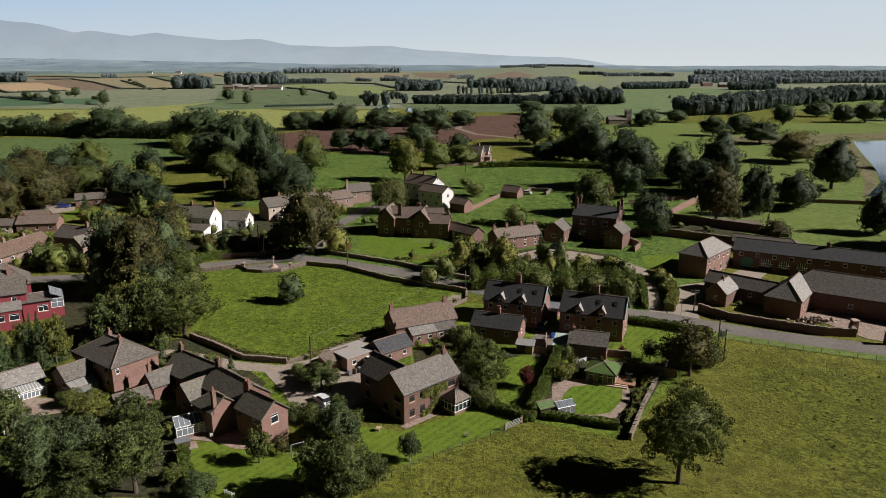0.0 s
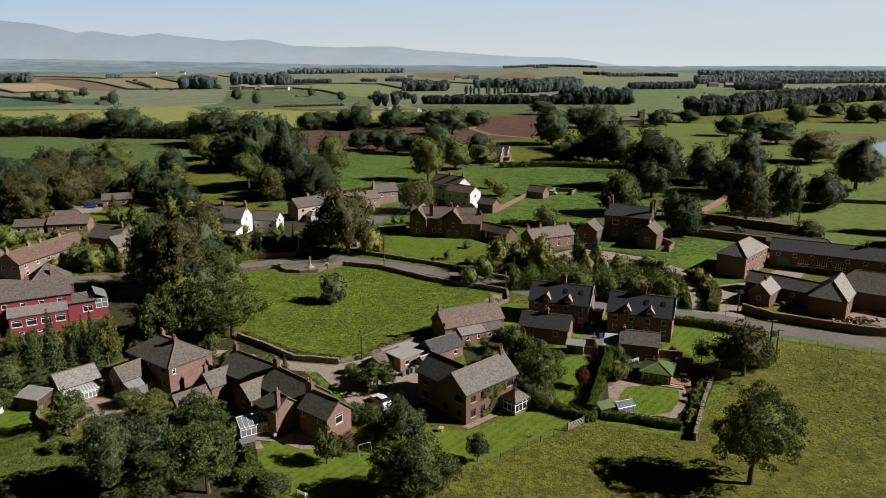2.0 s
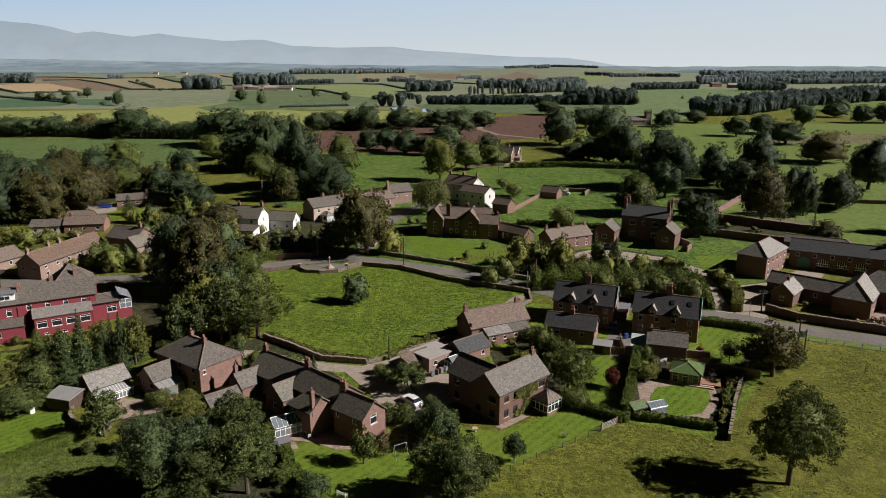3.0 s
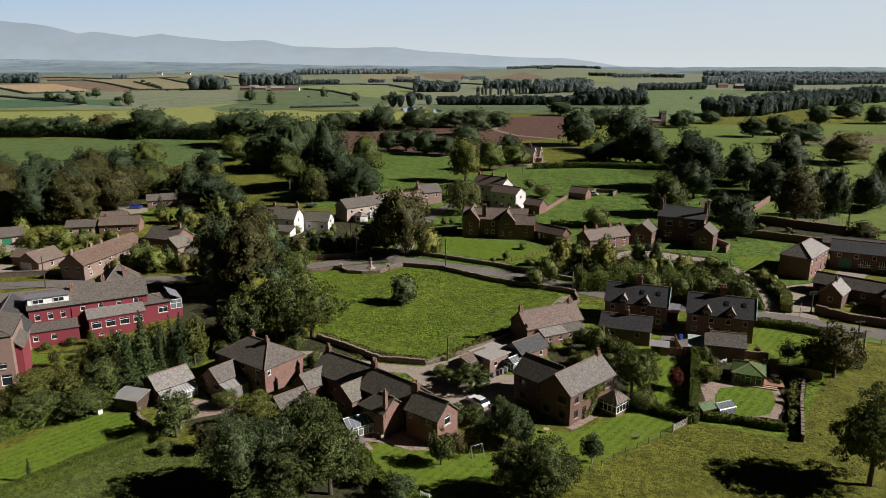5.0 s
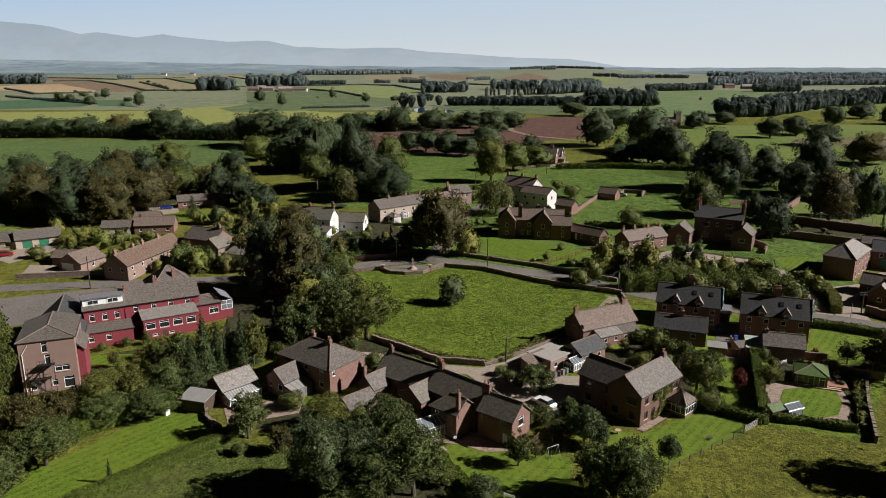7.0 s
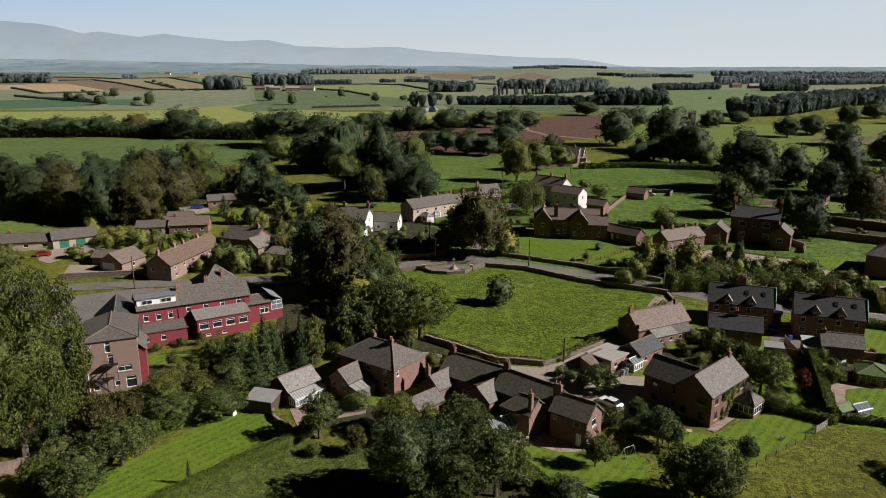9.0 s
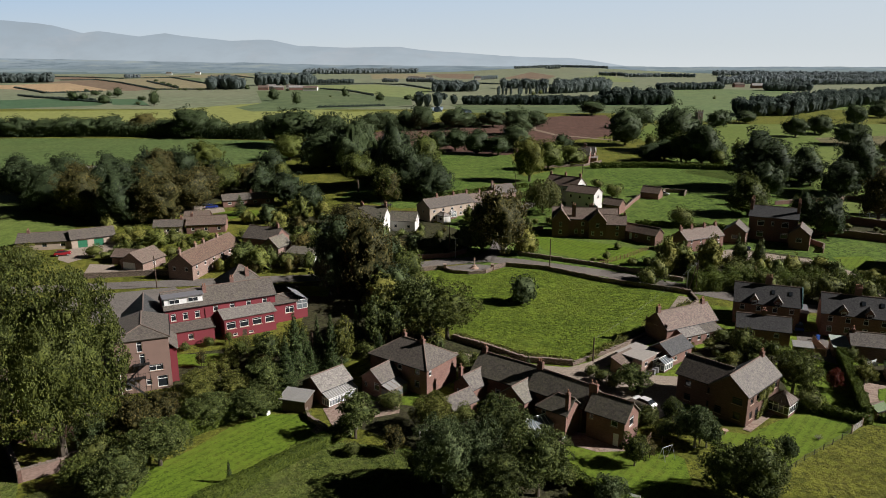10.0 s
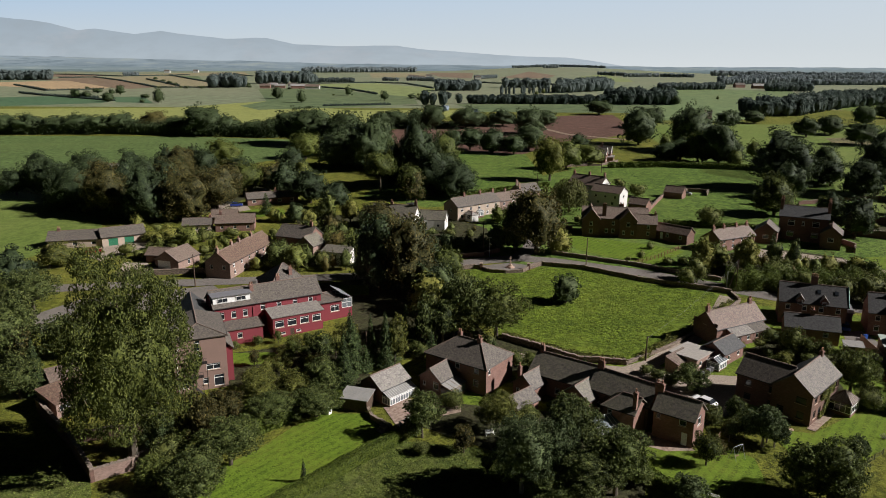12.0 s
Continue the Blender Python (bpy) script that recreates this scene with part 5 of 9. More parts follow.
for x, y in ((-135, 1674), (-95, 1718), (-110, 1600), (-124, 1640), (16, 1638), (-844, 2078), (-766, 2088)):
    house("cottage", "tiny white house far across the plain", [(x, y, 4, 15, 8, 5.0, 8.0, "gable", WHITE_WALL, SLATE)], "cottage", "far houses")
house("shed", "small timber shed with double doors beside the garden", [(14.9, 131.7, -18, 3.2, 2.2, 1.8, 2.2, "lean", TIMBER, GREY_SHEET, [], [], [("f", 1.0, 1.6, 1.6, DARK_TIMBER)])], "shed")
house("garage", "low flat-roofed garage in the gap between the houses", [(22.8, 149.9, -21.5, 3.2, 5.4, 2.2, 2.5, "lean", BRICK, LEAD)], "garage")

# ---- trees, hedges and woods ----
def leaf_mesh(name, centres, normals, size, mat, rng, stretch=1.0, spread=0.75, droop=0.0, core=None, rounded=True):
    """Many small four-cornered leaf clumps, each turned its own way, over an inner mass of leaf."""
    n = len(centres)
    d = normals + rng.normal(0, spread, (n, 3))
    d /= np.linalg.norm(d, axis=1)[:, None] + 1e-9
    r = rng.normal(0, 1, (n, 3)) + np.array([0, 0, -droop])
    u = r - d * np.sum(r * d, axis=1)[:, None]
    u /= np.linalg.norm(u, axis=1)[:, None] + 1e-9
    v = np.cross(d, u)
    s = size * rng.uniform(0.6, 1.3, n)[:, None]
    a, b = u * s * stretch, v * s * 0.62
    bend = d * s * 0.22
    pts = np.stack([centres - a - bend, centres + b, centres + a - bend, centres - b], axis=1).reshape(-1, 3)
    loops, starts, smooth = np.arange(4 * n), np.arange(0, 4 * n, 4), np.zeros(n, bool)
    if core is not None:
        verts, tris = core
        loops = np.concatenate([loops, (tris + 4 * n).ravel()])
        starts = np.concatenate([starts, 4 * n + 3 * np.arange(len(tris))])
        smooth = np.concatenate([smooth, np.full(len(tris), rounded)])
        pts = np.concatenate([pts, verts])
    me = bpy.data.meshes.new(name)
    me.vertices.add(len(pts))
    me.vertices.foreach_set("co", pts.astype(np.float32).ravel())
    me.loops.add(len(loops))
    me.loops.foreach_set("vertex_index", loops.astype(np.int32))
    me.polygons.add(len(starts))
    me.polygons.foreach_set("loop_start", starts.astype(np.int32))
    me.polygons.foreach_set("use_smooth", smooth)
    me.update(calc_edges=True)
    me.validate()
    me.materials.append(mat)
    return me


GLOBES = {}


def globe(level):
    if level in GLOBES:
        return GLOBES[level]
    bm = bmesh.new()
    bmesh.ops.create_icosphere(bm, subdivisions=level, radius=1.0)
    bm.verts.ensure_lookup_table()
    out = np.array([v.co for v in bm.verts]), np.array([[v.index for v in f.verts] for f in bm.faces])
    bm.free()
    GLOBES[level] = out
    return out


def lumpy_core(blobs, centre, level, rng, share=0.80):
    """The closed inner mass of a crown: follows the outline of its heap of boughs."""
    d, tris = globe(level)
    reach = np.zeros(len(d))
    for b in blobs:
        rad = np.array([b[3], b[3], b[4]])
        o, q = (np.array(centre) - np.array(b[:3])) / rad, d / rad
        A, B, C = np.sum(q * q, axis=1), q @ o, o @ o - 1
        disc = B * B - A * C
        reach = np.maximum(reach, np.where(disc > 0, (np.sqrt(np.maximum(disc, 0)) - B) / A, 0))
    reach *= share * rng.uniform(0.90, 1.06, len(d))
    return np.array(centre) + d * reach[:, None], tris


def sprays_of(boughs, rng, each, share, least=0.72, most=1.02, rise=0.55):
    """Smaller clumps of leaf set over the outside of every bough, with gaps between them."""
    out = []
    for b in boughs:
        for _ in range(each):
            d = rng.normal(0, 1, 3)
            d[2] = abs(d[2]) - rise
            d /= np.linalg.norm(d) + 1e-9
            r = share * rng.uniform(0.65, 1.35)
            far = rng.uniform(least, most)
            out.append((b[0] + d[0] * b[3] * far, b[1] + d[1] * b[3] * far, b[2] + d[2] * b[4] * far, b[3] * r, b[4] * r * 0.8))
    return out


def scattered(blobs, count, rng, keep=0.72, reach=1.17, within=None):
    """Points and outward directions over a heap of ellipsoids, the hidden ones left out."""
    area = np.array([b[3] * b[3] for b in blobs])
    pick = rng.choice(len(blobs), count * 3, p=area / area.sum())
    c = np.array([b[:3] for b in blobs])[pick]
    rad = np.array([[b[3], b[3], b[4]] for b in blobs])[pick]
    d = rng.normal(0, 1, (count * 3, 3))
    d /= np.linalg.norm(d, axis=1)[:, None]
    p = c + d * rad * rng.uniform(0.80, reach, count * 3)[:, None]
    ok = np.ones(len(p), bool)
    for b in blobs if within is None else within:
        q = (p - np.array(b[:3])) / np.array([b[3], b[3], b[4]])
        ok &= np.sum(q * q, axis=1) > keep * keep
    ok &= p[:, 2] > 0.15
    return p[ok][:count], d[ok][:count]


def broadleaf(kind, rng, count, leaf, R=3.6, H=8.0, low=0.16, lumps=17, trunk_h=0.3, level=3, near=True):
    """A rounded, uneven crown: boughs set round an egg, with an inner mass, on trunk and limbs."""
    middle, tall = H * (1 + low) / 2, H * (1 - low) / 2
    lean = rng.uniform(0, math.tau)
    blobs = []
    for k in range(lumps):
        up = 1 - 1.55 * (k + 0.5) / lumps
        a = k * 2.399 + rng.uniform(-0.35, 0.35)
        flat = math.sqrt(max(0.0, 1 - up * up))
        r = R * rng.uniform(0.17, 0.34)
        out = rng.uniform(0.74, 1.18) * (1 + 0.11 * math.cos(a - lean) + 0.07 * math.cos(3 * a + lean))
        blobs.append(((R - r) * flat * math.cos(a) * out, (R - r) * flat * math.sin(a) * out, middle + (tall - r * 0.85) * up * out, r, r * rng.uniform(0.75, 1.0)))
    blobs.append((0, 0, middle, R * 0.54, tall * 0.66))
    if R > 2.5:
        clumps = sprays_of(blobs[:-1], rng, 11, 0.38) if near else sprays_of(blobs[:-1], rng, 9, 0.46, 0.45, 0.75, 0.85)
        p, d = scattered(clumps, int(count * 0.62), rng, 0.74, 1.05, blobs)
        p2, d2 = scattered(blobs, int(count * 0.38), rng, 0.80, 0.98)
        p, d = np.concatenate([p, p2]), np.concatenate([d, d2])
    else:
        p, d = scattered(blobs, count, rng, reach=1.17 if near else 1.04)
    p = p + rng.normal(0, 0.05, p.shape)
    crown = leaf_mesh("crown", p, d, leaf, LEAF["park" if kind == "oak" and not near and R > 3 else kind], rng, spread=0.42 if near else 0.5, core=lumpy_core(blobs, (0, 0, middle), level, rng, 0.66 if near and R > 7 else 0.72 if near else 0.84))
    bm = bmesh.new()
    t = R * 0.05
    rod(bm, (0, 0, -0.4), (0.05, 0.02, H * trunk_h), t * 1.5, t, 8)
    rod(bm, (0.05, 0.02, H * trunk_h), (0.1, 0.05, H * 0.75), t, t * 0.35, 7)
    for b in blobs[-6:-1]:
        start = H * rng.uniform(trunk_h * 0.75, 0.5)
        mid = Vector((b[0] * 0.5, b[1] * 0.5, (start + b[2]) / 2 + 0.2))
        rod(bm, (0.04, 0.02, start), mid, t * 0.5, t * 0.32, 6)
        rod(bm, mid, (b[0], b[1], b[2]), t * 0.32, t * 0.12, 5)
    return to_mesh("trunk", bm, PALE_BARK if kind in ("silver", "willow") else BARK), crown


def needle_tree(kind, rng, count, leaf, R=2.2, H=9.0):
    z = H * (1 - np.sqrt(rng.uniform(0, 1, count))) * 0.96 + 0.25
    tier = 0.78 + 0.22 * np.cos(z * 5.2)
    rad = R * (1 - z / H) ** 0.85 * tier * rng.uniform(0.55, 1.05, count)
    a = rng.uniform(0, math.tau, count)
    rad = rad * (0.85 + 0.15 * np.cos(a * 5 + z * 3))
    p = np.stack([rad * np.cos(a), rad * np.sin(a), z], axis=1)
    d = np.stack([np.cos(a), np.sin(a), np.full(count, 0.5)], axis=1)
    crown = leaf_mesh("crown", p, d, leaf, LEAF[kind], rng, 1.2, 0.5, 1.0)
    bm = bmesh.new()
    rod(bm, (0, 0, -0.4), (0, 0, H * 0.95), 0.2, 0.03, 7)
    return to_mesh("trunk", bm, BARK), crown


def shrub(kind, rng, count, leaf, R=2.2, H=3.2):
    blobs = [(R * 0.52 * math.cos(k * 2.4) * rng.uniform(0.5, 1.1), R * 0.52 * math.sin(k * 2.4) * rng.uniform(0.5, 1.1), H * rng.uniform(0.3, 0.66), R * rng.uniform(0.35, 0.5), H * rng.uniform(0.25, 0.36)) for k in range(8)]
    p, d = scattered(blobs, count, rng)
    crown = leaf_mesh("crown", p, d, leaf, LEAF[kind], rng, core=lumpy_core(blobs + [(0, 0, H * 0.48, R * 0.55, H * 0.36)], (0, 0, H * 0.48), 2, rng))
    bm = bmesh.new()
    for b in blobs[:5]:
        rod(bm, (0, 0, -0.2), (b[0], b[1], b[2]), 0.08, 0.03, 5)
    return to_mesh("trunk", bm, BARK), crown


def weeping(kind, rng, count, leaf, R=4.0, H=7.0):
    a, u = rng.uniform(0, math.tau, count), rng.uniform(0, 1, count)
    top = np.sqrt(rng.uniform(0, 1, count))
    rad = R * (0.25 + 0.75 * top) * rng.uniform(0.8, 1.05, count) * (0.86 + 0.14 * np.cos(a * 6))
    zmax = H * (1 - 0.45 * (rad / R) ** 2)
    z = zmax * (0.15 + 0.85 * u ** 0.7)
    p = np.stack([rad * np.cos(a), rad * np.sin(a), z], axis=1)
    d = np.stack([np.cos(a), np.sin(a), 0.9 * u], axis=1)
    crown = leaf_mesh("crown", p, d, leaf, LEAF[kind], rng, 1.7, 0.4, 3.0)
    bm = bmesh.new()
    rod(bm, (0, 0, -0.4), (0.1, 0, H * 0.6), 0.4, 0.2, 8)
    return to_mesh("trunk", bm, BARK), crown


TREE_WORDS = {
    "oak": ("oak_tree", "dark green broadleaf tree in full leaf"),
    "ash": ("ash_tree", "mid-green broadleaf tree with an open crown"),
    "lime": ("lime_tree", "yellow-green broadleaf tree lit by the sun"),
    "autumn": ("beech_tree", "tree turning brown and russet in autumn"),
    "silver": ("willow_tree", "grey-green tree with pale leaves and bark"),
    "conifer": ("conifer_tree", "dark pointed garden conifer"),
    "maple": ("maple_tree", "small tree with deep red leaves"),
    "willow": ("weeping_willow", "weeping willow with trailing yellow-green branches"),
    "bush": ("shrub", "dense rounded green garden shrub"),
}
SPREAD = {"conifer": 4.1, "bush": 1.45, "willow": 1.75}
CLASSES = (1.2, 2.0, 3.0, 4.2, 5.8, 7.8, 10.5)
MODELS = {}
tree_count = 0


def model(kind, band, size, variant, bole=None):
    """One of a few built shapes for each kind, size and distance; trees alike share it."""
    key = (kind, band, size, variant, bole)
    if key not in MODELS:
        rng = np.random.default_rng(sum(map(ord, kind)) * 31 + band * 7 + variant + size * 101)
        R = CLASSES[size]
        H = R * SPREAD.get(kind, 2.2)
        leaf, dense = ((0.17, 440) if R > 9 else (0.145, 480), (0.27, 72), (0.36, 34), (0.20, 175))[band]
        leaf = min(leaf, R * 0.075)
        count = int(max(500, dense * R * R, 800 if band in (0, 3) else 450))
        if kind == "conifer":
            MODELS[key] = (*needle_tree(kind, rng, int(count * 1.6), leaf * 0.9, R, H), R, H)
        elif kind == "bush":
            MODELS[key] = (*shrub(kind, rng, int(count * 0.75), leaf * 0.9, R, H), R, H)
        elif kind == "willow":
            MODELS[key] = (*weeping(kind, rng, count, leaf, R, H), R, H)
        else:
            low = (-0.22, -0.14, -0.28)[variant % 3] if band == 2 else (-0.20, -0.12, -0.26)[variant % 3] if band == 1 else (0.03, 0.12, -0.03)[variant % 3]
            low = low if bole is None else bole
            MODELS[key] = (*broadleaf(kind, rng, count, leaf, R, H, low, (20, 17, 25)[variant % 3] + 4 * size, level=2 if size < 2 or (band == 2 and size < 5) else 3, near=band in (0, 3)), R, H)
    return MODELS[key]


def tree(kind, x, y, height, radius, extra="", shape=None, bole=None):
    global tree_count
    band = 0 if y < 118 else 3 if y < 150 else 1 if y < 330 else 2
    radius *= 1.06 if band == 2 else 1.0
    size = min(range(len(CLASSES)), key=lambda k: abs(math.log(CLASSES[k] / radius)))
    variants = 3 if kind in ("oak", "ash", "lime", "autumn", "bush") and size < 5 else 2
    trunk, crown, R, H = model(kind, band, size, (tree_count if shape is None else shape) % variants, bole)
    name, words = TREE_WORDS[kind]
    m = pose(x, y, lie(x, y), 0, 0, (tree_count * 137.5) % 360) @ Matrix.Diagonal((radius / R, radius / R, height / H, 1))
    root = thing(name, m, extra or words, "shrub" if kind == "bush" else "tree", "village trees")
    part("trunk", trunk, None, root)
    part("crown", crown, None, root)
    tree_count += 1
    return root


def along(pts, step):
    out = []
    for a, b in zip(pts, pts[1:]):
        a, b = Vector(a), Vector(b)
        n = max(1, int((b - a).length / step))
        out += [tuple(a.lerp(b, k / n)) for k in range(n)]
    return out + [tuple(pts[-1])]


def hedge(label, pts, height, width, leaf=0.2, density=26, kind="hedge", name="hedge", ragged=0.07):
    """A clipped or wild hedge along a line: leaf clumps over its top and sides, dense within."""
    rng = np.random.default_rng(int(abs(pts[0][0] * 13 + pts[0][1] * 7)) + 5)
    P, D, V, F = [], [], [], []
    section = ((-0.46, -0.05), (-0.47, 0.5), (-0.40, 0.88), (0.0, 0.95), (0.40, 0.88), (0.47, 0.5), (0.46, -0.05))
    for a, b in zip(pts, pts[1:]):
        a, b = np.array(a, float), np.array(b, float)
        length = np.linalg.norm(b - a)
        d = (b - a) / length
        s = np.array([-d[1], d[0]])
        n = int(length * (2 * height + width) * density)
        t = rng.uniform(-0.02, 1.02, n)
        wave = 1 + ragged * np.sin(t * length * 1.3 + a[0]) + ragged * rng.normal(0, 0.5, n)
        k = rng.uniform(0, 2 * height + width, n)
        side = np.where(k < height, -1.0, np.where(k > height + width, 1.0, 0.0))
        across = np.where(side == 0, rng.uniform(-0.5, 0.5, n), side * 0.5) * width * wave
        up = np.where(side == 0, height * wave, rng.uniform(0.02, 1.0, n) * height * wave)
        xy = a + np.outer(t, b - a) + np.outer(across, s)
        z = np.array([lie(x, y) for x, y in xy]) + up
        P.append(np.column_stack([xy, z]))
        D.append(np.column_stack([np.outer(side, s), np.where(side == 0, 1.0, 0.25)]))
        steps = max(1, int(length / 1.2))
        first = len(V)
        for q in range(steps + 1):
            c = a + (b - a) * q / steps
            swell = 0.93 + ragged * math.sin(q * 1.2 * 1.3 + a[0]) * 0.8
            for across_k, up_k in section:
                e = c + s * across_k * width * swell
                V.append((e[0], e[1], lie(e[0], e[1]) + up_k * height * swell))
        m = len(section)
        for q in range(steps):
            for r in range(m - 1):
                w = first + q * m + r
                F += [(w, w + m, w + m + 1), (w, w + m + 1, w + 1)]
        for q in (first, first + steps * m):
            F += [(q, q + r, q + r + 1) for r in range(1, m - 1)]
    me = leaf_mesh(name, np.concatenate(P), np.concatenate(D), leaf, LEAF[kind], rng, spread=0.6, core=(np.array(V), np.array(F)))
    return tagged(new(name, me), label, "hedge", kind="stuff")


def wood(label, pts, height, rows, kind="far", shape=0, name="wood"):
    """A belt of far trees: rows of uneven crowns that close up into one canopy. shape: 0 round, 1 poplars, 2 mixed with firs."""
    rng = np.random.default_rng(int(abs(pts[0][0] * 3 + pts[0][1])) + 11)
    P, D, V, F = [], [], [], []
    remote = kind == "remote"
    ball, tris = globe(2)
    per = 30 if remote else 100
    step = height * (0.38 if shape != 1 else 0.42)
    for row in range(rows):
        for x, y in along(pts, step):
            if shape == 1 and rng.random() < 0.2:
                continue
            cx, cy = x + rng.uniform(-0.5, 0.5) * step, y + row * step * 1.3 + rng.uniform(-0.4, 0.4) * step
            fir = shape == 1 or (shape == 2 and rng.random() < 0.45)
            h = height * rng.uniform(0.74, 1.05) * (0.86 if row == 0 and rows > 1 else 1.0)
            wide = h * (rng.uniform(0.15, 0.21) if fir else rng.uniform(0.34, 0.50))
            tall = h * (0.50 if fir else rng.uniform(0.36, 0.46))
            size = np.array([wide, wide, tall])
            centre = np.array([cx, cy, lie(cx, cy) + h - tall])
            ph = rng.uniform(0, 6, 3)
            bumps = 1 + 0.10 * np.sin(ball @ np.array([7.0, 3.0, 4.0]) + ph[0]) + 0.10 * np.sin(ball @ np.array([-3.0, 8.0, 5.0]) + ph[1]) + rng.normal(0, 0.10, len(ball))
            shell = ball * bumps[:, None] * size * 0.84
            if fir:
                shell[:, :2] *= (1.12 - 0.75 * np.clip(ball[:, 2], -0.4, 1))[:, None]
            shell[:, 2] = np.where(ball[:, 2] < 0, ball[:, 2] * (h - tall + 0.3), shell[:, 2])
            F.append(tris + len(ball) * len(V))
            V.append(shell + centre)
            d = rng.normal(0, 1, (per, 3))
            d /= np.linalg.norm(d, axis=1)[:, None]
            d[:, 2] = np.where(d[:, 2] < -0.3, -d[:, 2], d[:, 2])
            P.append(d * size * rng.uniform(0.80, 1.08, per)[:, None] + centre)
            D.append(d)
    me = leaf_mesh(name, np.concatenate(P), np.concatenate(D), 1.5 if remote else 0.95, LEAF[kind], rng, spread=0.5 if remote else 0.8, core=(np.concatenate(V), np.concatenate(F)), rounded=False)
    return tagged(new(name, me), label, "woodland", kind="stuff")


def inside(x, y, pts):
    hit = False
    for (ax, ay), (bx, by) in zip(pts, pts[1:] + pts[:1]):
        if (ay > y) != (by > y) and x < (bx - ax) * (y - ay) / (by - ay) + ax:
            hit = not hit
    return hit


def free_ground(x, y, margin):
    if any(inside(x, y, pts) for pts in OPEN_GROUND):
        return False
    for m, L, W in FOOTPRINTS:
        q = m @ Vector((x, y, 0))
        if -margin < q.x < L + margin and abs(q.y) < W / 2 + margin:
            return False
    return True


def planting(pts, count, kinds, low, high, slim=0.42, margin=1.0):
    """Trees and shrubs grown up over a stretch of garden, clear of houses, lawns and roads."""
    rng = random.Random(int(abs(pts[0][0] * 17 + pts[0][1] * 5)))
    x0, x1 = min(p[0] for p in pts), max(p[0] for p in pts)
    y0, y1 = min(p[1] for p in pts), max(p[1] for p in pts)
    made = 0
    for _ in range(count * 12):
        x, y = rng.uniform(x0, x1), rng.uniform(y0, y1)
        h = rng.uniform(low, high)
        r = h * slim * rng.uniform(0.8, 1.2)
        kind = rng.choice(kinds)
        if kind == "bush":
            h *= 0.7
            r = h * 0.72
        if inside(x, y, pts) and free_ground(x, y, margin + r * 0.45):
            tree(kind, x, y, h, r)
            made += 1
            if made == count:
                return


def stone_wall(label, pts, height, thick=0.45, mat=None, cap=True, name="stone_wall"):
    """A masonry wall in stretches that step with the ground, with a coping course of stones."""
    rng = random.Random(int(abs(pts[0][0] * 10 + pts[0][1])))
    bm, top = bmesh.new(), bmesh.new()
    height *= 0.85
    for a, b in zip(pts, pts[1:]):
        a, b = Vector(a), Vector(b)
        run = (b - a).length
        ang = math.degrees(math.atan2(b.y - a.y, b.x - a.x))
        n = max(1, round(run / 1.5))
        for k in range(n):
            p = a.lerp(b, k / n)
            h = height + rng.uniform(-0.05, 0.05)
            m = pose(p.x, p.y, lie(p.x, p.y), 0, 0, ang)
            box(bm, -0.01, -thick / 2, -0.5, run / n + 0.01, thick / 2, h, m)
            if cap:
                for j in range(3):
                    w = run / n / 3
                    box(top, j * w + 0.02, -thick / 2 - 0.05, h, (j + 1) * w - 0.02, thick / 2 + 0.05, h + 0.08 + rng.uniform(0, 0.20), m)
    uv_faces(bm)
    root = tagged(new(name, to_mesh(name, bm, mat or RUBBLE)), label, "wall", kind="structure")
    if cap:
        part("coping", top, COPING, root)
    else:
        top.free()
    return root


tree("oak", -50.8, 82.5, 6.2, 4.2)
tree("oak", -46.6, 82.5, 8.2, 5.0)
tree("oak", -13.4, 84.0, 9.6, 4.3)
tree("bush", -107.4, 80.6, 3.0, 2.6)
tree("silver", -32.4, 83.0, 4.5, 2.5)
tree("oak", -98.3, 84.1, 7.4, 4.2)
tree("oak", -17.1, 84.3, 7.9, 3.5)
tree("oak", -41.9, 85.0, 10.5, 4.8)
tree("silver", -54.5, 85.6, 11.3, 5.1)
tree("oak", -9.4, 87.0, 4.6, 2.0)
tree("silver", -50.7, 86.4, 10.6, 4.0)
tree("ash", -104.5, 87.0, 5.0, 2.8)
tree("ash", 32.8, 87.2, 14.4, 5.8, "round-headed broadleaf tree alone in the pasture", 1, 0.04)
tree("ash", -37.6, 87.4, 2.6, 2.0)
tree("conifer", -84.4, 87.9, 3.9, 0.9)
tree("bush", -116.6, 81.1, 2.2, 2.2)
tree("ash", -99.0, 91.7, 5.6, 2.8)
tree("bush", -104.6, 91.8, 5.4, 3.0)
tree("ash", -26.9, 92.3, 5.4, 2.1)
tree("oak", -95.8, 92.4, 7.0, 4.5)
tree("silver", -4.8, 92.6, 4.9, 1.8)
tree("autumn", -24.1, 94.4, 2.9, 1.3)
tree("silver", -107.1, 95.5, 8.6, 2.7)
tree("autumn", -62.0, 95.6, 5.0, 1.9)
tree("oak", -46.4, 95.6, 10.0, 4.3)
tree("autumn", -101.6, 97.2, 9.0, 3.2)
tree("silver", -16.4, 97.5, 7.0, 3.3)
tree("oak", -68.3, 100.0, 7.6, 3.3)
tree("lime", -56.6, 101.7, 6.6, 3.6)
tree("bush", -21.5, 104.4, 3.8, 2.2)
tree("bush", -51.5, 104.8, 3.4, 2.6)
tree("oak", -92.8, 105.1, 4.8, 4.0)
tree("autumn", -99.5, 103.5, 7.0, 3.0)
tree("oak", -85.8, 106.6, 5.0, 4.3)
tree("lime", -95.8, 109.6, 6.4, 3.6)
tree("bush", 33.4, 108.6, 1.5, 1.1)
tree("bush", 7.0, 109.4, 4.1, 2.8)
tree("bush", -63.5, 109.8, 3.3, 2.6)
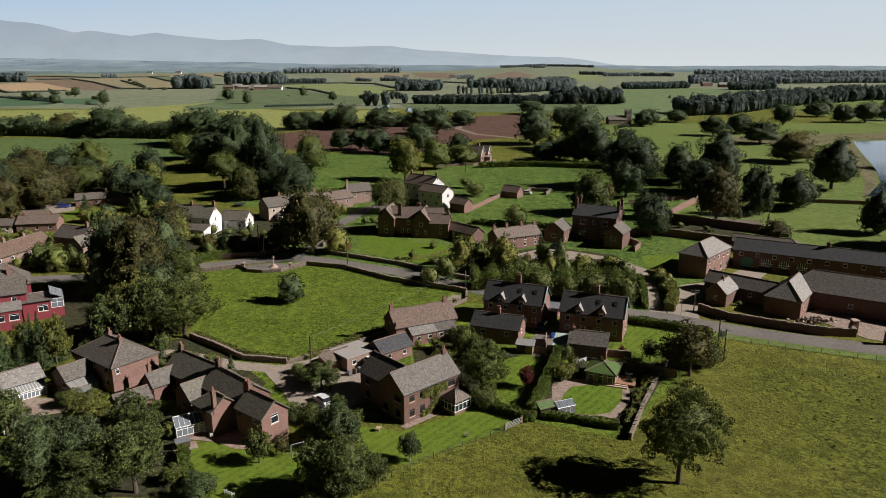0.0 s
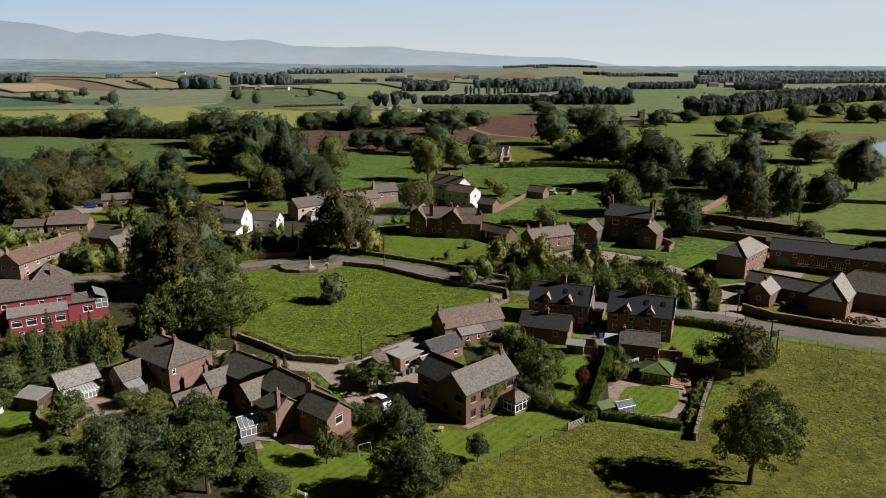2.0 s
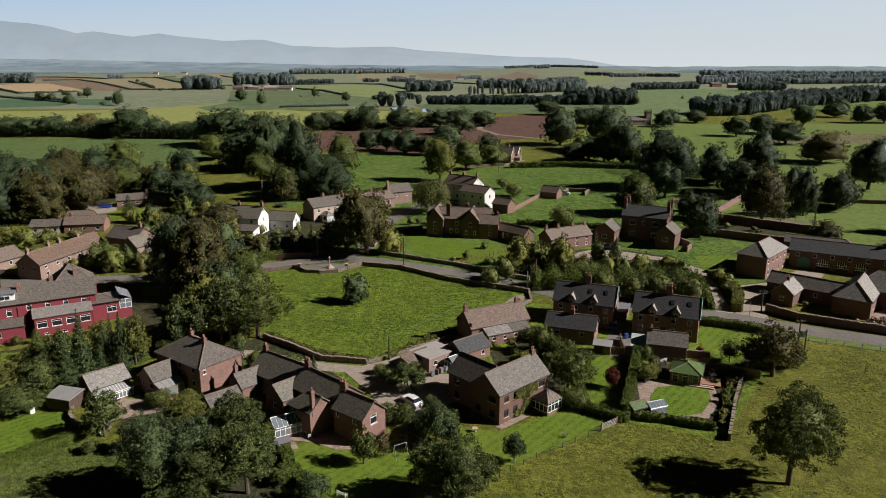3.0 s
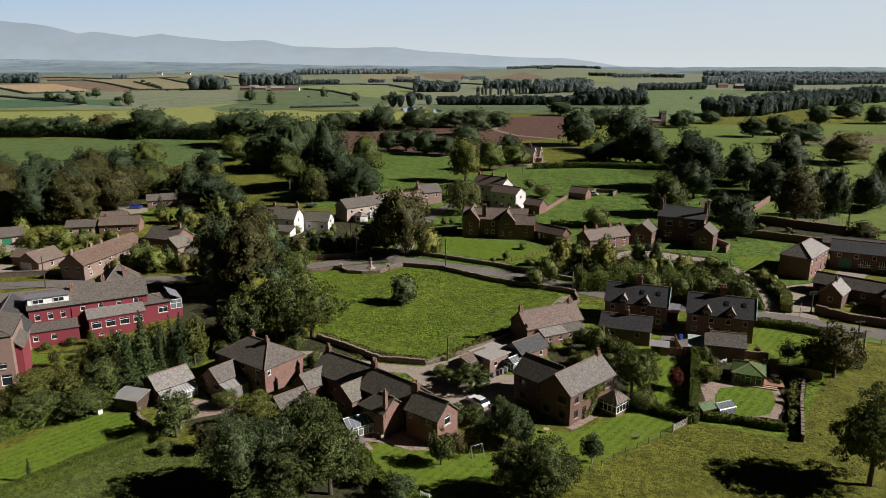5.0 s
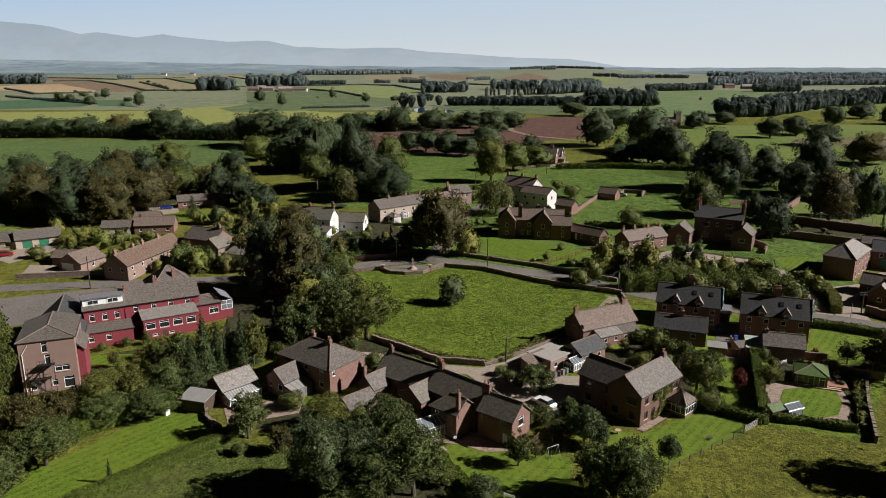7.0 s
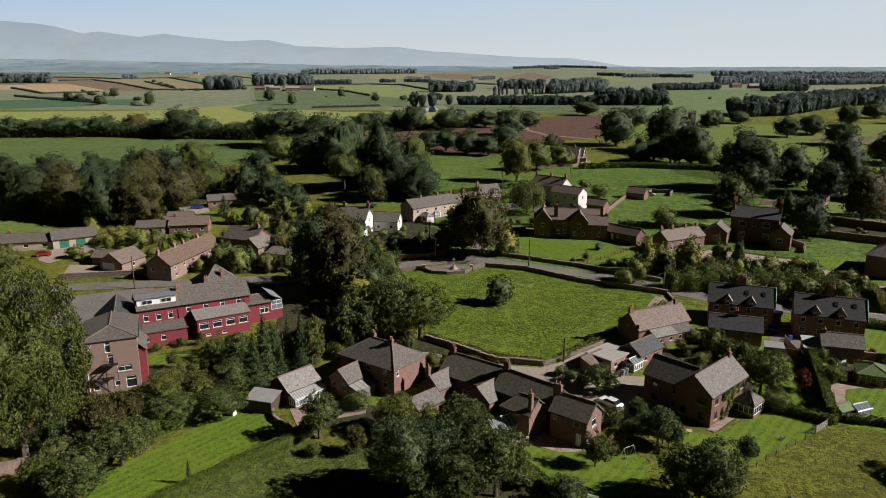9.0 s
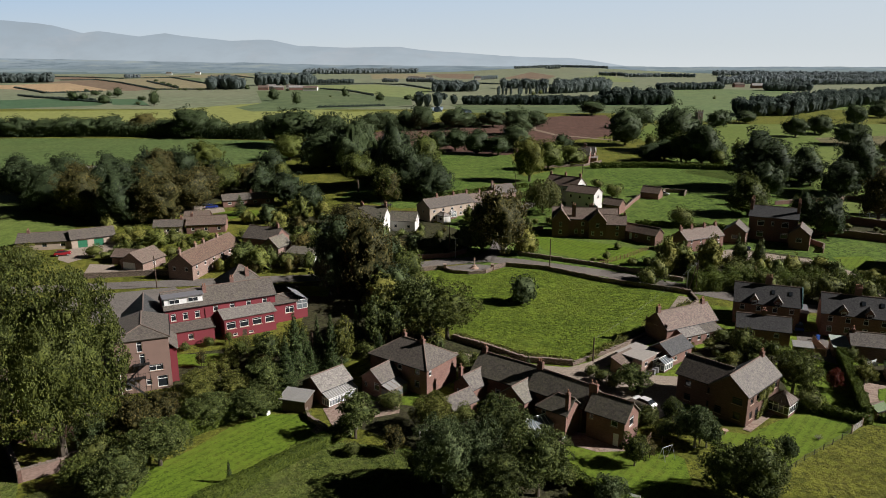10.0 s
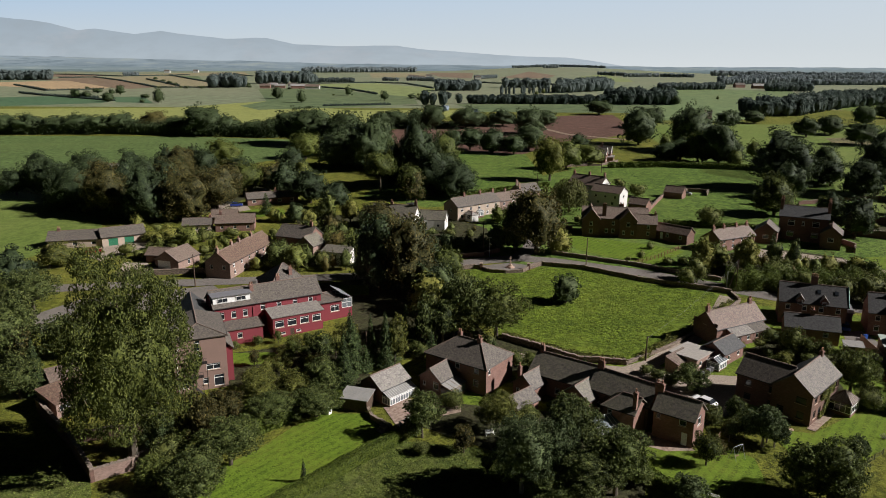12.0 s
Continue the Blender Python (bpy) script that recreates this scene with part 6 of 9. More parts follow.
tree("lime", -90.3, 112.1, 6.0, 3.4)
tree("bush", 35.6, 113.4, 1.6, 1.2)
tree("conifer", -135.0, 113.5, 11.1, 2.8)
tree("lime", -97.2, 115.1, 5.0, 2.6)
tree("oak", -85.9, 114.1, 7.4, 3.6)
tree("conifer", -20.2, 114.5, 5.1, 1.1)
tree("ash", 6.7, 114.7, 9.0, 4.4)
tree("bush", 38.0, 118.4, 1.6, 1.2)
tree("oak", -21.6, 115.7, 5.1, 3.4)
tree("conifer", -82.4, 116.2, 10.9, 3.0)
tree("maple", 14.8, 116.2, 4.2, 1.6)
tree("lime", 21.4, 118.3, 3.8, 2.1)
tree("conifer", -81.7, 120.9, 13.4, 3.3)
tree("autumn", 45.6, 120.8, 10.4, 4.9)
tree("autumn", 42.4, 123.0, 6.4, 2.8)
tree("conifer", -75.6, 123.9, 12.0, 2.7)
tree("bush", 50.1, 124.4, 5.7, 3.8)
tree("oak", -87.9, 125.1, 6.9, 2.8)
tree("lime", -74.0, 125.6, 9.6, 2.6)
tree("oak", -147.0, 125.9, 12.4, 5.7)
tree("conifer", -78.6, 126.3, 10.5, 1.9)
tree("ash", 40.0, 126.8, 4.7, 2.2)
tree("lime", 0.9, 127.0, 2.3, 1.7)
tree("bush", 23.8, 127.5, 3.5, 2.0)
tree("oak", -138.3, 127.7, 9.2, 4.4)
tree("bush", 4.0, 131.0, 6.4, 2.6)
tree("bush", -55.8, 131.3, 4.2, 2.3)
tree("oak", -68.6, 133.9, 10.5, 3.1)
tree("conifer", -72.4, 136.4, 8.3, 2.2)
tree("bush", 2.8, 136.7, 3.1, 2.4)
tree("oak", -59.1, 136.7, 13.0, 4.9)
tree("ash", -53.8, 138.1, 11.9, 6.7)
tree("lime", -67.4, 138.1, 11.8, 3.2)
tree("bush", 8.1, 139.5, 4.4, 1.8)
tree("oak", -62.6, 139.5, 13.2, 4.6)
tree("oak", -154.9, 148.8, 11.3, 6.1)
tree("bush", 41.2, 154.4, 8.2, 4.1)
tree("oak", -65.4, 155.7, 10.5, 4.4)
tree("oak", -35.9, 158.3, 7.4, 3.6, "small round tree alone in the field", 0)
tree("bush", 35.9, 158.9, 7.5, 4.7)
tree("bush", 29.1, 159.7, 7.0, 4.5)
tree("oak", -167.2, 163.3, 12.2, 5.9)
tree("bush", 23.6, 164.4, 6.0, 4.2)
tree("autumn", -84.5, 214.5, 12.0, 7.4, "broad low tree with thin brown leaves")
tree("oak", -80.0, 165.4, 21.5, 7.8)
tree("autumn", -72.5, 163.0, 20.5, 7.6)
tree("bush", -3.4, 170.7, 5.2, 3.2)
tree("bush", 19.7, 172.9, 6.7, 4.3)
tree("autumn", -69.0, 174.0, 4.2, 3.9)
tree("oak", -70.7, 174.0, 17.8, 4.4)
tree("bush", 0.9, 175.2, 6.8, 3.3)
tree("lime", 43.5, 178.4, 6.1, 3.4)
tree("lime", 36.8, 179.3, 6.2, 3.3)
tree("lime", 15.3, 180.3, 10.8, 4.2)
tree("lime", 4.7, 182.2, 10.3, 3.9)
tree("conifer", 27.2, 190.8, 9.4, 2.7)
tree("conifer", 31.8, 186.2, 9.0, 2.6)
tree("lime", -168.8, 185.5, 7.4, 5.7)
tree("ash", 10.3, 187.3, 7.2, 3.1)
tree("oak", -59.4, 199.4, 4.8, 3.4)
tree("autumn", -79.8, 197.1, 12.0, 5.6)
tree("autumn", -67.0, 198.1, 5.4, 3.0)
tree("autumn", -37.5, 198.1, 20.5, 8.8, "big round tree turning orange beside the road", 0, -0.1)
tree("lime", -31.0, 199.2, 8.7, 4.3)
tree("ash", -43.4, 200.3, 16.4, 5.0)
tree("oak", -63.6, 200.3, 5.6, 4.1)
tree("oak", -53.3, 200.3, 5.0, 3.6)
tree("maple", -28.5, 200.8, 2.6, 1.8)
tree("oak", -48.8, 201.4, 8.7, 3.7)
tree("oak", 143.9, 203.5, 18.7, 7.6)
tree("ash", -139.8, 203.7, 6.9, 4.6)
tree("lime", -152.8, 209.7, 3.5, 3.9)
tree("lime", -147.4, 210.9, 4.4, 3.7)
tree("autumn", 102.6, 212.2, 6.8, 5.4)
tree("oak", 65.0, 216.0, 14.4, 6.4)
tree("oak", 138.3, 219.0, 14.9, 5.9)
tree("oak", -134.6, 225.4, 3.8, 4.2)
tree("bush", 24.3, 229.7, 7.2, 5.1)
tree("conifer", 108.2, 229.7, 6.1, 1.1)
tree("oak", -163.7, 235.3, 18.5, 9.6)
tree("autumn", -150.6, 235.3, 18.4, 8.6)
tree("lime", -120.8, 234.1, 5.0, 2.9)
tree("oak", -114.1, 234.1, 6.6, 3.8)
tree("autumn", 92.7, 234.9, 19.8, 8.5)
tree("autumn", -179.5, 241.4, 18.7, 9.4)
tree("oak", 111.2, 243.5, 17.1, 5.2)
tree("ash", 52.9, 245.1, 14.9, 8.4)
tree("conifer", -126.2, 245.1, 7.5, 4.0)
tree("oak", -196.0, 250.4, 17.4, 9.2)
tree("oak", 114.2, 246.5, 7.7, 3.2)
tree("willow", -19.2, 248.4, 12.8, 7.7)
tree("bush", 72.6, 250.1, 6.4, 3.1)
tree("autumn", -145.4, 251.9, 17.1, 8.2)
tree("oak", 127.2, 251.9, 14.6, 6.8)
tree("oak", -148.1, 253.8, 5.6, 3.1)
tree("oak", -103.5, 250.8, 11.0, 6.0)
tree("oak", 132.1, 257.3, 12.2, 6.7)
tree("oak", -212.2, 268.9, 15.7, 8.5)
tree("oak", -113.8, 262.4, 14.0, 7.5)
tree("oak", 118.6, 267.5, 13.0, 5.2)
tree("bush", -26.0, 270.6, 4.4, 4.4)
tree("oak", 123.4, 273.5, 12.9, 5.8)
tree("autumn", -148.0, 273.7, 13.3, 8.3)
tree("oak", -125.8, 273.7, 14.2, 6.7)
tree("oak", -58.1, 273.8, 14.9, 9.5)
tree("oak", 71.7, 273.8, 14.9, 7.3)
tree("oak", 100.1, 273.8, 17.0, 8.0)
tree("oak", -230.1, 274.1, 11.1, 6.7)
tree("bush", 12.5, 275.9, 5.6, 4.3)
tree("ash", -141.2, 278.1, 13.5, 7.3)
tree("maple", -116.7, 278.1, 5.4, 2.9)
tree("oak", -68.2, 278.1, 19.3, 8.5)
tree("autumn", -170.3, 279.1, 15.0, 10.2)
tree("oak", -186.1, 279.2, 16.8, 10.8)
tree("oak", -204.1, 279.4, 17.7, 10.2)
tree("oak", -222.0, 279.5, 15.7, 9.7)
tree("ash", -89.4, 286.0, 16.5, 7.6, "light green tree standing free on the grass", 1, 0.2)
tree("oak", 111.3, 281.5, 25.3, 10.1)
tree("autumn", -134.1, 284.9, 12.5, 6.9)
tree("oak", 161.2, 290.5, 20.5, 10.8)
tree("bush", 9.7, 292.0, 4.5, 3.1)
tree("oak", -75.4, 293.2, 28.7, 10.1)
tree("oak", -63.6, 293.2, 15.8, 8.9)
tree("oak", 77.4, 293.3, 24.4, 15.5)
tree("oak", -83.6, 299.5, 19.2, 7.3)
tree("oak", 102.0, 299.5, 12.1, 6.3)
tree("silver", 102.8, 306.0, 17.2, 8.9)
tree("lime", -16.7, 310.0, 20.3, 7.8)
tree("ash", -62.8, 334.9, 17.9, 8.4)
tree("oak", -97.8, 334.9, 25.2, 10.8)
tree("ash", -167.0, 336.5, 15.8, 9.0)
tree("oak", 225.1, 339.3, 16.2, 8.2)
tree("oak", -182.8, 339.7, 11.4, 6.0)
tree("ash", -4.1, 339.8, 15.4, 7.6)
tree("oak", -113.2, 343.0, 19.1, 11.8)
tree("ash", 8.8, 356.7, 10.8, 8.6)
tree("oak", 75.7, 356.8, 23.6, 10.7)
tree("oak", 81.4, 356.8, 11.3, 8.6)
tree("autumn", 177.1, 360.4, 17.1, 11.9)
tree("ash", 67.9, 364.2, 16.1, 7.6)
tree("oak", 52.4, 368.0, 9.9, 7.4)
tree("ash", -134.9, 370.0, 14.9, 9.3)
tree("oak", -97.3, 370.0, 25.3, 9.0)
tree("oak", 61.5, 372.0, 11.5, 8.7)
tree("oak", 9.0, 376.0, 13.1, 6.7)
tree("oak", -24.5, 388.6, 11.1, 7.5)
tree("oak", -36.4, 393.0, 14.4, 8.4)
tree("oak", -58.0, 402.0, 13.2, 7.0)
tree("oak", -120.0, 406.7, 24.2, 13.1)
tree("oak", -47.7, 406.7, 13.4, 8.0)
tree("oak", -13.9, 406.7, 17.3, 10.2)
tree("oak", 77.8, 406.7, 27.0, 13.1)
tree("oak", -138.3, 421.4, 25.3, 15.3)
tree("oak", -154.6, 431.8, 21.3, 12.2)
tree("oak", 55.7, 431.8, 24.9, 11.8)
tree("oak", 193.8, 434.5, 14.7, 11.5)
tree("oak", -173.5, 466.2, 13.8, 9.4)
tree("oak", -219.1, 469.3, 20.5, 14.7)
tree("oak", -185.6, 469.3, 11.7, 11.3)
tree("oak", -205.4, 472.4, 13.7, 9.5)
tree("oak", -387.7, 475.6, 13.7, 11.5)
tree("oak", -370.7, 475.6, 13.7, 11.5)
tree("oak", -353.7, 475.6, 14.5, 11.5)
tree("oak", -336.7, 475.6, 14.1, 11.5)
tree("oak", -240.5, 475.6, 13.4, 9.6)
tree("oak", 180.3, 475.7, 14.1, 8.8)
tree("oak", -321.7, 478.8, 13.1, 11.5)
tree("oak", -306.5, 478.8, 13.8, 11.5)
tree("oak", -291.3, 478.8, 13.8, 10.6)
tree("oak", -279.6, 482.1, 14.3, 11.6)
tree("autumn", -258.2, 485.4, 15.1, 11.7)
tree("oak", -4.1, 485.4, 18.9, 11.3)
tree("oak", 203.5, 488.0, 14.8, 8.6)
tree("oak", 203.4, 495.7, 12.8, 8.4)
tree("oak", -107.6, 513.6, 14.0, 9.3)
tree("oak", -69.8, 513.6, 19.1, 9.9)
tree("oak", -97.2, 521.2, 14.6, 11.5)
tree("oak", -45.6, 521.2, 16.6, 12.6)
tree("oak", -81.1, 525.1, 13.9, 8.4)
tree("oak", 90.2, 529.0, 16.4, 12.3)
tree("oak", -35.5, 537.0, 10.9, 9.1)
tree("oak", -17.6, 537.0, 13.3, 11.2)
tree("oak", 149.7, 537.0, 12.1, 8.2)
tree("oak", 258.8, 544.6, 17.7, 9.2)
tree("oak", 14.9, 545.7, 12.7, 11.0)
tree("oak", 160.1, 550.4, 12.4, 8.0)
tree("oak", 317.0, 568.4, 16.3, 8.7)
tree("oak", 334.9, 568.4, 17.1, 10.5)
tree("oak", 185.9, 569.6, 11.5, 9.1)
tree("oak", 359.8, 583.6, 13.6, 8.0)
tree("oak", 324.4, 622.6, 14.4, 11.5)
tree("oak", 79.8, 648.9, 13.5, 13.0)
tree("ash", -109.5, 92.0, 33.0, 9.6, "very tall broadleaf tree overhanging the yard", 1, -0.10)
tree("oak", -141.0, 103.0, 11.0, 5.2)
tree("autumn", -146.0, 97.0, 10.0, 5.0)
tree("oak", -137.5, 112.5, 9.0, 3.8)
tree("ash", -104.0, 95.5, 4.5, 2.4)
tree("autumn", -101.5, 99.5, 6.0, 2.6)

# gardens and copses grown up between the houses
planting([(-112, 182), (-110, 200), (-96, 212), (-88, 200), (-84, 184), (-96, 180)], 30, ["oak", "bush", "ash", "autumn", "oak", "bush"], 4, 8, margin=0.3)
planting([(-160, 190), (-150, 214), (-132, 216), (-128, 196), (-134, 190)], 16, ["bush", "lime", "bush", "ash"], 2.5, 5, margin=0.3)
planting([(-112, 132), (-98, 137), (-88, 132), (-96, 124), (-108, 126)], 12, ["lime", "bush", "ash", "autumn"], 2, 4.5, margin=0.4)
planting([(-101, 130), (-86, 136), (-78, 118), (-80, 110), (-90, 109), (-100, 116)], 20, ["bush", "lime", "lime", "lime", "autumn"], 1.8, 3.8)
planting([(-72, 158), (-68, 178), (-58, 158), (-58, 138), (-68, 132)], 14, ["oak", "oak", "ash", "lime", "bush"], 8, 14)
planting([(-74, 190), (-72, 225), (-50, 222), (-47, 201), (-60, 196)], 9, ["oak", "bush", "autumn"], 2.5, 4.5)
planting([(-112, 186), (-112, 240), (-90, 236), (-76, 222), (-76, 192)], 26, ["oak", "lime", "ash", "bush", "autumn"], 5, 10)
planting([(-165, 190), (-165, 240), (-116, 244), (-114, 200), (-130, 182)], 18, ["bush", "bush", "ash", "lime"], 3, 6)
planting([(-130, 268), (-70, 262), (-70, 300), (-100, 340), (-140, 320)], 6, ["oak", "oak", "autumn", "ash"], 9, 15)
planting([(-210, 300), (-208, 266), (-160, 242), (-140, 280), (-150, 310)], 14, ["autumn", "oak", "oak"], 12, 17)
planting([(-96, 320), (-84, 340), (-100, 400), (-130, 440), (-150, 400)], 9, ["oak", "oak", "ash"], 13, 20)
planting([(4, 126), (22, 126), (22, 134), (8, 138), (2, 134)], 8, ["bush", "bush", "ash"], 2.5, 5)
planting([(-8, 131), (4, 139), (8, 128), (-2, 120), (-6, 122)], 8, ["bush", "bush", "lime"], 2, 3.5)
planting([(34, 127), (41, 128), (37, 118), (32.5, 108), (31, 111), (34, 118)], 9, ["bush", "bush", "lime", "autumn"], 1.2, 2.4)
planting([(7, 172), (28, 176), (48, 176), (50, 164), (30, 160), (10, 166)], 34, ["bush", "oak", "ash", "bush", "oak"], 3, 6)
planting([(-72, 102), (-46, 104), (-40, 96), (-40, 82), (-58, 84), (-70, 94)], 7, ["ash", "lime", "bush", "bush"], 2, 3.5)
planting([(-22, 90), (-15, 92), (-12, 88), (-13, 80), (-22, 80)], 4, ["oak", "bush", "ash"], 4, 6.5)
planting([(56, 226), (76, 244), (96, 272), (80, 290), (58, 262)], 2, ["oak", "oak", "autumn"], 9, 15)
planting([(34, 352), (118, 335), (110, 420), (60, 420)], 9, ["oak", "oak", "ash"], 8, 13)
planting([(-180, 104), (-144, 100), (-138, 116), (-128, 132), (-150, 140), (-180, 138)], 24, ["oak", "oak", "ash", "autumn"], 8, 13)
planting([(-200, 140), (-160, 140), (-150, 166), (-200, 158)], 14, ["oak", "lime", "ash"], 8, 12)
planting([(-60, 134), (-48, 126), (-36, 125), (-40, 117), (-52, 122)], 8, ["bush", "bush", "conifer"], 2.5, 5)
planting([(-78, 130), (-66, 132), (-68, 126), (-80, 122)], 6, ["bush", "conifer"], 3, 6)
planting([(-26, 104), (-12, 110), (-14, 96), (-22, 96)], 8, ["bush", "silver", "oak"], 3, 5)
planting([(-33, 230), (-14, 240), (-10, 230), (6, 236), (8, 226), (-14, 228)], 8, ["bush", "oak"], 3, 5)
planting([(-136, 178), (-112, 182), (-108, 210), (-118, 226), (-132, 214)], 14, ["bush", "bush", "ash", "lime"], 2.5, 5)
planting([(8, 184), (14, 192), (34, 186), (50, 182), (36, 176)], 7, ["bush", "bush", "lime", "ash"], 3, 6)
planting([(-34, 256), (-10, 290), (-20, 262), (-30, 240), (-46, 232)], 10, ["bush", "ash", "lime"], 4, 7)
planting([(56, 180), (62, 172), (58, 158), (53, 156)], 8, ["bush", "lime"], 2.5, 4)
planting([(62, 221), (76, 233), (92, 224), (86, 211)], 10, ["bush"], 1.5, 3)
planting([(66, 156), (60, 158), (62, 163), (72, 156)], 4, ["bush"], 1.5, 2.5)
planting([(-92, 126), (-84, 134), (-72, 128), (-80, 116), (-90, 118)], 8, ["conifer", "conifer", "lime"], 4.5, 7)
planting([(4, 184), (12, 190), (28, 186), (48, 182), (51, 178), (30, 174), (8, 178)], 12, ["bush", "oak", "ash", "bush", "autumn"], 2.5, 4.5)
planting([(-152, 94), (-137, 94), (-135, 106), (-152, 112)], 7, ["bush", "oak", "bush"], 3, 6)
planting([(-114, 184), (-112, 204), (-98, 206), (-92, 190), (-100, 184)], 16, ["bush", "oak", "ash", "bush"], 3, 6.5, margin=0.3)
planting([(-74, 188), (-72, 206), (-52, 206), (-48, 200), (-56, 197), (-66, 193)], 18, ["bush", "bush", "maple", "lime", "oak"], 1.8, 3.4, margin=0.3)
for kind, x, y, h, r in (("bush", -27.3, 121.9, 2.4, 1.6), ("bush", -25.8, 119.6, 2.8, 1.9), ("bush", -24.2, 117.6, 2.2, 1.6), ("conifer", -20.6, 115.8, 3.4, 0.9), ("lime", 23.6, 121.2, 2.2, 1.5), ("bush", 21.6, 119.0, 1.6, 1.3), ("lime", 24.6, 124.4, 2.6, 1.6), ("bush", 30.6, 127.4, 1.8, 1.3), ("maple", 35.4, 130.0, 1.8, 0.9), ("lime", -76.8, 106.8, 1.2, 0.8)):
    tree(kind, x, y, h, r)
for k, (x, y) in enumerate(((-80, 214), (-77.5, 211.5), (-74.5, 210.5), (-71.5, 208), (-69, 207), (-66, 205), (-63, 203.6), (-60.5, 202), (-78, 220), (-73, 218), (-68, 217.5), (-62, 215.5), (-56, 214))):
    tree(("oak", "bush", "bush", "autumn", "bush")[k % 5], x, y, 2.4 + (k * 0.37) % 1.8, 1.6 + (k * 0.29) % 1.1)
for kind, x, y, h, r in (("bush", -2.6, 188.4, 2.6, 2.0), ("bush", 1.6, 188.0, 2.8, 1.9), ("bush", -12.6, 191.4, 1.6, 1.2), ("ash", -8.6, 193.2, 3.0, 1.6), ("ash", -3.0, 203.6, 2.6, 1.4), ("lime", 7.0, 188.4, 8.6, 3.3), ("lime", 17.2, 184.6, 8.4, 3.8), ("oak", 28.0, 190.6, 6.4, 2.6), ("oak", 32.4, 188.6, 7.0, 2.2), ("oak", 38.0, 181.4, 4.6, 3.0), ("autumn", 45.0, 179.4, 5.0, 2.8)):
    tree(kind, x, y, h, r)

# hedges, belts of trees and far woods
hedge("tall clipped hedge between the gardens", [(14.6, 105.8), (18.8, 117.5), (23, 129.5)], 2.3, 1.5, 0.13, 80, ragged=0.10)
hedge("low curved hedge along the pasture", [(6.5, 111.5), (9.5, 107.5), (14, 104.6), (15.5, 107)], 1.5, 1.6)
hedge("hedge below the garden shed", [(16.5, 105.5), (22, 104.2), (28, 102)], 1.3, 1.2)
hedge("wide clipped hedge beside the lawn", [(-69, 102), (-73, 97.6), (-77.5, 93), (-82, 87.5), (-88, 81)], 1.9, 1.7, 0.12, 70, ragged=0.05)
hedge("dark hedge at the back of the lawn", [(-98, 98), (-92, 103.5), (-88, 108.5), (-82, 110)], 2.4, 2.4)
hedge("hedge round the back garden", [(-39, 95), (-37, 90), (-33, 84), (-29, 78)], 1.6, 1.6)
hedge("weedy bank along the field wall", [(-52, 139), (-44, 133), (-38, 128.6), (-30, 127)], 0.9, 1.4, kind="lime")
hedge("weedy strip along the lane wall", [(-27, 128), (-18, 136.5), (-8, 146), (3, 158)], 0.8, 1.3, kind="lime", ragged=0.3)
hedge("hedge along the drive", [(55, 178), (56.5, 168), (55, 160), (51.5, 152.5)], 2.0, 2.4, kind="lime")
hedge("hedge along the drive", [(46.5, 154), (49.5, 166), (51, 176)], 1.4, 1.4)
hedge("shrub belt behind the semi-detached houses", [(7, 169), (20, 169.5), (34, 168.5), (47, 166)], 4.2, 5.0, ragged=0.2)
hedge("hedge beside the semi-detached house", [(40, 146), (48, 143), (56, 138.5)], 1.6, 1.8)
hedge("flowering border along the garden wall", [(37.4, 118.6), (33.2, 110.4), (29.6, 103)], 0.8, 1.2, kind="lime", ragged=0.25)
hedge("dark hedge behind the terrace", [(-70, 190), (-62, 195), (-55, 197)], 2.0, 2.0)
hedge("field hedge", [(18, 345), (45, 348), (75, 342), (118, 328)], 2.4, 3.0, 0.5, 8)
hedge("field hedge", [(-60, 272), (-40, 285), (-20, 296)], 1.6, 2.0, 0.5, 8)
hedge("field hedge", [(10, 232), (25, 228), (40, 226)], 1.5, 2.0, 0.4, 8)
hedge("garden hedge by the bungalows", [(-150, 200), (-146, 206), (-140, 210)], 1.4, 1.4, 0.3, 14)
hedge("garden hedge by the road", [(-127, 181), (-121, 183)], 1.2, 1.0, 0.3, 14)
hedge("dark undergrowth along the brown wood", [(-212, 266), (-194, 250), (-176, 240), (-160, 235), (-148, 238)], 4.0, 6.0, 0.34, 9, "park", "undergrowth", 0.2)
hedge("dark undergrowth below the tree belt", [(-392, 474), (-330, 475), (-280, 480), (-225, 470), (-170, 462)], 7.0, 9.0, 0.6, 3, "park", "undergrowth", 0.2)
hedge("dark undergrowth in the wood", [(-150, 425), (-120, 400), (-100, 345), (-76, 300), (-58, 282)], 6.0, 8.0, 0.5, 5, "park", "undergrowth", 0.25)
hedge("dark undergrowth by the ploughed field", [(-108, 516), (-70, 526), (-40, 545), (10, 565)], 3.0, 5.0, 0.6, 3, "park", "undergrowth", 0.25)
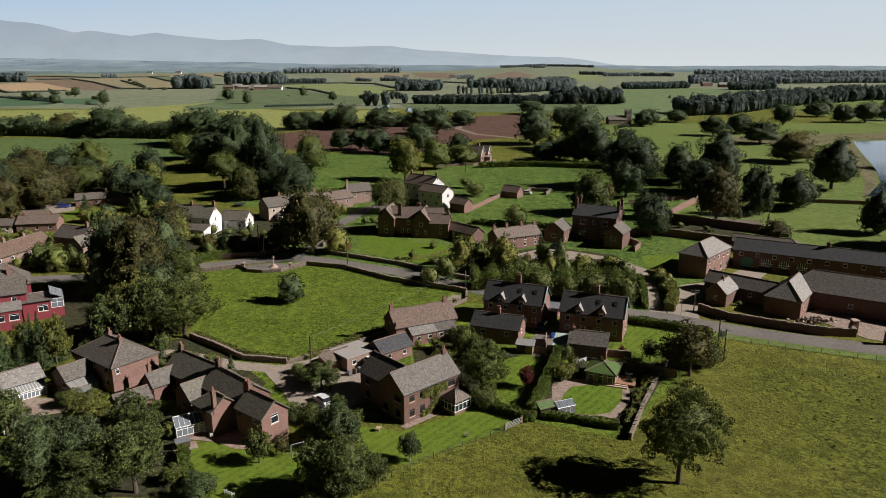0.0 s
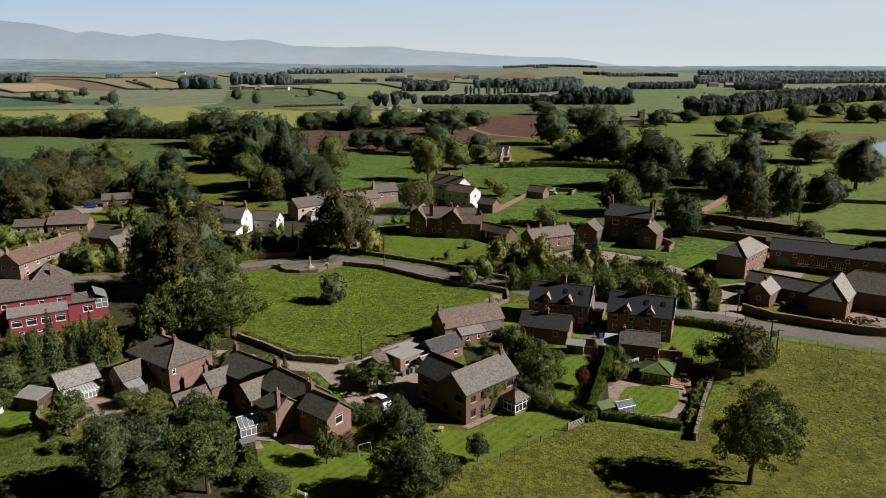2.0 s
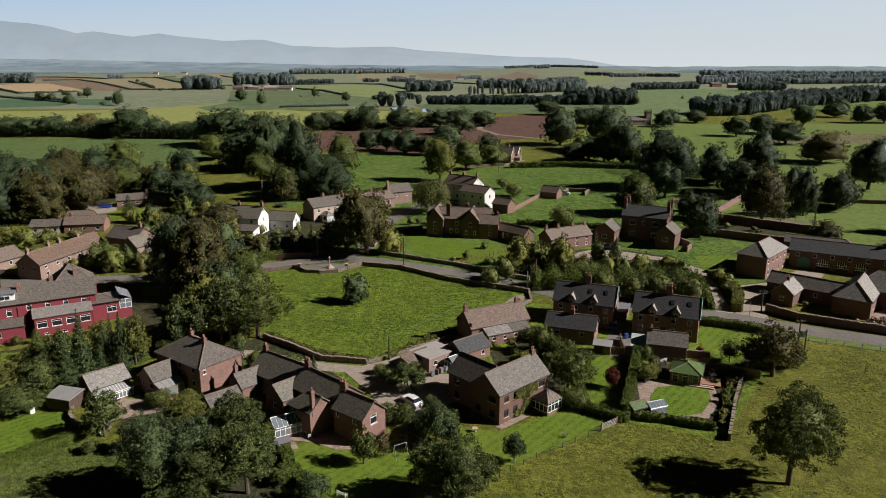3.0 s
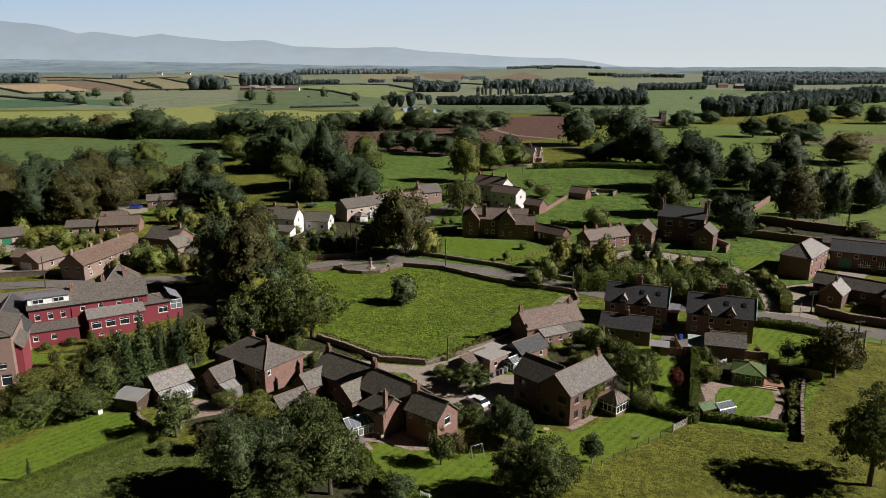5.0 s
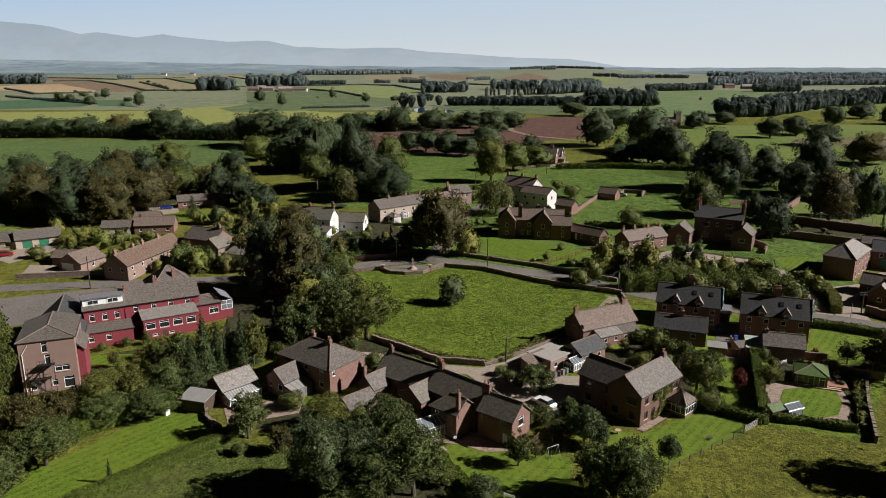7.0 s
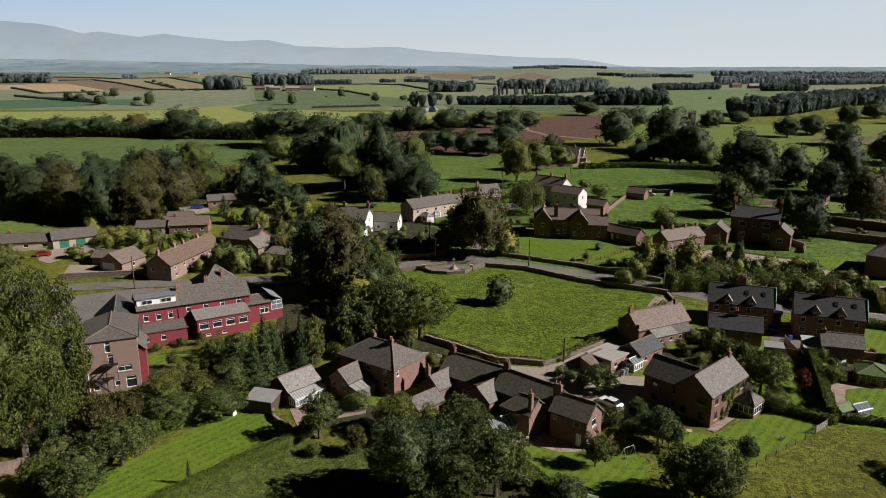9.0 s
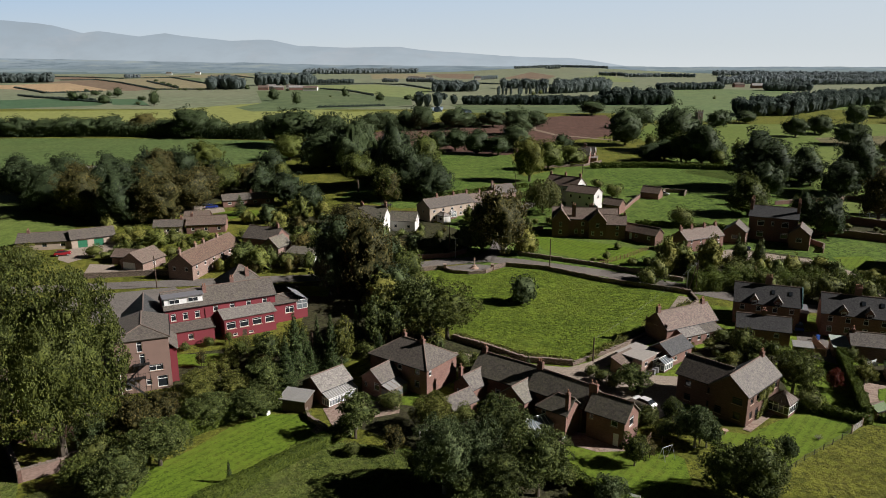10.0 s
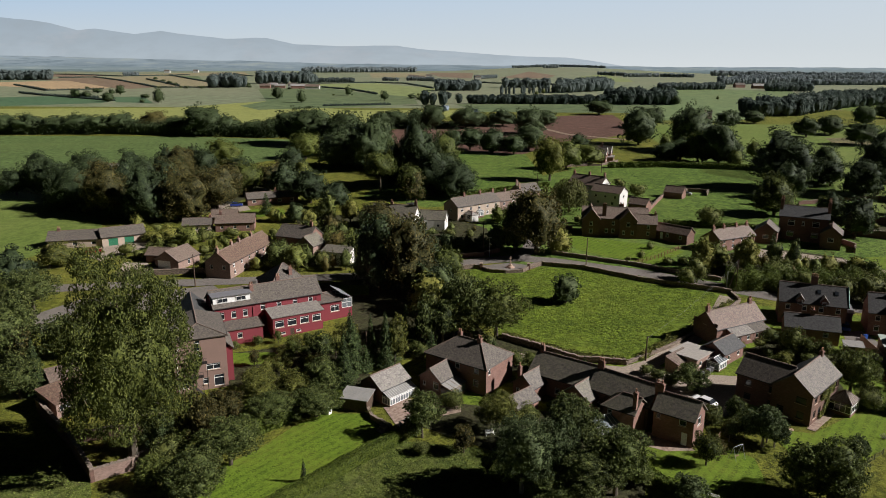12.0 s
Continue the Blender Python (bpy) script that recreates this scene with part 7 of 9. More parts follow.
FAR_HEDGES = ( [(-764, 1199), (-704, 1130), (-620, 1028), (-563, 1077)],
    [(-1097, 1906), (-992, 1862), (-809, 1714)],
    [(-896, 1598), (-837, 1635), (-698, 1445), (-514, 1149)],
    [(-733, 1812), (-503, 1383)],
    [(-800, 1740), (-733, 1812), (-700, 1859)],
    [(-620, 962), (-560, 910), (-475, 870)],
    [(-536, 892), (-430, 812)],
    [(-676, 1526), (-495, 1200)],
    [(-510, 1140), (-428, 1150), (-383, 1180)],
    [(-253, 1170), (-196, 1095), (-149, 977)],
    [(-185, 1384), (-129, 1355), (-74, 1151)],
    [(-301, 1326), (-187, 1399)],
    [(-71, 1564), (42, 1385), (154, 1342)],
    [(-611, 1946), (-514, 1758)],
    [(-184, 744), (-117, 770)],
    [(-132, 1564), (-57, 1464)] ,)
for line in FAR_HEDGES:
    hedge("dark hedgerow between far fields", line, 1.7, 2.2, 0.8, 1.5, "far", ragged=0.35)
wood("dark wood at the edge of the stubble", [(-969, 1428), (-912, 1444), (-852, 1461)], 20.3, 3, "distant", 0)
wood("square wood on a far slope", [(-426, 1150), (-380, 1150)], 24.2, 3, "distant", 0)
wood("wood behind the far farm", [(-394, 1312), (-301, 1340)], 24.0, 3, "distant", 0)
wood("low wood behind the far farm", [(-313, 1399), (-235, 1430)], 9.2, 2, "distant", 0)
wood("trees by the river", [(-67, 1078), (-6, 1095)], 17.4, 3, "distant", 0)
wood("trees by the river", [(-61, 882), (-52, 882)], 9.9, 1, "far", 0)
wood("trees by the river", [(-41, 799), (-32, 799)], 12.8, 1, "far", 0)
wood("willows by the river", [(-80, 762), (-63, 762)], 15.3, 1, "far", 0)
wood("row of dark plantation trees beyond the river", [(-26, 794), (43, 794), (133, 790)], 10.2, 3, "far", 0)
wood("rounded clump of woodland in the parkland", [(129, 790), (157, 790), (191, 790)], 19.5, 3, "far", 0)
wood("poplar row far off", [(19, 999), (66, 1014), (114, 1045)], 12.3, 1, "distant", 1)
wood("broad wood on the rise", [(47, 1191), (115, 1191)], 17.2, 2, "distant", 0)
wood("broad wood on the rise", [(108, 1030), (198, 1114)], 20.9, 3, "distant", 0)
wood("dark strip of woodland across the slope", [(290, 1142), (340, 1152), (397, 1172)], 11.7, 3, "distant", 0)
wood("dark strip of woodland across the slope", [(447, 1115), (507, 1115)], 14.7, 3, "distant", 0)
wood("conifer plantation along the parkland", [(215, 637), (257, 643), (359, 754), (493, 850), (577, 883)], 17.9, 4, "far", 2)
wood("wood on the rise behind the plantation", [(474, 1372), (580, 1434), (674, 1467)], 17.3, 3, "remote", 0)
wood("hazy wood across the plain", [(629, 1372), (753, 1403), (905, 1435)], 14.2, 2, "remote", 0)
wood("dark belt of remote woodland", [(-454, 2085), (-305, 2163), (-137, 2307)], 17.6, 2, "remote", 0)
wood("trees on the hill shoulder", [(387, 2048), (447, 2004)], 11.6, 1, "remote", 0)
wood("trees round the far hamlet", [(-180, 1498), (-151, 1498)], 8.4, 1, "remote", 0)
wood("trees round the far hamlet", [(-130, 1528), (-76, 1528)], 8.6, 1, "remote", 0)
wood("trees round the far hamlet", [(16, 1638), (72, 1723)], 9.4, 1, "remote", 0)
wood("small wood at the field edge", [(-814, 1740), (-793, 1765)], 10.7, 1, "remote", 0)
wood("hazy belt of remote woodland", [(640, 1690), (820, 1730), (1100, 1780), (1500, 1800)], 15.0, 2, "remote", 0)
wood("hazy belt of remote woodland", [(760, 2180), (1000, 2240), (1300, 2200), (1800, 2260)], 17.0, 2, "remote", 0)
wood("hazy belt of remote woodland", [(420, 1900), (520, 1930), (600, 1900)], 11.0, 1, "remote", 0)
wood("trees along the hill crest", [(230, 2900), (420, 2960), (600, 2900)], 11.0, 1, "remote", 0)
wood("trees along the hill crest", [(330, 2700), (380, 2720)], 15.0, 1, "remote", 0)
FAR_TREES = (("oak", -495, 859, 11.7, 7.0), ("oak", -483, 859, 10.1, 6.2), ("oak", -520, 969, 7.0, 7.0), ("oak", -430, 798, 10.7, 7.1), ("oak", -473, 929, 13.2, 6.6), ("oak", -496, 956, 7.7, 4.3), ("oak", -367, 779, 17.0, 6.1), ("oak", -259, 870, 14.4, 7.2), ("oak", -217, 798, 15.1, 5.9), ("oak", -183, 943, 13.8, 5.4), ("oak", -128, 838, 12.8, 5.4), ("oak", -594, 1094, 3.9, 3.9), ("oak", -450, 1112, 4.8, 3.8), ("oak", -428, 1112, 4.7, 4.7), ("oak", -366, 1150, 7.7, 4.8), ("oak", -388, 788, 4.2, 3.5), ("oak", -413, 859, 6.0, 6.0), ("oak", 194, 790, 10.5, 7.2), ("oak", 281, 894, 4.5, 2.3), ("oak", -202, 943, 2.3, 2.3), ("oak", -92, 956, 3.1, 2.3), ("oak", 0, 808, 4.5, 3.2), ("oak", -290, 1095, 4.5, 3.6), ("oak", -658, 1526, 5.3, 5.3), ("oak", -595, 1398, 4.8, 6.0), ("oak", -540, 1285, 5.5, 6.6), ("oak", -503, 1212, 5.2, 5.2), ("oak", -98, 882, 6.4, 5.7), ("oak", -87, 838, 6.7, 4.7), ("oak", 66, 971, 7.0, 3.1), ("oak", 82, 1014, 6.5, 3.3), ("oak", -501, 1130, 2.9, 2.9), ("oak", -466, 1130, 3.9, 2.9), ("oak", 365, 690, 14, 9), ("oak", 400, 640, 13, 9), ("oak", 430, 690, 14, 9), ("oak", 480, 600, 14, 10), ("oak", 540, 650, 14, 10), ("oak", 22, 560, 5, 4))
for kind, x, y, h, r in FAR_TREES:
    tree(kind, x, y, h, r)

# walls
stone_wall("rough stone field wall along the road", [(-66, 181), (-56.2, 184.8), (-54, 184.2)], 1.1)
stone_wall("curved stone bay round the village cross", [(-54, 184.2), (-52, 181.3), (-48, 180.4), (-43.5, 181.2), (-41.5, 184)], 0.9)
stone_wall("rough stone field wall along the road", [(-41.5, 184), (-37.5, 187.4), (-27, 184.4), (-12.5, 173.6), (5.8, 165)], 1.2)
stone_wall("tumbled stone wall along the lane", [(5.8, 165), (5.6, 159.3), (-8, 143.6), (-19, 133.6), (-30, 125.8)], 0.65)
stone_wall("dark stone wall round the field corner", [(-30, 125.8), (-38.7, 127.4), (-44.3, 131.8), (-52.6, 137.8)], 1.2)
stone_wall("brick garden wall beside the road", [(-74, 190), (-66, 193), (-53, 195.5), (-48, 200)], 1.5, mat=BRICK)
stone_wall("long stone wall across the road from the field", [(-33, 198), (-12, 187.5), (0, 179), (7, 174.5)], 1.1)
stone_wall("tall stable-yard wall beside the road", [(58.2, 152.5), (63, 147.2), (72, 142.6), (80, 139), (86, 138.2), (86.6, 141.5)], 2.0, 0.5, BRICK_DARK)
stone_wall("brick wall along the paddock", [(10, 250), (14, 258), (19, 268), (24, 277)], 1.6, mat=BRICK)
stone_wall("stone sheepfold wall", [(29, 275), (36, 286), (44, 284), (41, 278)], 1.6)
stone_wall("tall walled-garden wall", [(78.5, 240), (76.5, 236.5), (92, 226.5), (108, 216)], 3.0, 0.5, BRICK_DARK)
stone_wall("tall wall running to the park", [(77.5, 240), (85, 250), (99, 268)], 2.6, 0.5, BRICK)
stone_wall("tall brick wall of the garden", [(57.5, 216), (66, 220), (89, 207)], 2.6, 0.5, BRICK_DARK)
stone_wall("brick wall steps beside the manor", [(57, 211), (59, 205), (56, 200)], 1.6, 0.4, BRICK)
stone_wall("garden wall running to the pasture", [(29, 98.6), (34.6, 110.4), (39.6, 119.8), (43, 125.5)], 1.3, 0.4, RUBBLE)
stone_wall("dark stone wall behind the deck", [(33.5, 123.5), (38, 121.6), (43, 120)], 1.5, 0.4)
stone_wall("roadside rubble wall", [(-149, 176.5), (-140, 178.2), (-131, 179.6), (-124, 179)], 1.5)
stone_wall("yard wall of old brick", [(-132.4, 108.6), (-121.5, 97.6), (-113.6, 88)], 2.4, 0.5, BRICK_DARK)
stone_wall("yard wall of old brick", [(-114, 88), (-109.5, 91), (-107, 95)], 2.2, 0.4, BRICK_PALE)
stone_wall("yard wall of old brick", [(-122, 98), (-117, 99.8), (-112, 101)], 2.0, 0.4, BRICK_DARK)
stone_wall("low wall in front of the villa", [(-36, 205), (-33, 224), (-22, 226)], 1.1, 0.4)
stone_wall("field wall by the lodge", [(-5, 346), (8.7, 350.5), (15, 351), (21, 357.5), (27, 365)], 1.0)
stone_wall("park wall behind the trees", [(70, 262), (100, 272), (150, 262), (190, 254)], 1.6, 0.4, BRICK_DARK)

stone_wall("stepped retaining wall of the patio", [(-77.6, 108.6), (-76.6, 105.6), (-73.2, 102.2)], 0.9, 0.4, BRICK_PALE)
stone_wall("brick garden wall behind the summer house", [(31.6, 129.0), (36.6, 127.9)], 1.6, 0.35, BRICK)


# the hazy fells beyond the plain
def fells(name, label, y, base, points, mat, rough=0.0):
    """A far ridge: a slope that climbs away from the plain to a worn crest."""
    bm = bmesh.new()
    rows = []
    for k in range(721):
        x = -4200 + 8400 * k / 720
        top = float(np.interp(x, [p[0] for p in points], [p[1] for p in points]))
        top += 5 * noise.noise((x * 0.004, 1.7, 0)) + 2.5 * noise.noise((x * 0.014, 4.1, 0))
        top += rough * (noise.noise((x * 0.03, 7.3, 0)) + 0.7 * noise.noise((x * 0.09, 2.2, 0)))
        rows.append([bm.verts.new((x, y + 150 * j, base + (max(top, base - 20) - base) * (j / 3) ** 0.8)) for j in range(4)])
    for a, b in zip(rows, rows[1:]):
        for j in range(3):
            bm.faces.new((a[j], b[j], b[j + 1], a[j + 1]))
    tagged(new(name, to_mesh(name, bm, mat)), label, "hills", kind="structure")


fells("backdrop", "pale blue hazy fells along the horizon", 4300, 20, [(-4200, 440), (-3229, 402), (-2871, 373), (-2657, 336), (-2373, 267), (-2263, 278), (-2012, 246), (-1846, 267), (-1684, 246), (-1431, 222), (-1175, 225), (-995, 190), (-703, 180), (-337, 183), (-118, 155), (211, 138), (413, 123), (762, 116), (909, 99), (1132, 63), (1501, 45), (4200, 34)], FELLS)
fells("backdrop", "hazy wooded rises on the far plain", 2500, 26, [(-4200, 41), (-2200, 38), (-1500, 36), (-900, 30), (-700, 20), (620, 20), (760, 34), (1000, 42), (1500, 40), (2200, 44), (4200, 42)], HAZY_WOODS, 4.0)
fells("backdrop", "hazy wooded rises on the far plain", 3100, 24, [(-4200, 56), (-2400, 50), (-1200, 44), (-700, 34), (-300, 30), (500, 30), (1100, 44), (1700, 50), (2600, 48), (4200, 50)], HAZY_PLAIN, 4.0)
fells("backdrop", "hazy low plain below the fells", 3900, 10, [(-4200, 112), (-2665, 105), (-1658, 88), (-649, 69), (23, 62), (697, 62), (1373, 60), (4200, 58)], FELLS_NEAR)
bm = bmesh.new()
for k in range(24):
    a, b = radians(40 + 100 * k / 24), radians(40 + 100 * (k + 1) / 24)
    quad(bm, (6600 * math.cos(a), 2400 * math.sin(a) + 2540, 20), (6600 * math.cos(b), 2400 * math.sin(b) + 2540, 20), (6600 * math.cos(b), 2400 * math.sin(b) + 2540, 900), (6600 * math.cos(a), 2400 * math.sin(a) + 2540, 900))
tagged(new("backdrop", to_mesh("backdrop", bm, SKY_LOW)), "pale hazy sky above the horizon", "sky", kind="structure")


# ---- glass houses, yards and garden things ----
def glasshouse(name, label, x, y, heading, L, W, eave, ridge, roof, paint, cover, dado=0.6, base=None, dado_mat=None, category="conservatory", bay=0.85, sides="flr", panes=None, bar_paint=None):
    """A conservatory or greenhouse: low wall, posts and bars, and a pane in every bay."""
    at = pose(x, y, lie(x, y) if base is None else base, 0, 0, heading)
    root = thing(name, at, label, category)
    if dado:
        bm = bmesh.new()
        t = 0.12
        box(bm, 0, -W / 2, -0.6, L, -W / 2 + t, dado)
        box(bm, 0, W / 2 - t, -0.6, L, W / 2, dado)
        box(bm, 0, -W / 2 + t, -0.6, t, W / 2 - t, dado)
        box(bm, L - t, -W / 2 + t, -0.6, L, W / 2 - t, dado)
        uv_faces(bm)
        part("dado_wall", bm, dado_mat or BRICK, root)
    faces = {"f": (pose(0, -W / 2, 0), L), "r": (pose(L, -W / 2, 0, 0, 0, 90), W), "b": (pose(L, W / 2, 0, 0, 0, 180), L), "l": (pose(0, W / 2, 0, 0, 0, 270), W)}
    bars = bmesh.new()
    for key in sides:
        m, run = faces[key]
        n = max(2, round(run / bay))
        for k in range(n + 1):
            u = run * k / n
            box(bars, u - 0.045, -0.02, dado, u + 0.045, 0.08, eave, m)
        for z in (dado, eave * 0.78, eave - 0.1):
            box(bars, 0, -0.025, z, run, 0.085, z + 0.09, m)
        for k in range(n):
            pane = bmesh.new()
            box(pane, run * k / n + 0.045, 0.02, dado + 0.09, run * (k + 1) / n - 0.045, 0.035, eave - 0.1, m)
            part("pane", pane, panes or CLEAR, root)
    part("frame", bars, paint, root)
    top = bmesh.new()
    o = 0.12
    glass = bmesh.new()
    if roof == "lean":
        ends = [((-o, -W / 2 - o, eave), (-o, W / 2, ridge)), ((L + o, -W / 2 - o, eave), (L + o, W / 2, ridge))]
        planes = [(ends[0][0], ends[1][0], ends[1][1], ends[0][1])]
    else:
        h = W / 2 + o
        left, right = (min(W / 2, L / 2 - 0.05), max(L - W / 2, L / 2 + 0.05)) if roof == "hip" else (-o, L + o)
        planes = [((-o, -h, eave), (L + o, -h, eave), (right, 0, ridge), (left, 0, ridge)), ((L + o, h, eave), (-o, h, eave), (left, 0, ridge), (right, 0, ridge))]
        if roof == "hip":
            planes += [((-o, h, eave), (-o, -h, eave), (left, 0, ridge), (left, 0.001, ridge)), ((L + o, -h, eave), (L + o, h, eave), (right, 0.001, ridge), (right, 0, ridge))]
        rod(top, (left, 0, ridge + 0.03), (right, 0, ridge + 0.03), 0.07, 0.07, 6)
    for a, b, c, d in planes:
        a, b, c, d = Vector(a), Vector(b), Vector(c), Vector(d)
        nrm = (b - a).cross(d - a).normalized()
        quad(glass, a, b, c, d)
        quad(glass, *(v - nrm * 0.03 for v in (d, c, b, a)))
        n = max(2, round((b - a).length / (bay * 0.85)))
        for k in range(n + 1):
            p, q = a.lerp(b, k / n), d.lerp(c, k / n)
            bar = bmesh.new()
            rod(bar, p + nrm * 0.02, q + nrm * 0.02, 0.04, 0.04, 4)
            part("roof_bar", bar, bar_paint or paint, root)
        eaves_bar = bmesh.new()
        rod(eaves_bar, a, b, 0.06, 0.06, 4)
        part("eaves_bar", eaves_bar, bar_paint or paint, root)
    uv_faces(glass)
    part("roof_glass", glass, cover, root)
    if top.verts:
        part("ridge_bar", top, bar_paint or paint, root)
    else:
        top.free()
    return root


glasshouse("sun_room", "brown framed sun room with hipped glass roof", 0.8, 107.4, 43, 3.7, 3.4, 2.3, 3.9, "hip", WHITE, TILE_BROWN, panes=GLASS, bar_paint=DARK_TIMBER)
glasshouse("conservatory", "white framed conservatory with a gabled glass roof", -42.0, 99.8, 32, 5.0, 3.4, 2.2, 3.3, "gable", WHITE, CLEAR)
glasshouse("greenhouse", "white lean-to greenhouse along the garage", -74.6, 110.2, 47, 6.2, 1.9, 1.7, 2.5, "lean", WHITE, GREY_SHEET, 0.3, category="greenhouse", bay=0.6)
glasshouse("veranda", "timber veranda with a pale translucent roof", -64.5, 112.1, 53.4, 4.4, 2.2, 2.2, 2.8, "lean", TIMBER, GREY_SHEET, 0.5, bay=1.4)
glasshouse("conservatory", "white conservatory at the end of the hotel", -86.0, 149.5, 121, 6.6, 2.4, 4.3, 5.6, "lean", WHITE, ROOF_GLASS, 2.2, dado_mat=MAROON_WALL, bay=1.2, bar_paint=LEAD)
glasshouse("greenhouse", "small aluminium garden greenhouse", 18.6, 107.0, 22, 3.2, 2.0, 1.5, 2.2, "gable", GALVANISED, CLEAR, 0.2, category="greenhouse")
glasshouse("greenhouse", "small greenhouse with whitened glass among shrubs", -71.2, 101.4, 40, 2.8, 2.2, 1.5, 2.2, "gable", GALVANISED, GREY_SHEET, 0.2, category="greenhouse")
glasshouse("greenhouse", "greenhouse beside the flat-roofed workshop", -14.2, 123.6, 43, 3.0, 2.4, 1.7, 2.5, "gable", WHITE, CLEAR, 0.3, category="greenhouse")
glasshouse("porch", "white glazed porch on the cottage front", -52.6, 240.6, 40, 2.4, 2.4, 2.1, 3.0, "hip", WHITE, CLEAR, 0.6)


def on_house(root, x, y, a, z=None):
    return root.matrix_basis.inverted() @ pose(x, y, root.matrix_basis.translation.z if z is None else z, 0, 0, a)


# long white dormer and roof lights of the hotel
rel = on_house(hotel, -113.0, 139.7, 29)
bm = bmesh.new()
box(bm, 0.05, -3.2, 6.8, 7.6, 0.4, 8.9)
bm.transform(rel)
uv_faces(bm)
dormer = part("dormer", bm, WHITE, hotel, "white boarded dormer")
bm = bmesh.new()
box(bm, -0.3, -3.6, 8.9, 7.9, 0.6, 9.1)
bm.transform(rel)
part("dormer_roof", bm, LEAD, dormer)
for s in (2.0, 5.7):
    frame_mesh, pane_mesh, sill_mesh = window_meshes(2.0, 0.9, WHITE)
    w = part("window", frame_mesh, None, dormer, m=rel @ pose(s, -3.36, 7.6))
    bm = bmesh.new()
    box(bm, s - 0.97, -3.24, 7.63, s + 0.97, -3.21, 8.47)
    bm.transform(rel)
    part("pane", bm, GLASS, dormer)
# drain pipes on the hotel front
for s in (7.8, 21.5):
    bm = bmesh.new()
    rod(bm, (s, -4.1, 0.2), (s, -4.1, 6.0), 0.06, 0.06, 6)
    bm.transform(rel)
    part("drain_pipe", bm, MAROON_WALL, hotel)

# iron fire escape down the apartment house
rel = on_house(flats, -107.2, 115.6, 112) @ pose(0, 4.4, 0, 0, 0, 270)
bm = bmesh.new()
for z, u0, u1 in ((2.9, 1.4, 4.6), (5.4, 2.8, 5.4)):
    box(bm, u0, -1.2, z, u1, -0.05, z + 0.06)
    for u in np.arange(u0, u1 + 0.01, 0.4):
        rod(bm, (u, -1.18, z), (u, -1.18, z + 1.0), 0.02, 0.02, 4)
    rod(bm, (u0, -1.18, z + 1.0), (u1, -1.18, z + 1.0), 0.03, 0.03, 4)
    for u in (u0 + 0.1, u1 - 0.1):
        rod(bm, (u, -1.1, -0.6), (u, -1.1, z), 0.05, 0.05, 5)
for z0, z1, u0, u1 in ((0.1, 2.9, 4.4, 1.6), (2.9, 5.4, 1.6, 4.0)):
    for k in range(12):
        t = k / 12
        u, z = u0 + (u1 - u0) * t, z0 + (z1 - z0) * t
        box(bm, u - 0.15, -2.0 if z0 < 1 else -1.9, z, u + 0.15, -1.25, z + 0.04)
    for side in (-2.0, -1.25):
        rod(bm, (u0, side, z0), (u1, side, z1), 0.035, 0.035, 4)
        rod(bm, (u0, side, z0 + 1.0), (u1, side, z1 + 1.0), 0.025, 0.025, 4)
bm.transform(rel)
part("fire_escape", bm, IRON, flats, "black iron fire escape stair")
bm = bmesh.new()
for u in (0.5,):
    rod(bm, (u, -0.1, 0), (u, -0.1, 7.6), 0.06, 0.06, 6)
    rod(bm, (u, -0.1, 7.6), (u + 1.0, -0.1, 9.2), 0.06, 0.06, 6)
bm.transform(rel)
part("drain_pipe", bm, WHITE, flats, "pale drain pipe")
# flat-roofed bays on the apartment house
rel = on_house(flats, -107.2, 115.6, 112)
bm = bmesh.new()
box(bm, 2.0, -5.6, -1.0, 9.0, -4.42, 6.6)
bm.transform(rel)
uv_faces(bm)
bay = part("bay", bm, MAROON_WALL, flats, "maroon rendered side bay")
bm = bmesh.new()
slope(bm, (1.7, -5.9, 6.5), (9.3, -5.9, 6.5), (9.3, -4.0, 8.4), (1.7, -4.0, 8.4))
bm.transform(rel)
uv_faces(bm)
part("bay_roof", bm, SLATE, bay)

# ivy on the brick house
rng = np.random.default_rng(3)
n = 2600
u = rng.uniform(3.6, 9.4, n)
z = rng.uniform(0.1, 5.2, n)
keep = (np.abs(u - 6.6) < 0.8 + 0.5 * np.sin(z * 2.0) + rng.uniform(0, 0.6, n)) | ((z > 3.4) & (z < 4.9) & (u > 1.0)) | ((z < 1.3) & (u < 5))
q = np.stack([u[keep], np.full(keep.sum(), -3.3) - rng.uniform(0, 0.22, keep.sum()), z[keep]], axis=1)
ivy = part("ivy", leaf_mesh("ivy", q, np.tile([0, -1.0, 0.3], (len(q), 1)), 0.17, LEAF["lime"], rng, spread=0.5), None, front, "green ivy climbing the wall", m=Matrix.Identity(4))


# ---- poles, wires, fences ----
def pole(name, label, x, y, height, arms=1, radius=0.14, wire_end=None, lean=0.0, mat=None):
    root = thing(name, pose(x, y, lie(x, y), 0, lean, 0), label, "pole")
    bm = bmesh.new()
    rod(bm, (0, 0, -0.5), (0, 0, height), radius * 1.2, radius * 0.8, 8)
    part("post", bm, mat or DARK_TIMBER, root)
    for k in range(arms):
        bm = bmesh.new()
        box(bm, -0.9, -0.06, height - 0.35 - 0.5 * k, 0.9, 0.06, height - 0.23 - 0.5 * k)
        for s in (-0.8, 0.0, 0.8):
            rod(bm, (s, 0, height - 0.23 - 0.5 * k), (s, 0, height - 0.05 - 0.5 * k), 0.05, 0.03, 6)
        part("cross_arm", bm, GALVANISED, root)
    return root


pole("telegraph_pole", "wooden telegraph pole beside the road", -25.9, 184.2, 8.7, 0)
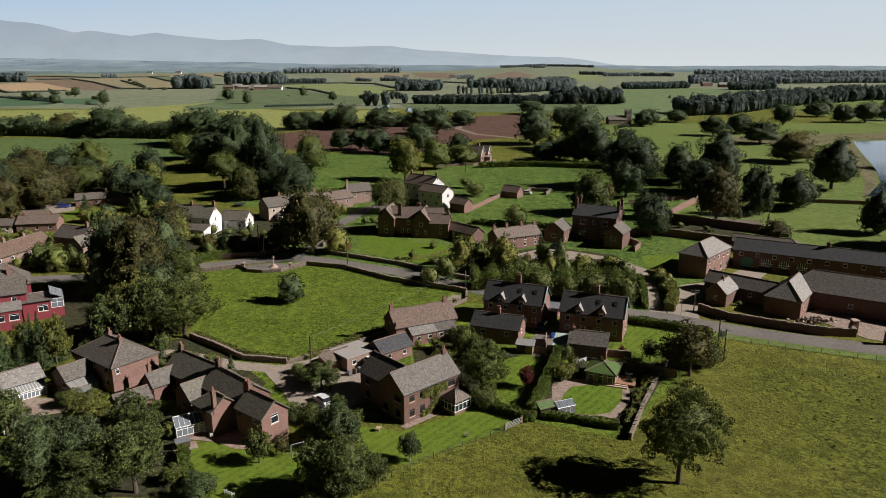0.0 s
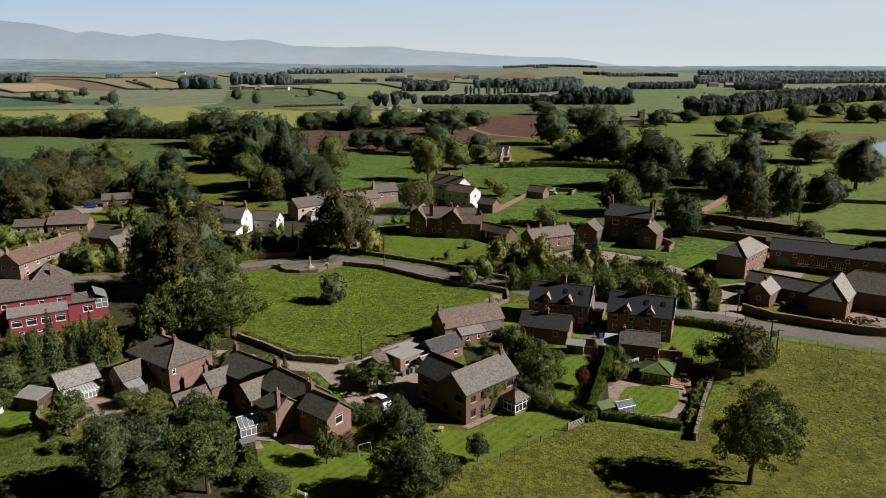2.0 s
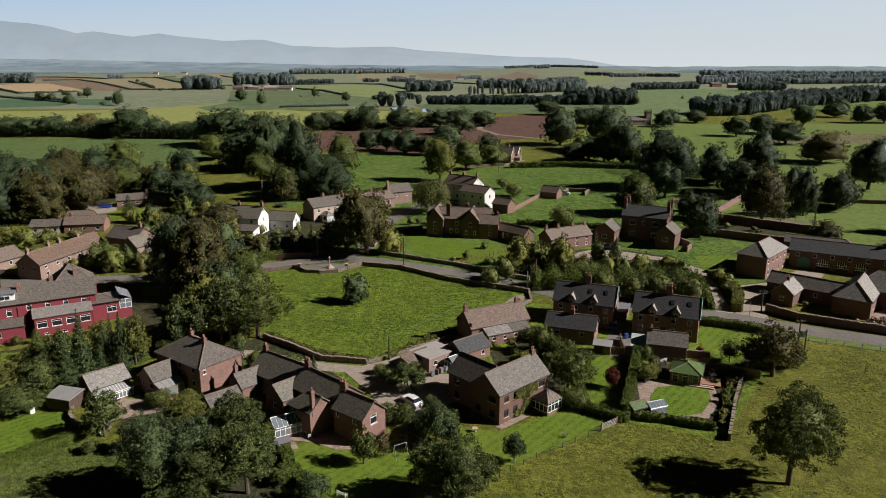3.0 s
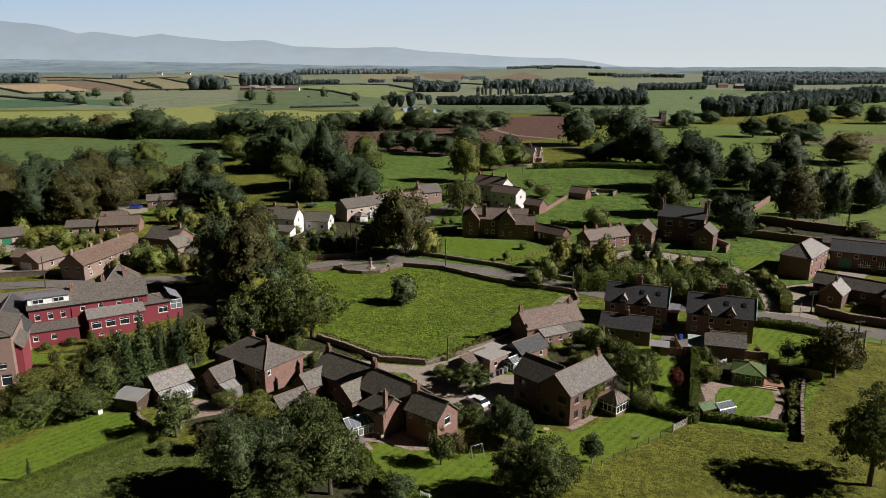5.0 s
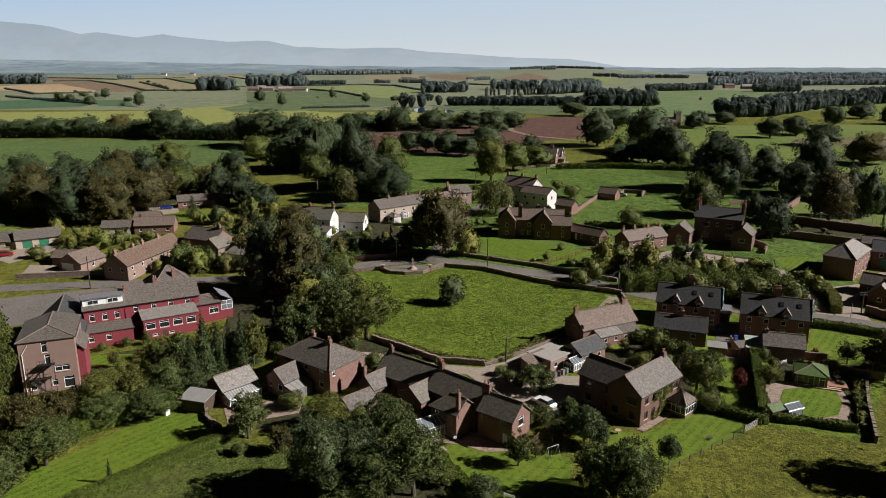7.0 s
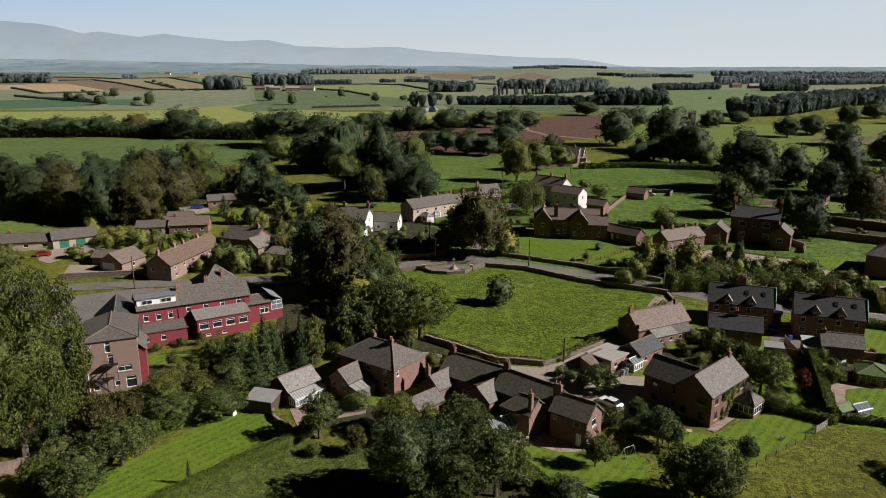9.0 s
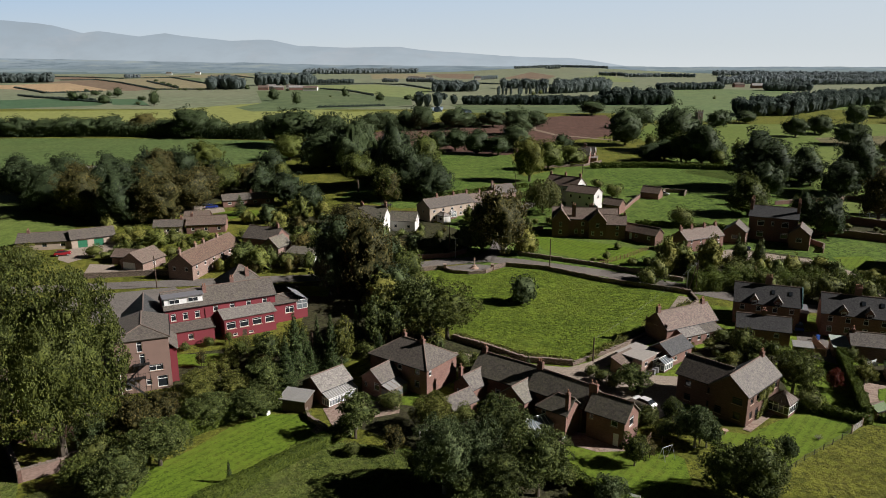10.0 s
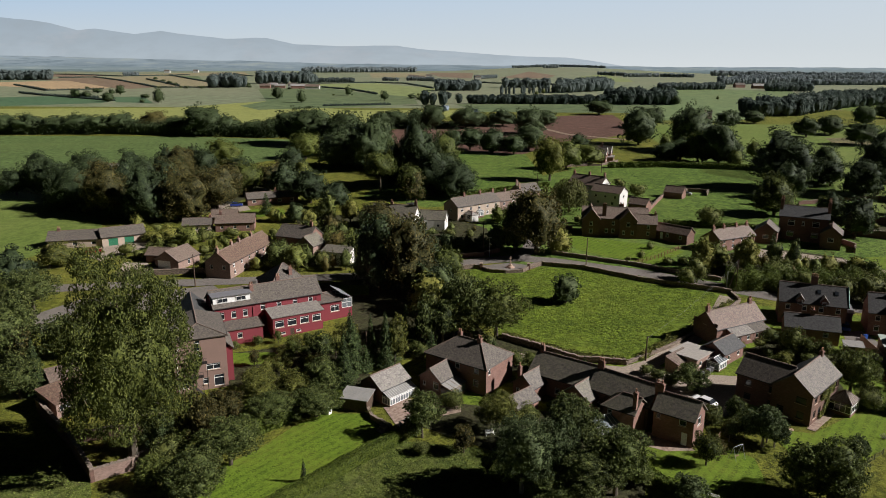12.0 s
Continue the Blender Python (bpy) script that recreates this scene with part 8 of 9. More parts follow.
pole("telegraph_pole", "wooden pole by the field wall", -25.7, 127.6, 4.9, 0)
transformer = pole("transformer_pole", "wooden pole carrying a grey transformer", 53.0, 127.2, 8.5, 1)
bm = bmesh.new()
box(bm, 0.1, -0.4, 5.0, 1.3, 0.4, 5.12)
part("platform", bm, GALVANISED, transformer)
bm = bmesh.new()
box(bm, 0.3, -0.35, 5.12, 1.1, 0.35, 6.3)
for k in range(6):
    box(bm, 0.34 + 0.13 * k, -0.42, 5.25, 0.38 + 0.13 * k, -0.35, 6.1)
part("transformer", bm, GALVANISED, transformer, "grey ribbed transformer tank")
pole("support_pole", "short wooden pole beside the transformer", 54.3, 127.0, 6.6, 1)
a_pole = pole("stay_pole", "braced wooden line pole by the road", 7.5, 166.6, 8.2, 0)
bm = bmesh.new()
rod(bm, (-2.2, -0.4, 0), (0, 0, 7.4), 0.13, 0.1, 7)
part("brace", bm, DARK_TIMBER, a_pole)
pole("street_lamp", "pale concrete post beside the pole", 5.6, 167.6, 4.8, 0, mat=GALVANISED)
pole("telegraph_pole", "wooden pole by the brick garden wall", -52.9, 196.6, 9.4, 0)
lamp = pole("street_lamp", "pale street lamp by the garden wall", -51.2, 195.4, 5.6, 0, 0.08, mat=GALVANISED)
bm = bmesh.new()
box(bm, -0.1, -0.1, 5.5, 0.6, 0.1, 5.65)
part("lamp_head", bm, GALVANISED, lamp)
pole("telegraph_pole", "wooden pole beside the hotel road", -126.2, 169.2, 8.4, 0)
pole("telegraph_pole", "wooden pole in the paddock", 10.6, 330.0, 9.5, 0)
pole("telegraph_pole", "wooden pole by the cottages", -24.5, 292.0, 6.6, 0)
pole("telegraph_pole", "wooden pole by the gravel parking", -149.0, 269.5, 7.0, 0)
pole("telegraph_pole", "wooden pole among the conifers", -79.3, 125.0, 7.0, 0)
pole("telegraph_pole", "wooden pole by the stable entrance", 57.0, 152.0, 5.4, 2)
pole("street_lamp", "short pale street lamp at the junction", 53.4, 149.8, 3.4, 0, 0.07, mat=GALVANISED)


def wire(a, b, sag):
    ax, ay, ah = a
    bx, by, bh = b
    p, q = Vector((ax, ay, lie(ax, ay) + ah)), Vector((bx, by, lie(bx, by) + bh))
    bm = bmesh.new()
    pts = [p.lerp(q, k / 12) - Vector((0, 0, sag * 4 * (k / 12) * (1 - k / 12))) for k in range(13)]
    rings = [[bm.verts.new(u + Vector((0, 0.012 * math.cos(k * 2.094), 0.012 * math.sin(k * 2.094)))) for k in range(3)] for u in pts]
    for r0, r1 in zip(rings, rings[1:]):
        for k in range(3):
            bm.faces.new((r0[k], r0[(k + 1) % 3], r1[(k + 1) % 3], r1[k]))
    return tagged(new("power_line", to_mesh("power_line", bm, GALVANISED)), "thin sagging overhead cable between poles", "cable", "overhead cables")


for dz in (0.0, 0.5):
    wire((7.5, 166.6, 8.0 - dz), (-25.7, 127.6, 4.8 - dz * 0.3), 1.0)
wire((7.5, 166.6, 8.0), (-25.9, 184.2, 8.4), 1.0)
wire((-25.9, 184.2, 8.5), (-52.9, 196.6, 9.2), 1.0)


def fence(label, pts, height=1.1, gap=1.8, rails=3, mat=None, name="fence"):
    root = thing(name, pose(pts[0][0], pts[0][1], lie(*pts[0])), label, "fence")
    inv = root.matrix_basis.inverted()
    stops = along(pts, gap)
    post = bmesh.new()
    box(post, -0.05, -0.05, -0.3, 0.05, 0.05, height)
    mesh = to_mesh("post", post, mat or TIMBER)
    for x, y in stops:
        part("post", mesh, None, root, m=inv @ pose(x, y, lie(x, y)))
    for (ax, ay), (bx, by) in zip(stops, stops[1:]):
        for k in range(rails):
            z = height * (k + 0.7) / rails
            bm = bmesh.new()
            rod(bm, inv @ Vector((ax, ay, lie(ax, ay) + z)), inv @ Vector((bx, by, lie(bx, by) + z)), 0.022, 0.022, 4)
            part("rail", bm, mat or TIMBER, root)
    return root


fence("green post and rail fence between lawn and pasture", [(9.7, 101.4), (5.1, 98.2), (-1.4, 93.8), (-5.6, 90.4), (-9, 87)], 1.0, 2.2, 2, MOSSY_TIMBER)
fence("thin wire fence along the road verge", [(57, 137.5), (72, 131.6), (90, 125), (118, 114)], 1.0, 3.0, 2, GALVANISED)
fence("brown paling fence beside the villa lawn", [(-11.6, 188.6), (-3.1, 194.6), (7.4, 204.5)], 1.3, 1.6, 5, RED_TIMBER)
fence("wire fence round the tennis court", [(90, 241.5), (108.5, 236), (107, 226.8)], 2.6, 3.0, 4, GALVANISED)


def gate(label, x, y, heading, width, mat):
    root = thing("field_gate", pose(x, y, lie(x, y), 0, 0, heading), label, "gate")
    for u in (0.0, width):
        bm = bmesh.new()
        box(bm, u - 0.09, -0.09, -0.3, u + 0.09, 0.09, 1.5)
        part("gate_post", bm, TIMBER, root)
    for k in range(5):
        bm = bmesh.new()
        box(bm, 0.1, -0.025, 0.22 + 0.24 * k, width - 0.1, 0.025, 0.29 + 0.24 * k)
        part("bar", bm, mat, root)
    for u in (0.15, width / 2, width - 0.15):
        bm = bmesh.new()
        box(bm, u - 0.05, -0.045, 0.2, u + 0.05, -0.026, 1.3)
        part("upright", bm, mat, root)
    return root


gate("weathered pale grey five-bar field gate", 9.9, 101.6, 37, 3.6, GREY_TIMBER)
gate("white garden gate beside the lane", 14.2, 104.6, 70, 1.2, WHITE)


def panel_fence(label, pts, height, mat, name="panel_fence"):
    """Boarded panels between posts."""
    root = thing(name, pose(pts[0][0], pts[0][1], lie(*pts[0])), label, "fence")
    inv = root.matrix_basis.inverted()
    stops = along(pts, 1.8)
    for (ax, ay), (bx, by) in zip(stops, stops[1:]):
        d = math.degrees(math.atan2(by - ay, bx - ax))
        run = math.hypot(bx - ax, by - ay)
        bm = bmesh.new()
        n, rows = 9, []
        for k in range(n):
            dy, top = 0.03 * (k % 2), height + 0.08 * math.sin(math.pi * (k + 0.5) / n)
            rows += [(run * k / n, dy, top), (run * (k + 1) / n, dy, top)]
        for near in (-0.03, 0.03):
            for (xa, ya, ta), (xb, yb, tb) in zip(rows, rows[1:]):
                quad(bm, (xa, ya + near, 0.05), (xb, yb + near, 0.05), (xb, yb + near, tb), (xa, ya + near, ta))
        for (xa, ya, ta), (xb, yb, tb) in zip(rows, rows[1:]):
            quad(bm, (xa, ya - 0.03, ta), (xb, yb - 0.03, tb), (xb, yb + 0.03, tb), (xa, ya + 0.03, ta))
        bmesh.ops.remove_doubles(bm, verts=bm.verts, dist=0.0005)
        bm.transform(inv @ pose(ax, ay, lie(ax, ay), 0, 0, d))
        part("panel", bm, mat, root)
        bm = bmesh.new()
        box(bm, -0.06, -0.06, -0.2, 0.06, 0.06, height + 0.1, inv @ pose(ax, ay, lie(ax, ay)))
        part("post", bm, mat, root)
    return root


panel_fence("pale new timber fence between the drives", [(20.4, 129.6), (20.7, 133.5), (21.4, 137)], 1.7, STONE_TRIM)
panel_fence("dark wavy-topped panel fence behind the deck", [(32.6, 123.4), (37, 121.8), (42.6, 119.6)], 1.8, TIMBER)
panel_fence("low timber panels beside the bins", [(18.4, 130.6), (20.3, 129.8)], 1.4, TIMBER)

# village cross on its steps
cross = thing("village_cross", pose(-46.2, 185.4, lie(-46.2, 185.4)), "weathered stone cross on round steps beside the road", "monument")
for k, (r, h0, h1) in enumerate(((1.3, -0.3, 0.25), (0.9, 0.25, 0.5), (0.55, 0.5, 0.9))):
    bm = bmesh.new()
    rod(bm, (0, 0, h0), (0, 0, h1), r, r * 0.97, 8)
    part("step", bm, STONE_TRIM, cross)
bm = bmesh.new()
rod(bm, (0, 0, 0.9), (0, 0, 3.0), 0.2, 0.13, 6)
part("shaft", bm, STONE_TRIM, cross)
bm = bmesh.new()
box(bm, -0.4, -0.1, 2.55, 0.4, 0.1, 2.8)
box(bm, -0.12, -0.1, 2.8, 0.12, 0.1, 3.2)
part("cross_head", bm, STONE_TRIM, cross)
for x, y in ((-54.2, 184.2), (-41.4, 184.2)):
    pier = thing("gate_pier", pose(x, y, lie(x, y)), "square stone pier at the end of the wall", "pier", "wall piers")
    bm = bmesh.new()
    box(bm, -0.35, -0.35, -0.3, 0.35, 0.35, 1.5)
    uv_faces(bm)
    part("shaft", bm, BRICK, pier)
    bm = bmesh.new()
    box(bm, -0.45, -0.45, 1.5, 0.45, 0.45, 1.68)
    part("cap", bm, STONE_TRIM, pier)
for x, y in ((87.0, 140.6), (90.6, 134.4)):
    pier = thing("gate_pier", pose(x, y, lie(x, y)), "tall dark sandstone gate pier of the stable yard", "pier", "wall piers")
    bm = bmesh.new()
    box(bm, -0.6, -0.6, -0.3, 0.6, 0.6, 2.6)
    uv_faces(bm)
    part("shaft", bm, BRICK_DARK, pier)
    bm = bmesh.new()
    box(bm, -0.72, -0.72, 2.6, 0.72, 0.72, 2.85)
    part("cap", bm, STONE_TRIM, pier)


# ---- vehicles ----
PAINTS = {}


def car(label, x, y, heading, colour):
    if colour not in PAINTS:
        PAINTS[colour] = plain("car_paint", colour, 0.25, 0.2, 0.6, 0.04)
    root = thing("car", pose(x, y, lie(x, y) + 0.08, 0, 0, heading), label, "car")
    line = [(-2.1, 0.35), (-2.15, 0.75), (-1.95, 0.95), (-1.9, 1.0), (1.15, 1.02), (1.7, 1.05), (2.15, 0.85), (2.2, 0.35)]
    bm = bmesh.new()
    sides = [[bm.verts.new((px, s * (0.86 - 0.05 * (pz > 1.2)), pz)) for px, pz in line] for s in (-1, 1)]
    for k in range(len(line)):
        j = (k + 1) % len(line)
        bm.faces.new((sides[0][k], sides[0][j], sides[1][j], sides[1][k]))
    bm.faces.new(sides[0][::-1])
    bm.faces.new(sides[1])
    bmesh.ops.recalc_face_normals(bm, faces=bm.faces[:])
    part("body", bm, PAINTS[colour], root)
    bm = bmesh.new()
    low = [bm.verts.new(v) for v in ((-1.75, -0.8, 1.0), (1.05, -0.8, 1.0), (1.05, 0.8, 1.0), (-1.75, 0.8, 1.0))]
    high = [bm.verts.new(v) for v in ((-1.2, -0.62, 1.44), (0.35, -0.62, 1.44), (0.35, 0.62, 1.44), (-1.2, 0.62, 1.44))]
    for k in range(4):
        j = (k + 1) % 4
        bm.faces.new((low[k], low[j], high[j], high[k]))
    part("windows", bm, GLASS, root)
    bm = bmesh.new()
    box(bm, -1.24, -0.64, 1.44, 0.38, 0.64, 1.5)
    part("roof", bm, PAINTS[colour], root)
    for wx in (-1.35, 1.4):
        for s in (-1, 1):
            bm = bmesh.new()
            rod(bm, (wx, s * 0.7, 0.25), (wx, s * 0.9, 0.25), 0.33, 0.33, 14)
            tyre = part("wheel", bm, RUBBER, root)
            bm = bmesh.new()
            rod(bm, (wx, s * 0.9, 0.25), (wx, s * 0.915, 0.25), 0.2, 0.18, 10)
            part("rim", bm, GALVANISED, tyre)
    for s in (-0.6, 0.6):
        bm = bmesh.new()
        box(bm, 2.1, s - 0.17, 0.66, 2.2, s + 0.17, 0.8)
        part("headlight", bm, WHITE, root)
    return root


car("white car parked in the courtyard", -20.6, 110.6, 130, (0.75, 0.75, 0.74))
car("dark car parked beside the white car", -21.6, 106.6, 60, (0.04, 0.04, 0.045))
car("blue car parked between the semi-detached houses", 21.4, 143.0, 70, (0.03, 0.06, 0.20))
car("blue car parked on gravel", -139.6, 255.6, 10, (0.03, 0.06, 0.30))
car("dark grey car parked on gravel", -144.0, 259.6, 10, (0.06, 0.07, 0.07))
car("red car parked in front of the bungalow", -164.2, 197.2, 20, (0.35, 0.02, 0.03))
car("silver car parked by the sheepfold", 33.4, 279.6, -30, (0.45, 0.47, 0.50))
car("dark blue car parked by the estate cottage", 34.0, 203.2, -30, (0.02, 0.03, 0.06))


# ---- garden furniture and clutter ----
deck = thing("deck", pose(30.8, 119.2, lie(30.8, 119.2), 0, 0, -20), "red-brown timber deck with steps", "deck")
for k in range(16):
    bm = bmesh.new()
    box(bm, -4.4 + 0.55 * k, -2.0, 0.1, -3.87 + 0.55 * k, 1.8, 0.42)
    part("board", bm, CLAY_POT, deck)
for k in range(2):
    bm = bmesh.new()
    box(bm, -4.2, -2.5 - 0.45 * k, -0.1, 3.2, -2.03 - 0.45 * k, 0.3 - 0.14 * k)
    part("step", bm, STONE_TRIM, deck)


def round_table(label, x, y, mat, lift=0.0, r=0.5):
    root = thing("garden_table", pose(x, y, lie(x, y) + lift), label, "table")
    bm = bmesh.new()
    rod(bm, (0, 0, 0.7), (0, 0, 0.75), r, r, 16)
    part("tabletop", bm, mat, root)
    for k in range(4):
        a = k * math.pi / 2
        bm = bmesh.new()
        rod(bm, (0.3 * math.cos(a), 0.3 * math.sin(a), 0), (0.12 * math.cos(a), 0.12 * math.sin(a), 0.7), 0.03, 0.03, 6)
        part("leg", bm, mat, root)


def garden_chair(label, x, y, heading, mat, lift=0.0):
    root = thing("garden_chair", pose(x, y, lie(x, y) + lift, 0, 0, heading), label, "chair", "garden chairs")
    for name, q in (("seat", (-0.24, -0.24, 0.42, 0.24, 0.24, 0.46)), ("backrest", (-0.24, 0.21, 0.46, 0.24, 0.25, 0.92))):
        bm = bmesh.new()
        box(bm, *q)
        part(name, bm, mat, root)
    for px in (-0.21, 0.21):
        for py in (-0.21, 0.21):
            bm = bmesh.new()
            rod(bm, (px, py, 0), (px, py, 0.42), 0.025, 0.025, 6)
            part("leg", bm, mat, root)


def garden_bench(label, x, y, heading, mat):
    root = thing("garden_bench", pose(x, y, lie(x, y) + 0.06, 0, 0, heading), label, "bench")
    for k in range(3):
        bm = bmesh.new()
        box(bm, -0.75, -0.24 + 0.16 * k, 0.42, 0.75, -0.12 + 0.16 * k, 0.46)
        part("seat_slat", bm, mat, root)
    for k in range(3):
        bm = bmesh.new()
        box(bm, -0.75, 0.24, 0.52 + 0.14 * k, 0.75, 0.28, 0.62 + 0.14 * k)
        part("back_slat", bm, mat, root)
    for px in (-0.7, 0.7):
        for py, top in ((-0.2, 0.6), (0.22, 0.95)):
            bm = bmesh.new()
            box(bm, px - 0.035, py - 0.035, 0, px + 0.035, py + 0.035, top)
            part("leg", bm, mat, root)


garden_bench("white slatted bench at the foot of the lawn", -28.9, 84.2, 150, WHITE)
garden_bench("white slatted bench among the shrubs", -57.7, 100.7, 20, WHITE)
round_table("white round patio table", -36.4, 100.2, WHITE, 0.1, 0.6)
garden_chair("white metal garden chair", -37.4, 100.6, 80, WHITE, 0.1)
garden_chair("white metal garden chair", -36.0, 99.2, 190, WHITE, 0.1)
round_table("pale round table on the deck", 34.0, 119.4, GALVANISED, 0.42, 0.7)
garden_chair("pale garden chair on the deck", 29.6, 118.4, 30, WHITE, 0.42)
garden_chair("pale garden chair on the deck", 30.6, 118.0, -20, WHITE, 0.42)
bench = thing("garden_bench", pose(-69.8, 100.2, lie(-69.8, 100.2), 0, 0, 20), "white painted garden bench under trees", "bench")
for name, q in (("seat", (-0.8, -0.25, 0.42, 0.8, 0.22, 0.48)), ("backrest", (-0.8, 0.22, 0.5, 0.8, 0.28, 0.95)), ("leg", (-0.75, -0.22, 0, -0.66, 0.22, 0.42)), ("leg", (0.66, -0.22, 0, 0.75, 0.22, 0.42))):
    bm = bmesh.new()
    box(bm, *q)
    part(name, bm, WHITE, bench)
swing = thing("swing_frame", pose(-21.6, 94.2, lie(-21.6, 94.2), 0, 0, 30), "thin grey swing frame on the lawn", "swing")
for s in (-1.0, 1.0):
    for t in (-0.7, 0.7):
        bm = bmesh.new()
        rod(bm, (s, t, 0), (s, 0, 2.1), 0.035, 0.035, 6)
        part("leg", bm, GALVANISED, swing)
bm = bmesh.new()
rod(bm, (-1.05, 0, 2.1), (1.05, 0, 2.1), 0.035, 0.035, 6)
part("top_bar", bm, GALVANISED, swing)
for s in (-0.25, 0.25):
    bm = bmesh.new()
    rod(bm, (s, 0, 0.5), (s, 0, 2.1), 0.015, 0.015, 4)
    part("rope", bm, GALVANISED, swing)
bm = bmesh.new()
box(bm, -0.3, -0.12, 0.46, 0.3, 0.12, 0.5)
part("seat", bm, TIMBER, swing)
airer = thing("rotary_airer", pose(26.2, 124.4, lie(26.2, 124.4)), "rotary clothes airer with blue and white washing", "clothes airer")
bm = bmesh.new()
rod(bm, (0, 0, 0), (0, 0, 1.9), 0.03, 0.03, 6)
for k in range(4):
    rod(bm, (0, 0, 1.4), (1.3 * math.cos(k * 1.571 + 0.4), 1.3 * math.sin(k * 1.571 + 0.4), 1.9), 0.02, 0.02, 4)
part("frame", bm, GALVANISED, airer)
for k, mat in enumerate((WHITE, PLASTIC_BLUE, WHITE, WHITE)):
    bm = bmesh.new()
    a = k * 1.571 + 0.4
    p, q = Vector((1.2 * math.cos(a), 1.2 * math.sin(a), 1.85)), Vector((0.25 * math.cos(a + 1.5), 0.25 * math.sin(a + 1.5), 1.6))
    side = (q - p).cross(Vector((0, 0, 1))).normalized() * 0.03
    quad(bm, p - Vector((0, 0, 0.8)), q - Vector((0, 0, 0.8)) + side, q, p)
    quad(bm, p + side - Vector((0, 0, 0.8)), p + side, q + side, q + side - Vector((0, 0, 0.8)))
    part("washing", bm, mat, airer)
box_thing = thing("play_house", pose(-39.6, 96.6, lie(-39.6, 96.6), 0, 0, 30), "small grey garden store on a paved base", "shed")
for name, mat, q in (("body", DARK_TIMBER, (-1.0, -0.7, 0, 1.0, 0.7, 1.2)), ("lid", LEAD, (-1.12, -0.82, 1.2, 1.12, 0.82, 1.32)), ("base", PAVING, (-1.5, -1.4, -0.2, 2.0, 0.9, 0.14))):
    bm = bmesh.new()
    box(bm, *q)
    part(name, bm, mat, box_thing)
white_box = thing("garden_cabinet", pose(-84.2, 107.6, lie(-84.2, 107.6), 0, 0, -30), "tilted white garden cabinet against the hedge", "cabinet")
for name, q in (("body", (-0.7, -0.4, 0.05, 0.7, 0.4, 1.5)), ("lid", (-0.76, -0.46, 1.5, 0.76, 0.46, 1.58))):
    bm = bmesh.new()
    box(bm, *q)
    part(name, bm, WHITE, white_box)
for k, (x, y, mat) in enumerate(((-15.6, 122.0, LEAD), (-14.8, 122.7, GALVANISED), (-16.4, 121.4, DARK_TIMBER), (13.6, 138.0, PLASTIC_BLUE), (22.8, 137.6, PLASTIC_BLUE), (-17.2, 120.8, LEAD))):
    b = thing("wheelie_bin", pose(x, y, lie(x, y) + 0.09, 0, 0, 40 + 15 * k), "upright plastic wheeled refuse bin", "bin", "refuse bins")
    bm = bmesh.new()
    box(bm, -0.26, -0.32, 0.06, 0.26, 0.32, 0.95)
    part("body", bm, mat, b)
    bm = bmesh.new()
    box(bm, -0.29, -0.36, 0.95, 0.29, 0.36, 1.05)
    part("lid", bm, mat, b)
    for s in (-1, 1):
        bm = bmesh.new()
        rod(bm, (s * 0.27, 0.26, 0.1), (s * 0.31, 0.26, 0.1), 0.1, 0.1, 10)
        part("wheel", bm, RUBBER, b)
bath = thing("bird_bath", pose(-10.2, 101.4, lie(-10.2, 101.4)), "low stone bird bath on the lawn", "bird bath")
for name, a, b, r0, r1 in (("pedestal", 0, 0.55, 0.2, 0.14), ("bowl", 0.55, 0.7, 0.3, 0.5)):
    bm = bmesh.new()
    rod(bm, (0, 0, a), (0, 0, b), r0, r1, 12)
    part(name, bm, STONE_TRIM, bath)
# heap of broken stone behind the yard wall
rng2 = random.Random(5)
heap = thing("rubble_heap", pose(81.5, 146.4, lie(81.5, 146.4)), "heap of broken brown stones behind the yard wall", "rubble")
for k in range(90):
    x, y = rng2.gauss(0, 2.4), rng2.gauss(0, 0.9)
    s = rng2.uniform(0.15, 0.42)
    z = max(0.0, 0.9 - 0.25 * math.hypot(x * 0.8, y * 1.6)) * rng2.random()
    bm = bmesh.new()
    box(bm, -s, -s * 0.7, -s * 0.5, s, s * 0.7, s * 0.5, pose(x, y, z + s * 0.4, rng2.uniform(0, 60), rng2.uniform(0, 60), rng2.uniform(0, 180)))
    part("stone", bm, (STONE_TRIM, RIDGE, COPING)[k % 3], heap)
# trellis on the sandstone gable
trellis = thing("trellis", pose(-23.6, 97.0, lie(-23.6, 97.0), 0, 0, 51.5) @ pose(-2.6, -0.35, 0), "rustic pole trellis against the gable", "trellis")
for k in range(9):
    bm = bmesh.new()
    if k < 5:
        rod(bm, (0.5 * k, 0, 0), (0.5 * k + 0.3, 0, 3.0 - 0.2 * (k % 2)), 0.04, 0.03, 5)
    else:
        rod(bm, (-0.3, -0.04, 0.6 * (k - 4)), (2.6, -0.04, 0.6 * (k - 4) + 0.5), 0.035, 0.03, 5)
    part("pole", bm, TIMBER, trellis)
sculpt = thing("wire_sculpture", pose(3.7, 99.6, lie(3.7, 99.6)), "pale twig-like ball on the lawn", "sculpture")
for k in range(22):
    bm = bmesh.new()
    a, b = rng2.uniform(0, 6.28), rng2.uniform(0.2, 1.3)
    rod(bm, (0, 0, 0.1), (0.8 * math.cos(a) * math.cos(b), 0.8 * math.sin(a) * math.cos(b), 0.2 + 0.9 * math.sin(b)), 0.03, 0.012, 4)
    part("twig", bm, PALE_BARK, sculpt)
# trampoline and net on the grass behind the white cottages
tramp = thing("trampoline", pose(-75.5, 258.0, lie(-75.5, 258.0)), "dark netted garden trampoline", "trampoline")
bm = bmesh.new()
